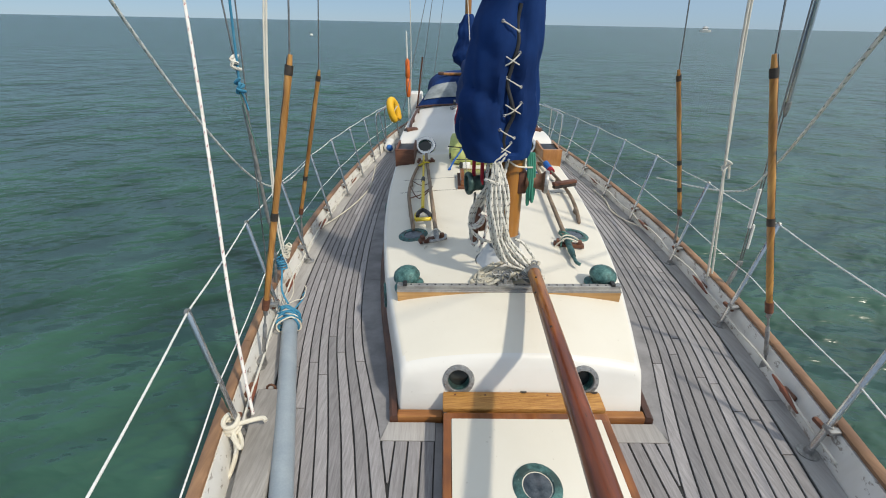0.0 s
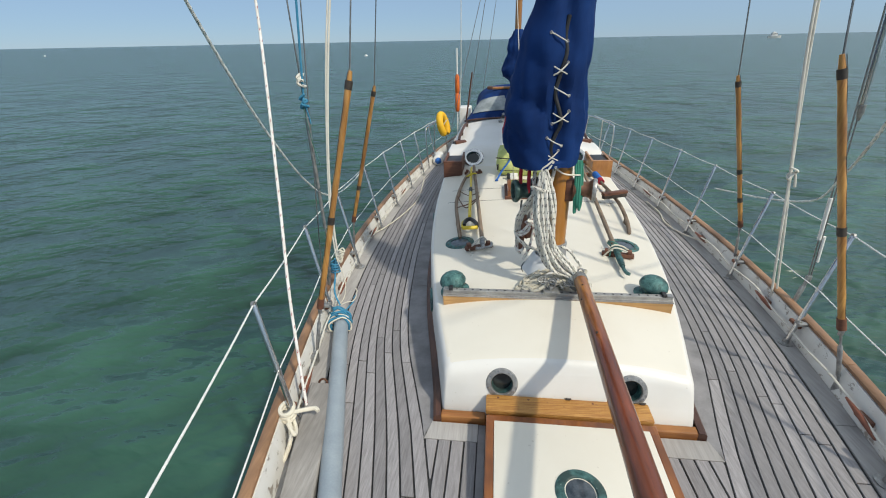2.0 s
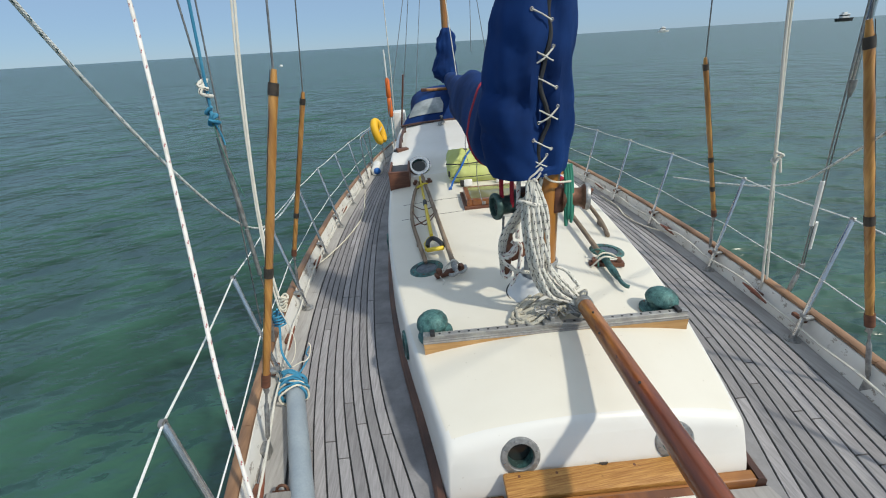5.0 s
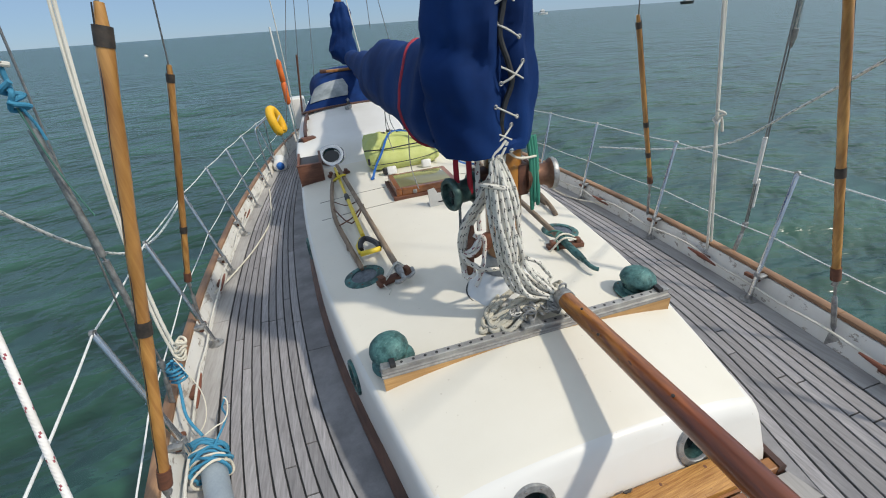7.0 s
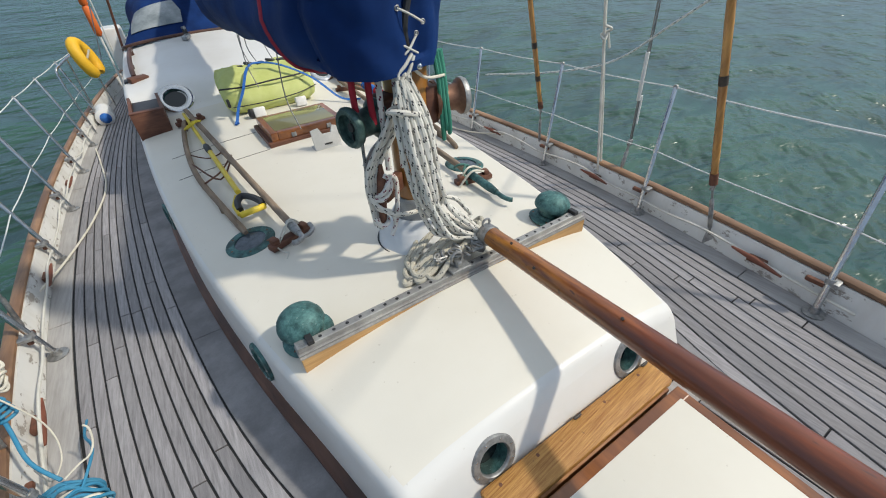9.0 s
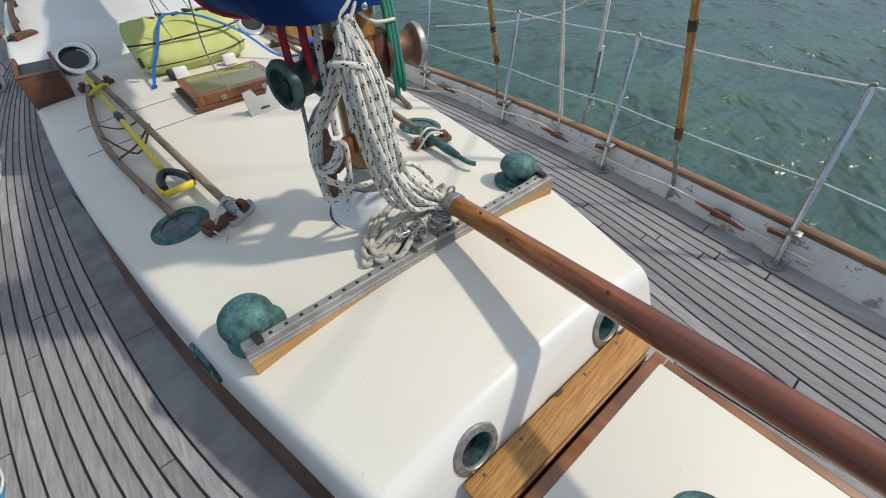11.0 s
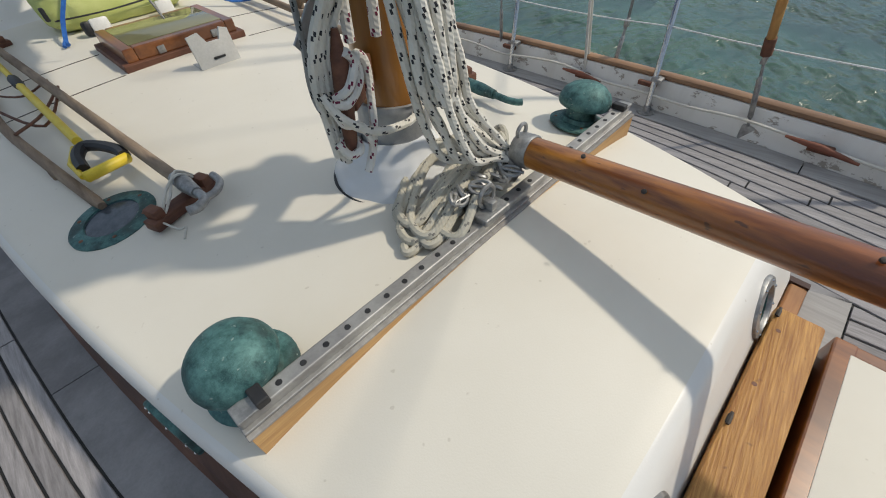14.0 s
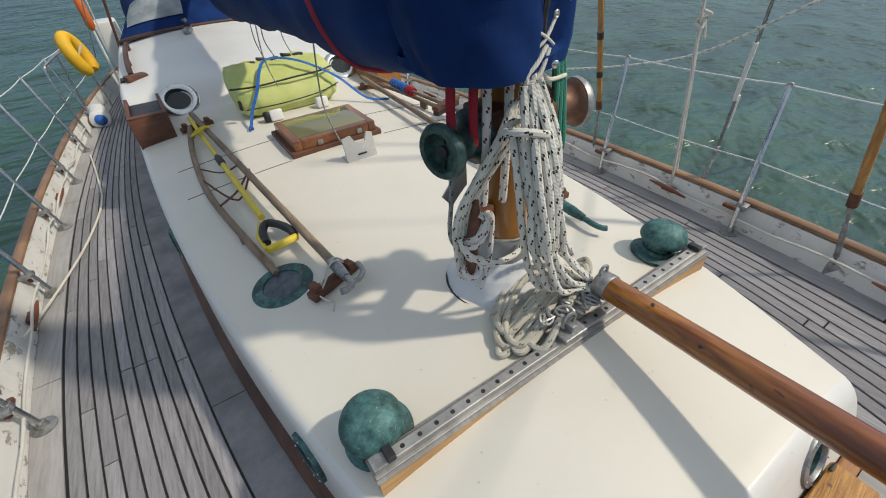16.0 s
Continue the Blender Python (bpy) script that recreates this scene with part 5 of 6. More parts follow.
def corner_box(s):
    """A wooden fairing box before the raised cabin's corner."""
    x = s * 0.84
    t = thing("vent_box", (x, 3.4, 0.15), "varnished wooden vent box with a dark opening in its top" if s > 0 else "dull brown wooden vent box with a dark opening in its top", "vent box", "vent boxes")
    m = ORANGE_WOOD if s > 0 else CHOCK
    part("front", box(x, 3.26, 0.275, 0.215, 0.022, 0.20, 0.006), m, t)
    for k in (-1, 1):
        bm = bmesh.new()
        prof = [(3.271, 0.17), (3.72, 0.17), (3.72, 0.385), (3.271, 0.373)]
        a = [bm.verts.new((x + k * 0.1075, y, z)) for y, z in prof]
        b = [bm.verts.new((x + k * 0.0875, y, z)) for y, z in prof]
        bm.faces.new(a)
        bm.faces.new(b[::-1])
        for i in range(4):
            bm.faces.new((a[i], b[i], b[(i + 1) % 4], a[(i + 1) % 4]))
        bmesh.ops.recalc_face_normals(bm, faces=bm.faces[:])
        part("side", bm, m, t, smooth=False)
    part("rim", box(x, 3.275, 0.379, 0.22, 0.05, 0.012, 0.004), m, t)
    part("opening", box(x, 3.47, 0.29, 0.172, 0.36, 0.14, 0.003), BLACK, t, "black opening")


corner_box(-1)
corner_box(1)


# ---- ropes on the mast ----
def hank(owner, top, low, width, n, r, rnd, sway=0.012):
    """Loops of a coil hung up by its top: each goes down and comes back."""
    top, low = Vector(top), Vector(low)
    for k in range(n):
        f = (k + 0.5) / n - 0.5
        a = top + Vector((f * width * 0.45, rnd.uniform(-0.012, 0.012), rnd.uniform(-0.01, 0.015)))
        b = low + Vector((f * width * 1.2 + rnd.uniform(-0.012, 0.012), rnd.uniform(-0.02, 0.02), rnd.uniform(-0.05, 0.05)))
        mid = (a + b) / 2 + Vector((f * width * 0.9, -sway + rnd.uniform(-0.012, 0.012), 0))
        c = b + Vector((0.028 + rnd.uniform(0, 0.015), rnd.uniform(-0.01, 0.01), 0.01))
        back = (a + c) / 2 + Vector((f * width * 0.8 + 0.012, rnd.uniform(-0.03, 0.0), 0.02))
        bm = rope([a, mid, b, b + Vector((0.014, -0.004, -0.024)), c, back, a + Vector((0.012, -0.006, 0.004))], r, None, 6, 7)
        part("loop", bm, ROPE_BLACK, owner)


def mast_ropes():
    rnd = random.Random(11)
    t = thing("halyard_coil", (0.0, 0.83, 0.35), "coiled white halyards with black flecks hung on the mast", "rope")
    R = 0.0088
    hank(t, (-0.098, 0.755, 0.965), (-0.072, 0.690, 0.60), 0.050, 6, R, rnd)
    part("wrap", tube(smooth_path([(-0.098 + 0.050 * math.cos(a), 0.745 + 0.042 * math.sin(a), 0.885 + 0.007 * math.sin(2 * a) - 0.004 * math.cos(a)) for a in spaced(0, 2 * math.pi, 9)[:-1]], 4, True), R, 8, closed=True), ROPE_BLACK, t)
    for k in range(10):
        f = k / 9 - 0.5
        j, m, h = rnd.uniform(-0.014, 0.014), rnd.uniform(-0.012, 0.012), rnd.uniform(-0.02, 0.02)
        y = 0.712 - 0.014 * (k % 3)
        bm = rope([(-0.100 + f * 0.050, y + 0.035 + j, 0.88), (-0.092 + f * 0.070 + m, y + j, 0.76), (-0.070 + f * 0.080 - m, y - 0.008 + j, 0.63 + h), (-0.035 + f * 0.090 + m, y - 0.010 + j, 0.53 + h), (0.03 + f * 0.13, y - 0.016 + j, 0.43 + f * 0.02), (0.115 + f * 0.11 + m, y - 0.025, 0.375 - f * 0.035), (0.18 + f * 0.05, y - 0.065 + m, 0.345), (0.14 + m, 0.715 + f * 0.05, 0.33)], R, None, 6, 8)
        part("fall", bm, ROPE_BLACK, t)
    part("stray_bight", rope([(0.04, 0.76, 0.53), (0.10, 0.77, 0.49), (0.14, 0.77, 0.435), (0.165, 0.77, 0.40), (0.15, 0.765, 0.385)], R), ROPE_BLACK, t)
    t = thing("belayed_halyard", (-0.11, 0.86, 0.35), "white halyards with black flecks belayed on the wooden pin", "rope")
    for k in range(4):
        f, j = k / 3 - 0.5, rnd.uniform(-0.01, 0.01)
        bm = rope([(-0.06 + f * 0.03, 0.815, 0.915), (-0.10 + f * 0.055, 0.81 + j, 0.84), (-0.152 + f * 0.055, 0.825 + j, 0.755 + j), (-0.190 + f * 0.042, 0.84 + j, 0.68), (-0.200 + f * 0.034, 0.85, 0.61), (-0.196 + f * 0.026 + j * 0.5, 0.852, 0.54), (-0.192 + f * 0.03, 0.852, 0.455 - 0.012 * (k % 3))], R, None, 6, 8)
        part("fall", bm, ROPE_BLACK, t)
    bm = rope([(-0.222, 0.825, 0.60), (-0.212, 0.808, 0.565), (-0.175, 0.80, 0.525), (-0.13, 0.795, 0.50), (-0.07, 0.80, 0.485), (-0.03, 0.81, 0.48), (0.02, 0.82, 0.50)], R, None, 6, 8)
    part("frapping_turn", bm, ROPE_BLACK, t)
    bm = rope([(-0.20, 0.825, 0.585), (-0.178, 0.808, 0.60), (-0.155, 0.81, 0.63), (-0.135, 0.825, 0.645), (-0.115, 0.83, 0.62), (-0.12, 0.825, 0.56), (-0.135, 0.815, 0.49), (-0.16, 0.81, 0.43)], R, None, 6, 8)
    part("hitch", bm, ROPE_RED, t, "white rope with red flecks round the pin")
    bm = rope([(-0.165, 0.815, 0.66), (-0.14, 0.822, 0.63), (-0.15, 0.812, 0.60), (-0.185, 0.808, 0.575), (-0.21, 0.815, 0.58), (-0.20, 0.812, 0.54), (-0.165, 0.81, 0.52), (-0.145, 0.812, 0.47), (-0.168, 0.812, 0.415)], R, None, 6, 8)
    part("hitch", bm, ROPE_RED, t, "white rope with red flecks round the pin")
    bm = rope([(-0.215, 0.825, 0.50), (-0.205, 0.81, 0.475), (-0.18, 0.808, 0.475), (-0.17, 0.83, 0.485), (-0.20, 0.84, 0.49)], R, None, 6, 8)
    part("hitch", bm, ROPE_RED, t, "white rope with red flecks round the pin")
    # running halyards from the cover down
    t = thing("halyard", (-0.12, 0.86, 0.8), "white halyards with red flecks running down the mast", "rope")
    for x, y in ((-0.125, 0.845), (-0.075, 0.83)):
        part("fall", rope([(x + 0.01, y, 1.15), (x, y, 0.98), (x - 0.004, y - 0.005, 0.85), (x - 0.005, y, 0.66)], 0.0105), ROPE_RED, t)
    part("fall", rope([(0.0, 0.845, 1.15), (-0.02, 0.835, 0.98), (-0.045, 0.82, 0.86)], 0.0105), ROPE_BLACK, t)
    t = thing("red_halyard", (-0.17, 0.86, 0.75), "doubled red rope hung over the mast winch", "rope")
    for k, x in enumerate((-0.20, -0.155)):
        part("fall", tube(smooth_path([(x + 0.02, 0.88 - 0.02 * k, 1.12), (x, 0.87 - 0.02 * k, 0.98), (x - 0.002, 0.872 - 0.02 * k, 0.90), (x + 0.002, 0.872 - 0.02 * k, 0.825)], 6), 0.0105, 10, taper=None), ROPE_REDS, t)
    part("bight", rope([(-0.199, 0.872, 0.83), (-0.182, 0.86, 0.80), (-0.155, 0.852, 0.825)], 0.0105), ROPE_REDS, t)
    bm = rope([(-0.188, 0.90, 0.76), (-0.192, 0.90, 0.66), (-0.20, 0.90, 0.59), (-0.195, 0.90, 0.54), (-0.175, 0.89, 0.50)], 0.0062)
    single("downhaul", bm, ROPE_DARK, "thin dark grey line hanging beside the mast", "rope")
    bm = bmesh.new()
    flap = [(-0.105, 0.95, 0.725), (-0.10, 0.955, 0.66), (-0.125, 0.96, 0.63), (-0.145, 0.965, 0.60), (-0.175, 0.965, 0.64), (-0.135, 0.955, 0.70)]
    grid_faces(bm, [[(x, y + dy, z) for x, y, z in flap] for dy in (0.0, 0.006)], True, caps=True)
    bmesh.ops.recalc_face_normals(bm, faces=bm.faces[:])
    single("mast_flap", bm, LEAD, "grey leather flap hanging at the mast's side", "flap")
    # green coil on the winch
    rnd = random.Random(5)
    t = thing("green_coil", (0.12, 0.86, 0.7), "bright green rope coil hung beside the mast", "rope")
    for k in range(4):
        x = 0.100 + 0.008 * k + 0.005 * math.sin(k * 2.1)
        bm = rope([(x - 0.01, 0.865, 1.0), (x, 0.855, 0.90), (x + 0.004, 0.85 - 0.004 * k, 0.76), (x + 0.012, 0.855, 0.70 + 0.02 * ((k * 2) % 5)), (x + 0.02, 0.865, 0.78), (x + 0.012, 0.875, 0.92), (x, 0.875, 1.0)], 0.0075, None, 6, 8)
        part("loop", bm, ROPE_GREEN, t)
    bm = rope([(-0.03, 0.80, 0.985), (0.02, 0.815, 0.945), (0.07, 0.835, 0.93), (0.12, 0.85, 0.925)], 0.005)
    single("cream_cord", bm, ROPE_CREAM, "thin cream cord slung across the mast", "cord")
    # pile on the roof beside the track
    c = Vector((-0.03, 0.72, 0.287))
    t = thing("rope_heap", c, "untidy heap of greyed old rope on the roof by the track", "rope")
    for k in range(9):
        f, j = k / 8 - 0.5, rnd.uniform(-0.015, 0.015)
        z = 0.300 + 0.012 * (k % 3)
        tip = Vector((-0.195 + abs(f) * 0.09 + j * 2, 0.715 - f * 0.12, z - 0.008))
        a, b = Vector((0.135 + f * 0.03, 0.775 - f * 0.10, 0.355)), Vector((0.155, 0.735 - f * 0.06, 0.34))
        w = Vector((0.016, 0.034 + j, 0.0))
        mid = (a + tip) / 2 + Vector((j, 0.024 - f * 0.03 + j, 0.014))
        bm = rope([a, mid + w, tip + w * 1.2 + Vector((0.035, 0, 0)), tip, tip - w * 1.1 + Vector((0.03, 0, 0)), (b + tip) / 2 - w * 0.8 + Vector((0, 0, 0.016 + j)), b], 0.0105, None, 6, 8)
        part("bight", bm, ROPE_HEAP, t)
    for k in range(3):
        j = 0.02 * k
        pts = [(0.16 - j, 0.76, 0.35), (0.19 - j, 0.735 - j * 0.5, 0.385 - j * 0.3), (0.165 - j, 0.70 - j * 0.3, 0.372), (0.10 - j, 0.685 - j * 0.6, 0.345), (0.04 - j * 1.6, 0.672 - j * 0.4, 0.318), (0.0 - j * 2, 0.66, 0.302)]
        part("bight", rope(pts, 0.0105, None, 6, 8), ROPE_HEAP, t)
    t = thing("snap_shackles", (0.03, 0.62, 0.3), "bunch of grey metal blocks and snap shackles on the track", "shackle")
    block = part("block", lathe([(0.0, -0.006), (0.030, -0.006), (0.033, -0.003), (0.033, 0.003), (0.030, 0.006), (0.0, 0.006)], (0.105, 0.668, 0.352), (0.75, -0.5, 0.45), 24), GALV, t)
    part("cheek", lathe([(0.0, -0.006), (0.028, -0.006), (0.031, 0.0), (0.028, 0.006), (0.0, 0.006)], (0.124, 0.655, 0.363), (0.75, -0.5, 0.45), 24), GALV, block)
    part("sheave", lathe([(0.0, -0.005), (0.022, -0.005), (0.018, 0.0), (0.022, 0.005), (0.0, 0.005)], (0.115, 0.6615, 0.357), (0.75, -0.5, 0.45), 24), BLACK, block)
    part("strap", box(0.115, 0.645, 0.325, 0.045, 0.02, 0.03, 0.004, (10, 20, -30)), GALV, t)
    for k in range(11):
        q = Vector((-0.075 + 0.0165 * k, 0.645 + rnd.uniform(-0.022, 0.02), 0.338 + rnd.uniform(0, 0.030)))
        spin = Matrix.Rotation(rnd.uniform(0, 6.2), 3, "Z") @ Matrix.Rotation(rnd.uniform(0.2, 1.3), 3, "X")
        size = rnd.uniform(0.016, 0.025)
        part("shackle", tube([q + spin @ Vector((size * math.cos(a), size * 0.66 * math.sin(a), 0)) for a in spaced(0, 2 * math.pi, 13)[:-1]], 0.0048, 6, closed=True), GALV, t)
        part("pin", tube([q + spin @ Vector((-size * 1.1, 0.004, 0.002)), q + spin @ Vector((size * 1.3, -0.004, 0.002))], 0.0042, 7), GALV, t)
    for k in range(2):
        q = Vector((-0.062 + 0.016 * k, 0.672 - 0.03 * k, 0.318))
        part("snap_body", tube([q, q + Vector((0.02, 0.018, 0.012)), q + Vector((0.045, 0.03, 0.022))], 0.007, 9, taper=[0.005, 0.0085, 0.005]), GALV, t)


mast_ropes()


# ---- standing rigging ----
def wire(name, pts, r, material, label, category="wire"):
    return single(name, tube(pts, r, 8), material, label, category)


def toggle(p, q, parent):
    """A rigging screw between two points, in three parts."""
    p, q = Vector(p), Vector(q)
    d = q - p
    part("screw_body", tube([p + d * 0.25, p + d * 0.28, p + d * 0.72, p + d * 0.75], 0.01, 10, taper=[0.006, 0.0105, 0.0105, 0.006]), GALV, parent)
    part("screw_rod", tube([p, q], 0.0055, 8), GALV, parent)
    part("clevis", box(q.x, q.y, q.z, 0.024, 0.03, 0.05, 0.005), GALV, parent)
    part("clevis", box(*(p + d * 0.06), 0.018, 0.02, 0.04, 0.004), GALV, parent)


def sleeved_shroud(s, top, low, foot, tapes):
    top, low, foot = (Vector((s * v[0], v[1], v[2])) for v in (top, low, foot))
    t = thing("sleeved_shroud", foot, "wire shroud in a varnished bamboo chafe sleeve with dark tape bands", "shroud", "sleeved shrouds")
    d = low - top
    n = 14
    pts = [top + d * k / n for k in range(n + 1)]
    part("sleeve", tube(pts, 0.016, 16, taper=[0.009 if k == 0 else 0.0158 + 0.001 * math.sin(k * 2.3) for k in range(n + 1)]), SLEEVE, t)
    side = Vector((0.6 * s, -0.8, 0)) * 0.0152
    part("split", tube([top + d * k / 9 + side + Vector((0.0012 * math.sin(k * 2.1), 0, 0)) for k in range(10)], 0.0017, 6), BLACK, t, "dark split along the sleeve")
    for f in tapes:
        part("tape", tube([top + d * (f - 0.016), top + d * (f + 0.016)], 0.0182, 16), GASKET, t)
    part("boot", tube([top + d * 0.955, top + d * 1.005], 0.019, 14), CHOCK, t, "dark worn lower end")
    head = Vector((s * 0.05, MY, 8.5))
    part("wire", tube([top + d * 0.02, top + (head - top) * 0.5], 0.0042, 6), WIRE_GREY, t)
    toggle(low, foot, t)
    part("chain_plate", box(foot.x + s * 0.004, foot.y, foot.z - 0.005, 0.036, 0.062, 0.125, 0.008), GALV, t)


for s in (-1, 1):
    sleeved_shroud(s, (1.018, 0.558, 1.505), (1.345 if s > 0 else 1.316, 0.402, 0.29), (1.405 if s > 0 else 1.375, 0.335, -0.06), (0.05, 0.585) if s < 0 else (0.06, 0.60))
    sleeved_shroud(s, (1.25, 1.75, 1.345), (1.575, 1.785, 0.24), (1.625, 1.80, -0.13), (0.05, 0.60, 0.80) if s > 0 else (0.05, 0.72))


def cap_shroud(s):
    t = thing("cap_shroud", (s * 1.66, 1.04, -0.1), "grey wire shroud with plastic tube over its rigging screw", "shroud", "cap shrouds")
    a, b = (Vector((1.36, 0.98, 2.25)), Vector((1.615, 1.045, 0.22))) if s > 0 else (Vector((-1.46, 0.99, 2.25)), Vector((-1.485, 1.0, 0.30)))
    part("wire", tube([a, b], 0.0045, 6), WIRE_GREY, t)
    d = b - a
    if s > 0:
        part("guard", tube([a + d * 0.745, a + d * 0.875], 0.0105, 12), PLASTIC, t, "split white plastic tube")
        e = Vector((0.024, 0.0, 0.0))
        part("wire", tube([a + e, b + e * 0.6], 0.004, 6), WIRE_GREY, t)
        part("guard", tube([a + e + d * 0.865, a + e + d * 0.95], 0.010, 12), PLASTIC, t, "split white plastic tube")
        part("guard", tube([a + e + d * -0.1, a + e + d * 0.50], 0.0135, 14), STEEL, t, "pale metal tube round the wire")
        part("ferrule", tube([a + e + d * 0.495, a + e + d * 0.515, a + e + d * 0.535], 0.016, 12, taper=[0.016, 0.015, 0.006]), GALV, t)
        toggle(b + e * 0.6, (s * 1.585, 1.05, -0.07), t)
    else:
        part("guard", tube([a + d * 0.52, a + d * 0.745], 0.0125, 12), GALV, t)
        part("guard", tube([a + d * 0.755, a + d * 0.89], 0.0115, 12), GALV, t)
        part("wire", tube([(s * 1.40, 1.10, 2.2), (s * 1.60, 1.07, 0.15)], 0.004, 6), WIRE_GREY, t)
    toggle(b, (s * 1.57, 1.04, -0.08), t)
    part("chain_plate", box(s * 1.575, 1.04, -0.075, 0.034, 0.085, 0.13, 0.008), GALV, t)


for s in (-1, 1):
    cap_shroud(s)


def fore_guys():
    # white halyard tails made fast at the rail
    for s in (-1, 1):
        t = thing("halyard_tail", (s * 1.56, 1.17, -0.05), "pair of old white halyard tails made fast at the rail", "rope")
        for k in (0, 1):
            dx = 0.016 * k
            part("fall", rope([(-1.36 - dx, 1.72, 2.5), (-1.465 - dx, 1.5, 1.63), (-1.51 - dx * 0.5, 1.30, 0.90), (-1.50 - dx, 1.18, 0.45), (-1.475 - dx, 1.12, 0.22)] if s < 0 else [(s * (1.255 + dx), 1.33, 2.3), (s * (1.33 + dx), 1.29, 1.55), (s * (1.44 + dx * 0.3), 1.24, 0.80), (s * (1.47 + dx), 1.22, 0.55), (s * (1.545 + dx * 2), 1.18, -0.03)], 0.0075 - 0.001 * k), ROPE_WHITE, t)
        if s > 0:
            part("knot", rope([(s * 1.42, 1.23, 0.86), (s * 1.455, 1.21, 0.84), (s * 1.44, 1.26, 0.81), (s * 1.425, 1.22, 0.79), (s * 1.46, 1.235, 0.82), (s * 1.475, 1.22, 0.74)], 0.007), ROPE_WHITE, t)
        left = [(-1.30, -0.35, 2.45), (-1.40, -0.05, 2.02), (-1.50, 0.30, 1.63), (-1.60, 0.75, 1.19), (-1.67, 1.2, 0.80), (-1.72, 1.62, 0.54), (-1.735, 2.0, 0.44), (-1.74, 2.45, 0.43), (-1.745, 2.72, 0.46)]
        right = [(0.45, -0.62, 1.88), (0.76, -0.15, 1.56), (1.21, 0.51, 1.13), (1.45, 0.89, 0.89), (1.66, 1.25, 0.66), (1.74, 1.55, 0.53), (1.79, 2.0, 0.40), (1.81, 2.4, 0.31), (1.79, 2.70, 0.25)]
        bm = rope(left if s < 0 else right, 0.0065, None, 7)
        single("jib_sheet", bm, ROPE_TEAL, "dark flecked white rope in a slack curve to the rail", "rope", "slack sheets along the rails")
    bm = rope([(-1.72, 1.18, 2.3), (-1.59, 0.88, 1.72), (-1.43, 0.43, 0.95), (-1.345, 0.18, 0.53), (-1.27, 0.0, 0.2), (-1.235, -0.08, 0.02)], 0.0078, None, 8, 10)
    single("jib_halyard", bm, ROPE_PINK, "taut white rope with red flecks made fast at the rail", "rope")
    # blue line on the wire
    t = thing("blue_line", (-1.50, 1.0, 1.2), "light blue cord knotted on a shroud with a hanging tail", "rope")
    part("standing_part", rope([(-1.355, 0.965, 2.25), (-1.405, 0.975, 1.85), (-1.46, 0.985, 1.40), (-1.468, 0.99, 1.34)], 0.0065), ROPE_BLUE, t)
    part("knot", rope([(-1.45, 0.97, 1.37), (-1.485, 0.975, 1.345), (-1.455, 1.01, 1.33), (-1.475, 0.965, 1.315), (-1.45, 1.0, 1.30), (-1.49, 0.985, 1.295), (-1.46, 0.97, 1.34), (-1.48, 1.0, 1.36)], 0.0075), ROPE_BLUE, t)
    part("tail", rope([(-1.465, 0.985, 1.30), (-1.46, 1.0, 1.25), (-1.455, 1.0, 1.20)], 0.0045), ROPE_BLUE, t)
    part("tail", rope([(-1.475, 0.985, 1.30), (-1.455, 0.97, 1.12), (-1.43, 0.98, 0.95)], 0.0028), ROPE_GRASS, t, "thin teal cord")
    part("white_knot", rope([(-1.445, 0.98, 1.44), (-1.48, 0.97, 1.46), (-1.45, 1.0, 1.48), (-1.475, 0.96, 1.43), (-1.44, 0.99, 1.41)], 0.008), ROPE_BLACK, t, "small white rope knot")


fore_guys()


# ---- guard rails ----
STANCHIONS = [-1.25, -0.11, 0.85, 1.74, 2.72, 3.55, 4.40, 5.20, 6.1]


def stanchion_top(y, s):
    lean = -0.06 if y < -0.5 else 0.052 if s > 0 else table(y, [(-0.2, -0.02), (0.85, 0.0), (1.74, 0.02), (2.7, 0.035)])
    return Vector((s * (beam(y) + lean), y, sheer(y) + 0.685))


def stanchion(y, s):
    top = stanchion_top(y, s)
    fy = y - 0.085
    foot = Vector((s * (beam(fy) - 0.115), fy, sheer(fy) + 0.004))
    t = thing("stanchion", foot, "steel guard rail stanchion bolted to deck and bulwark", "stanchion", "guard rail stanchions")
    d = top - foot
    part("tube", tube([foot, foot + d * 0.985, top], 0.0125, 12, taper=[0.0128, 0.0125, 0.009]), STEEL, t)
    part("base_plate", lathe([(0.0, 0.0), (0.042, 0.0), (0.042, 0.005), (0.02, 0.008), (0.016, 0.03), (0.0, 0.03)], foot, sides=18), GALV, t)
    q = foot + d * 0.21
    part("clamp", tube([q - d * 0.015, q + d * 0.015], 0.018, 12), GALV, t)
    part("bracket", box((q.x + s * (beam(fy) - 0.06)) / 2 + s * 0.015, fy, q.z - 0.004, 0.075, 0.03, 0.018, 0.003), GALV, t)
    part("chock", box(s * (beam(fy + 0.05) - 0.072), fy + 0.05, q.z - 0.035, 0.022, 0.09, 0.022, 0.006), CHOCK, t, "small brown wooden chock")
    part("collar", tube([foot + d * 0.50, foot + d * 0.53], 0.0148, 12), STEEL, t)
    part("eye", lathe([(0.006, -0.006), (0.014, -0.006), (0.014, 0.006), (0.006, 0.006)], top, (1, 0, 0), 12), GALV, t)


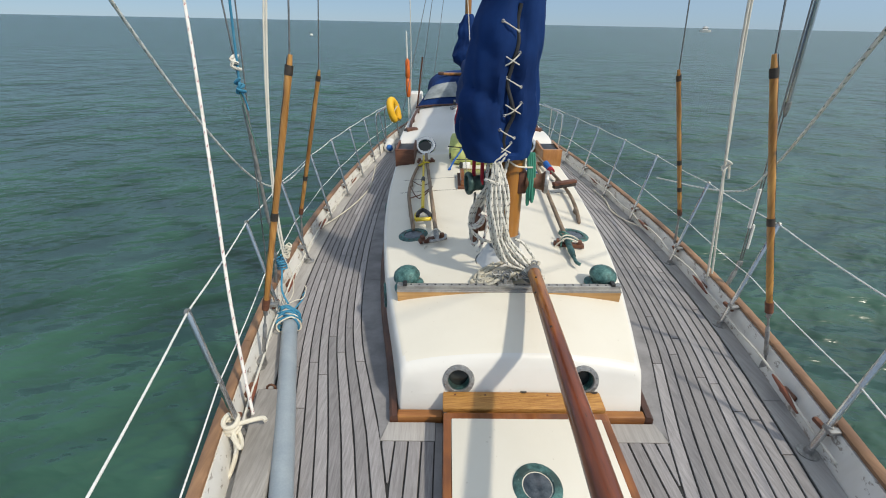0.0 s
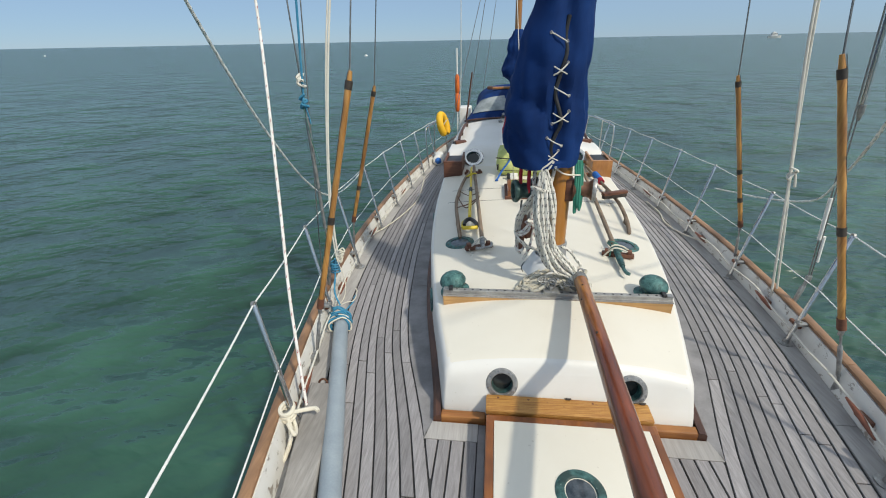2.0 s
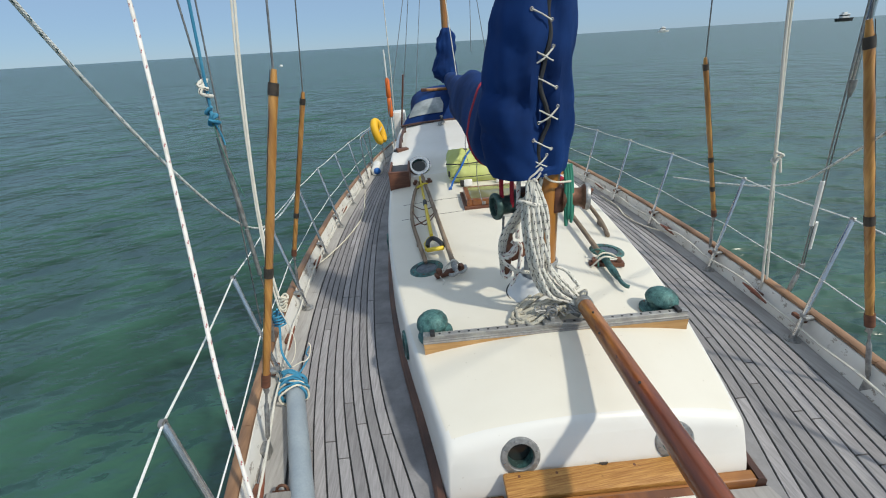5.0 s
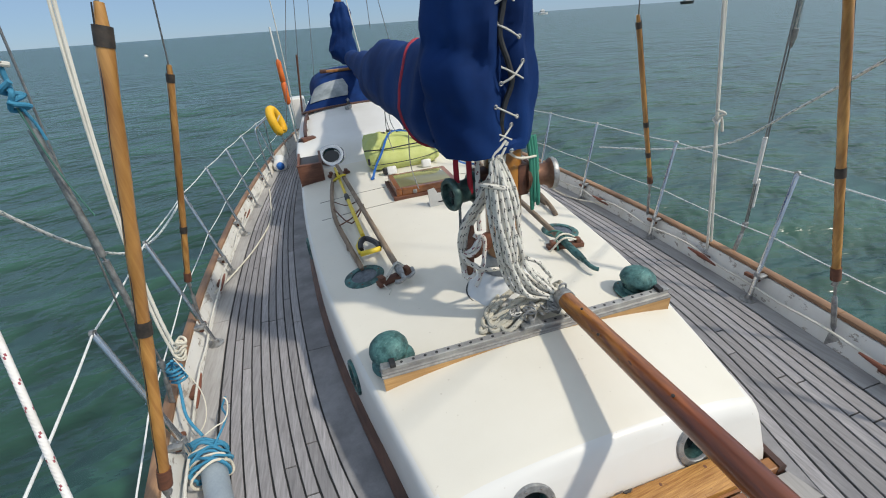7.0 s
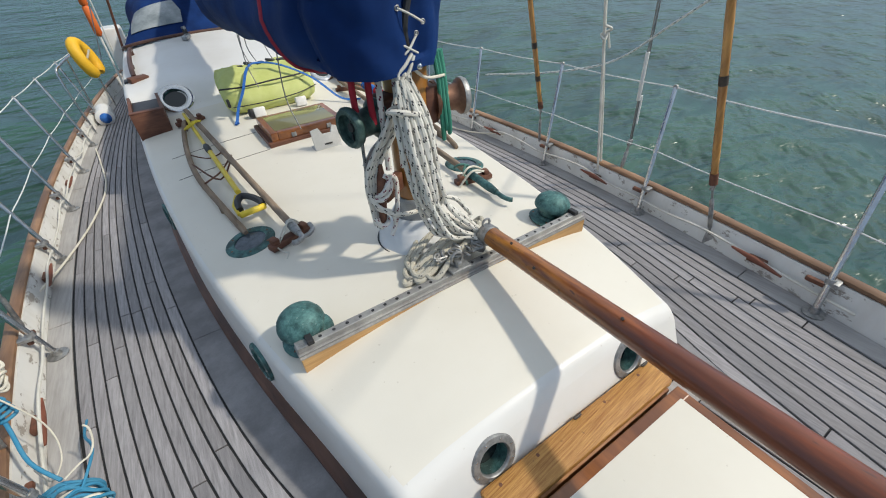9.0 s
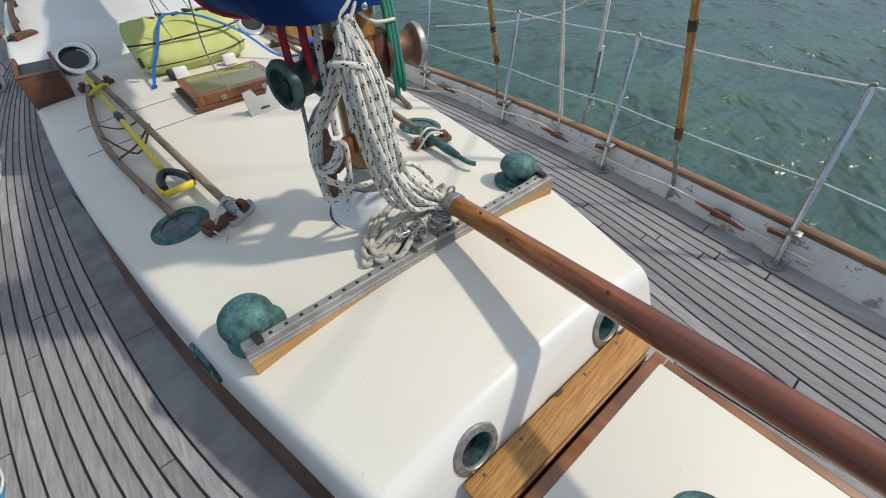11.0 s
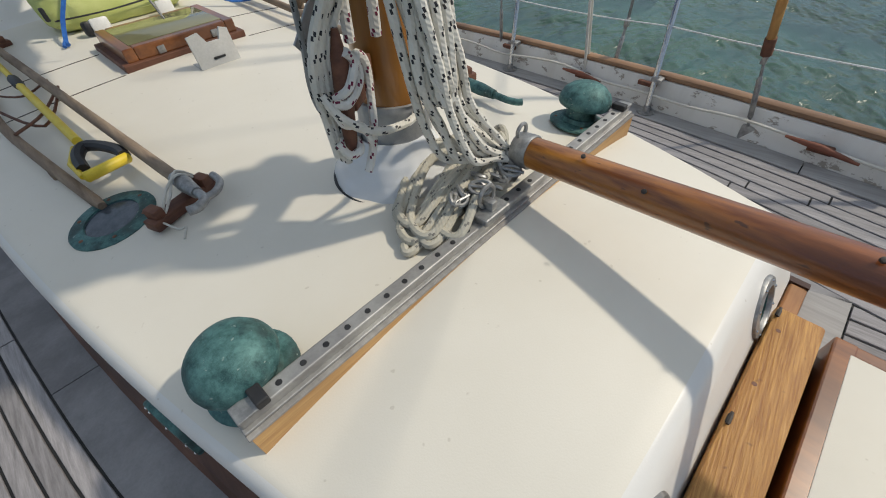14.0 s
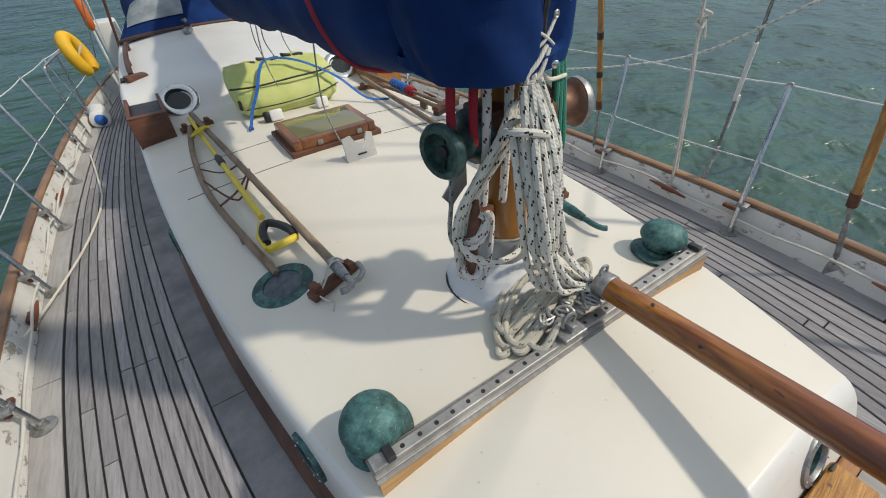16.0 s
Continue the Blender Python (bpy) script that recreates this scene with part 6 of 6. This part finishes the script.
for s in (-1, 1):
    for y in STANCHIONS:
        stanchion(y, s)
    for f, r in ((1.0, 0.0037), (0.52, 0.0032)):
        pts = []
        for y in [-2.3] + STANCHIONS + [6.9]:
            top = stanchion_top(y, s)
            foot = Vector((s * (beam(y - 0.085) - 0.115), y - 0.085, sheer(y - 0.085)))
            pts.append(foot + (top - foot) * f)
        fine = []
        for a, b in zip(pts, pts[1:]):
            for k in range(4):
                u = k / 4
                fine.append(a + (b - a) * u - Vector((0, 0, 0.010 * 4 * u * (1 - u))))
        fine.append(pts[-1])
        wire("guard_wire", fine, r, WIRE_WHITE, "white coated guard wire along the boat's side", "guard wire")


# ---- gear along the bulwarks ----
def bulwark_cleat(y, s):
    b, z = beam(y) - 0.075, sheer(y) + 0.07
    t = thing("wood_cleat", (s * b, y, z), "red brown wooden cleat on the bulwark's inside", "cleat", "bulwark cleats")
    dy = 0.12
    slope = (beam(y + dy) - beam(y - dy)) / (2 * dy)
    part("bar", tube([(s * (b - 0.022 + slope * k), y + k, z + 0.012 - abs(k) * 0.05) for k in spaced(-dy, dy, 8)], 0.014, 10, taper=[0.005, 0.008, 0.010, 0.012, 0.013, 0.012, 0.010, 0.008, 0.005]), CLEAT_WOOD, t)
    part("pad", box(s * (b - 0.002), y, z, 0.03, 0.08, 0.03, 0.006), CHOCK, t)


for s in (-1, 1):
    for y in (0.09, 1.17, 2.35, 3.9):
        bulwark_cleat(y, s)


def deck_pole():
    t = thing("grey_pole", (-1.2, 0.2, -0.03), "long grey plastic pole lashed down on the side deck", "pole")
    pts = []
    for k in range(13):
        y = 0.76 - 2.2 * k / 12
        pts.append((-1.365 + (0.76 - y) * 0.325, y, sheer(y) + 0.054))
    part("pipe", tube(pts, 0.046, 24), PVC, t)
    part("end_ring", tube([pts[0], (pts[0][0] - 0.006, pts[0][1] + 0.02, pts[0][2])], 0.043, 24), GALV, t)
    t = thing("blue_lashing", (-1.38, 0.7, -0.05), "light blue rope lashing round the grey pole and rail", "rope")
    rnd = random.Random(8)
    for k in range(15):
        y = 0.66 + 0.009 * k + rnd.uniform(-0.008, 0.008)
        slant = rnd.uniform(-0.035, 0.035)
        cx, cz = -1.365 + (0.76 - y) * 0.325, sheer(y) + 0.054
        pts = []
        for a in spaced(0, 2 * math.pi, 10)[:-1]:
            w = 0.051 + rnd.uniform(0, 0.016)
            pts.append((cx + w * math.cos(a) - (0.03 * rnd.random() if math.cos(a) < -0.5 else 0), y + slant * math.cos(a) + rnd.uniform(-0.008, 0.008), max(cz + w * math.sin(a), sheer(y) + 0.007)))
        part("turn", tube(smooth_path(pts, 4, True), 0.0052, 7, closed=True), ROPE_BLUE if k % 5 else ROPE_CREAM, t)
    bm = rope([(-1.33, 0.74, 0.02), (-1.30, 0.86, 0.03), (-1.36, 1.0, -0.04), (-1.38, 1.12, -0.09)], 0.0045)
    part("tail", bm, ROPE_BLUE, t)
    bm = rope([(-1.38, 0.80, 0.03), (-1.44, 0.88, 0.08), (-1.46, 0.98, 0.16), (-1.48, 1.05, 0.22), (-1.46, 1.02, 0.27)], 0.006)
    part("tail", bm, ROPE_BLUE, t)
    for k in range(4):
        bm = rope([(-1.50, 1.02, 0.16 + 0.02 * k), (-1.46, 0.99, 0.175 + 0.02 * k), (-1.44, 1.03, 0.165 + 0.02 * k), (-1.49, 1.06, 0.17 + 0.02 * k), (-1.50, 1.02, 0.18 + 0.02 * k)], 0.0058)
        part("turn", bm, ROPE_BLUE, t)
    bm = rope([(-1.36, 0.78, 0.05), (-1.32, 0.80, 0.06), (-1.30, 0.83, 0.045), (-1.29, 0.87, 0.05), (-1.285, 0.90, 0.085), (-1.295, 0.91, 0.10)], 0.0032)
    single("cord_end", bm, ROPE_CREAM, "thin white cord end sticking up from the lashing", "cord")
    bm = rope([(-1.45, 1.02, 0.28), (-1.39, 0.97, 0.12), (-1.385, 0.90, 0.03), (-1.42, 0.84, 0.0), (-1.45, 0.88, 0.04)], 0.0026)
    single("cord_end", bm, ROPE_CREAM, "thin white cord hanging from the rail to the lashing", "cord")
    t = thing("white_hitch", (-1.475, 1.12, 0.24), "white rope hitched several times round the halyard tails", "rope")
    for k in range(6):
        z = 0.205 + 0.014 * k
        cx, cy = -1.470 + 0.003 * k, 1.12 + 0.004 * k
        part("turn", tube(smooth_path([(cx + (0.018 + 0.004 * (k % 2)) * math.cos(a), cy + (0.018 + 0.004 * (k % 2)) * math.sin(a), z + 0.009 * math.sin(a * 2 + k)) for a in spaced(0, 2 * math.pi, 8)[:-1]], 4, True), 0.0055, 7, closed=True), ROPE_CREAM, t)


deck_pole()


def plank_box():
    t = thing("weathered_plank", (-1.2, -0.5, 0.0), "weathered grey wooden plank lying along the bulwark", "plank")
    bm = bmesh.new()
    rings = []
    for y in spaced(0.085, -1.5, 14):
        b = beam(y)
        z = sheer(y)
        rings.append([(-(b - 0.115), y, z + 0.003), (-(b - 0.245), y, z + 0.003), (-(b - 0.247), y, z + 0.072), (-(b - 0.24), y, z + 0.080), (-(b - 0.12), y, z + 0.080), (-(b - 0.113), y, z + 0.072)])
    grid_faces(bm, rings, True, caps=True)
    bmesh.ops.recalc_face_normals(bm, faces=bm.faces[:])
    part("board", bm, GREY_BOARD, t, smooth=False)
    part("eye_bolt", tube([(-1.225 + 0.022 * math.cos(a), 0.10 + 0.01 * math.sin(a), 0.02 + 0.018 * math.sin(a)) for a in spaced(0, 2 * math.pi, 12)[:-1]], 0.006, 7, closed=True), BRONZE, t)
    part("eye_plate", box(-1.225, 0.095, 0.006, 0.09, 0.03, 0.008, 0.002), BRONZE, t)
    # white cord tied round the stanchion
    bm = bmesh.new()
    for k in range(3):
        z = 0.10 + 0.02 * k
        tube(smooth_path([(-1.265 + 0.03 * math.cos(a), -0.185 + 0.03 * math.sin(a), z + 0.01 * math.sin(a)) for a in spaced(0, 2 * math.pi, 8)[:-1]], 4, True), 0.010, 7, bm, closed=True)
    rope([(-1.25, -0.20, 0.13), (-1.20, -0.17, 0.12), (-1.15, -0.15, 0.115), (-1.13, -0.16, 0.11)], 0.010, bm)
    rope([(-1.26, -0.20, 0.12), (-1.225, -0.26, 0.06), (-1.235, -0.32, -0.0), (-1.245, -0.36, -0.01)], 0.010, bm)
    rope([(-1.27, -0.16, 0.11), (-1.22, -0.22, 0.07), (-1.20, -0.27, 0.08), (-1.24, -0.24, 0.11)], 0.009, bm)
    single("tied_cord", bm, ROPE_CREAM, "cream rope knotted round the stanchion's foot", "rope")


plank_box()


def side_line():
    """Slack white line along each rail's foot."""
    for s in (-1, 1):
        pts = []
        rnd = random.Random(3 + s)
        for y in spaced(-0.3, 5.6, 26):
            pts.append((s * (beam(y) - 0.085 - rnd.uniform(0, 0.018)), y, sheer(y) + 0.085 + rnd.uniform(-0.015, 0.02)))
        single("jackline", rope(pts, 0.006, None, 3, 7), ROPE_WHITE, "white line led along the inside of the bulwark", "rope", "lines along the bulwarks")
    bm = rope([(-1.60, 2.15, sheer(2.15) + 0.10), (-1.56, 2.6, sheer(2.6) + 0.02), (-1.45, 3.1, sheer(3.1) + 0.012), (-1.38, 3.7, sheer(3.7) + 0.012), (-1.42, 4.3, sheer(4.3) + 0.012), (-1.48, 4.9, sheer(4.9) + 0.02)], 0.0065)
    single("deck_rope", bm, ROPE_CREAM, "cream rope lying loosely on the side deck", "rope")
    bm = rope([(1.60, 2.2, sheer(2.2) + 0.08), (1.53, 2.6, sheer(2.6) + 0.02), (1.50, 2.95, sheer(2.95) + 0.012), (1.56, 3.3, sheer(3.3) + 0.012), (1.55, 3.7, sheer(3.7) + 0.012)], 0.0065)
    single("deck_rope", bm, ROPE_CREAM, "cream rope lying loosely on the side deck", "rope")


side_line()


# ---- raised cabin and cockpit end ----
def upper_rail(s):
    t = thing("cabin_handrail", (s * 0.86, 5.0, 0.36), "brown wooden handrail on the raised cabin roof", "handrail", "cabin handrails")
    pts = [(s * 0.855, 4.30, 0.41), (s * 0.855, 4.45, 0.44), (s * 0.85, 4.8, 0.455), (s * 0.835, 5.25, 0.46), (s * 0.82, 5.5, 0.45)]
    part("rail", tube(smooth_path(pts, 5), 0.02, 12), TRIM_WOOD, t)
    for x, y, z in pts[::2]:
        part("foot", box(x, y, z - 0.035, 0.03, 0.10, 0.07, 0.006), TRIM_WOOD, t)
    part("chock", box(s * 0.83, 4.25, 0.395, 0.15, 0.10, 0.05, 0.008, (0, 0, -s * 18)), CHOCK, t)
    part("block", box(s * 0.915, 4.32, 0.36, 0.06, 0.12, 0.06, 0.012), BLACK, t, "black block beside the rail")


upper_rail(-1)
upper_rail(1)


def sprayhood():
    t = thing("sprayhood", (0, 6.5, 0.45), "blue canvas sprayhood with clear windows over the cockpit hatch", "sprayhood")
    n = 36

    def low(u):
        a = math.pi * u
        x = -0.90 * math.cos(a)
        return Vector((x, 6.10 - 0.42 * math.sin(a) ** 0.6, 0.375 + 0.11 * math.sin(a)))

    def high(u):
        a = math.pi * u
        x = -0.66 * math.copysign(abs(math.cos(a)) ** 0.75, math.cos(a))
        return Vector((x, 6.32 - 0.12 * math.sin(a), 0.46 + 0.40 * math.sin(a) ** 0.45))

    def back(u):
        a = math.pi * u
        return Vector((-0.74 * math.copysign(abs(math.cos(a)) ** 0.7, math.cos(a)), 7.0, 0.30 + 0.60 * math.sin(a) ** 0.4))

    bm = bmesh.new()
    rings = []
    for v in spaced(0, 1, 6):
        rings.append([low(u / n).lerp(high(u / n), v) + Vector((0, -0.02, 0.02)) * math.sin(math.pi * v) for u in range(n + 1)])
    for v in spaced(0, 1, 4)[1:]:
        rings.append([high(u / n).lerp(back(u / n), v) for u in range(n + 1)])
    grid_faces(bm, rings, False)
    bmesh.ops.recalc_face_normals(bm, faces=bm.faces[:])
    bmesh.ops.solidify(bm, geom=bm.faces[:], thickness=0.008)
    part("canopy", bm, CANVAS, t)
    for u0, u1 in ((0.13, 0.44), (0.56, 0.87)):
        bm = bmesh.new()
        rows = []
        for v in spaced(0.26, 0.80, 6):
            pinch = 1 - 0.10 * abs(v - 0.52) / 0.28
            mid, half = (u0 + u1) / 2, (u1 - u0) / 2 * pinch
            rows.append([low(u).lerp(high(u), v) + Vector((0, -0.035, 0.03)) * math.sin(math.pi * v) for u in spaced(mid - half, mid + half, 10)])
        grid_faces(bm, rows, False)
        bmesh.ops.recalc_face_normals(bm, faces=bm.faces[:])
        bmesh.ops.solidify(bm, geom=bm.faces[:], thickness=0.004)
        part("window", bm, HOOD_WINDOW, t, "clouded grey vinyl window")
    part("binding", rope([low(u / 12) + Vector((0, -0.012, 0.012)) for u in range(13)], 0.016), TRIM_WOOD, t, "brown wooden coaming under the hood's edge")
    t = thing("hatch_garage", (0, 6.42, 0.86), "varnished wooden beam above the sprayhood", "beam")
    part("beam", box(-0.05, 6.42, 0.888, 0.90, 0.10, 0.04, 0.01), ORANGE_WOOD, t)
    part("end_block", box(-0.47, 6.42, 0.895, 0.10, 0.11, 0.05, 0.012), TRIM_WOOD, t)
    # blocks on the roof before the hood
    t = thing("turning_block", (-0.26, 5.45, 0.45), "grey metal turning block on the cabin roof", "block")
    part("cheek", box(-0.26, 5.42, 0.495, 0.06, 0.18, 0.05, 0.012, (0, 0, -20)), GALV, t)
    part("sheave", lathe([(0.0, -0.014), (0.035, -0.014), (0.028, 0.0), (0.035, 0.014), (0.0, 0.014)], (-0.245, 5.50, 0.53), (1, 0.3, 0), 18), BLACK, t)
    part("strop", rope([(-0.25, 5.52, 0.53), (-0.23, 5.62, 0.56), (-0.25, 5.70, 0.55)], 0.014), GALV, t)


sprayhood()


def mizzen():
    t = thing("mizzen_mast", (0.03, 7.6, 0.0), "varnished wooden mizzen mast behind the cockpit", "mast")
    part("pole", tube([(0.03, 7.6, -0.3), (0.03, 7.6, 7.0)], 0.062, 20), MAST_WOOD, t)
    part("wire", tube([(0.03, 7.55, 6.0), (0.9, 7.2, 0.2)], 0.006, 6), WIRE_GREY, t)
    part("wire", tube([(0.03, 7.55, 6.0), (-0.95, 7.2, 0.2)], 0.006, 6), WIRE_GREY, t)
    part("wire", tube([(0.0, 7.55, 5.0), (-1.22, 6.6, 0.1)], 0.006, 6), WIRE_GREY, t)
    part("wire", tube([(0.0, 7.55, 5.0), (-0.62, 6.9, 0.75)], 0.005, 6), WIRE_GREY, t)
    t = thing("mizzen_cover", (0.03, 7.55, 0.95), "bunched dark blue canvas cover round the mizzen mast", "sail cover")
    bm = bmesh.new()
    rings = []
    for z, cx, rx, ry in ((0.92, -0.02, 0.14, 0.16), (1.0, -0.05, 0.22, 0.22), (1.12, -0.06, 0.25, 0.24), (1.25, -0.04, 0.22, 0.22), (1.36, -0.01, 0.18, 0.20), (1.5, 0.0, 0.20, 0.18), (1.66, 0.01, 0.17, 0.15), (1.78, 0.02, 0.10, 0.10), (1.82, 0.03, 0.065, 0.065)):
        rings.append([(0.03 + cx + rx * math.cos(a), 7.55 + ry * math.sin(a), z) for a in (2 * math.pi * k / 32 for k in range(32))])
    grid_faces(bm, rings, True, caps=True)
    bmesh.ops.recalc_face_normals(bm, faces=bm.faces[:])
    bmesh.ops.subdivide_edges(bm, edges=bm.edges[:], cuts=1, use_grid_fill=True)
    wrinkle(bm, 0.05, 7.0)
    part("cover", bm, CANVAS, t)
    # topping lift of the main boom
    wire("topping_lift", [(-0.02, 5.0, 1.1), (-0.12, 5.6, 2.6), (-0.2, 6.0, 5.0)], 0.006, ROPE_WHITE, "white topping lift rising from the boom", "rope")
    wire("mizzen_stay", [(0.55, 7.4, 6.0), (0.45, 7.2, 1.4)], 0.006, WIRE_GREY, "thin grey stay with a small fitting at its end", "wire")


mizzen()


def lifebuoy():
    t = thing("horseshoe_lifebuoy", (-1.3, 6.0, 0.1), "yellow horseshoe lifebuoy hung on the guard rail", "lifebuoy")
    c = Vector((-1.26, 5.85, 0.36))
    path = []
    for a in spaced(math.radians(-62), math.radians(242), 20):
        path.append(c + Vector((0.035 * math.cos(a) - 0.04 * math.sin(a), 0.105 * math.cos(a), 0.17 * math.sin(a))))
    part("horseshoe", tube(path, 0.06, 14, taper=[0.045 if k in (0, 20) else 0.06 for k in range(21)]), RING_YELLOW, t)
    part("strap", rope([c + Vector((-0.07, -0.07, -0.10)), c + Vector((0.0, -0.09, 0.0)), c + Vector((0.07, -0.07, 0.10))], 0.01), ROPE_CREAM, t, "pale cord strap")
    t = thing("danbuoy", (-1.12, 7.0, -0.2), "danbuoy with orange float and white upper staff", "danbuoy")
    part("staff", tube([(-1.12, 7.0, -0.25), (-1.105, 7.0, 1.55)], 0.014, 10), PLASTIC, t)
    part("float", tube([(-1.112, 7.0, 0.42), (-1.112, 7.0, 0.46), (-1.108, 7.0, 0.74), (-1.108, 7.0, 0.76), (-1.108, 7.0, 0.78), (-1.106, 7.0, 1.06), (-1.106, 7.0, 1.10)], 0.05, 14, taper=[0.02, 0.045, 0.045, 0.03, 0.045, 0.04, 0.016]), ORANGE, t)
    t = thing("red_staff", (-0.92, 6.7, 0.0), "thin brown wooden staff standing by the cockpit", "staff")
    part("staff", tube([(-0.95, 6.7, 0.1), (-0.80, 6.6, 1.15)], 0.014, 10), CHOCK, t)
    wire("flag_halyard", [(-1.03, 6.5, 0.3), (-0.99, 6.5, 1.2), (-0.96, 6.5, 3.2)], 0.007, ROPE_WHITE, "thin white flag halyard", "rope")
    t = thing("white_fender", (-1.42, 6.1, -0.35), "white and blue fender lying on the side deck", "fender")
    part("body", tube([(-1.38, 5.85, -0.27), (-1.385, 5.88, -0.27), (-1.40, 6.2, -0.275), (-1.405, 6.24, -0.275)], 0.09, 18, taper=[0.04, 0.095, 0.095, 0.04]), PLASTIC, t)
    part("end", tube([(-1.377, 5.80, -0.27), (-1.38, 5.86, -0.27)], 0.05, 14, taper=[0.02, 0.06]), STRAP, t, "blue end")
    t = thing("white_locker", (-0.98, 7.25, 0.0), "white locker end beside the sprayhood", "locker")
    part("body", box(-0.98, 7.35, 0.22, 0.24, 0.40, 0.5, 0.03), PLASTIC, t)
    # rails round the cockpit
    for s in (-1, 1):
        p = thing("cockpit_rail", (s * 1.45, 6.4, -0.3), "bent steel tube rail beside the cockpit", "rail", "cockpit rails")
        part("tube", tube(smooth_path([(s * 1.50, 5.55, sheer(5.55)), (s * 1.54, 5.6, 0.25), (s * 1.50, 5.75, 0.36), (s * 1.36, 6.6, 0.35), (s * 1.34, 6.7, 0.25), (s * 1.30, 6.72, sheer(6.7))], 6), 0.0125, 10), STEEL, p)
        part("brace", tube([(s * 1.46, 6.05, sheer(6.05)), (s * 1.455, 6.05, 0.355)], 0.011, 10), STEEL, p)


lifebuoy()


def cockpit_end():
    """Plain afterdeck that closes the boat behind the hood."""
    bm = bmesh.new()
    rings = []
    for y in spaced(7.21, 9.5, 8):
        rings.append([(-house(7.2), y, sheer(y) - 0.02), (-house(7.2), y, 0.10), (house(7.2), y, 0.10), (house(7.2), y, sheer(y) - 0.02)])
    grid_faces(bm, rings, True, caps=True)
    bmesh.ops.recalc_face_normals(bm, faces=bm.faces[:])
    single("cockpit_coaming", bm, WHITE, "plain white cockpit coaming behind the sprayhood", "coaming", kind="structure", smooth=False)


cockpit_end()
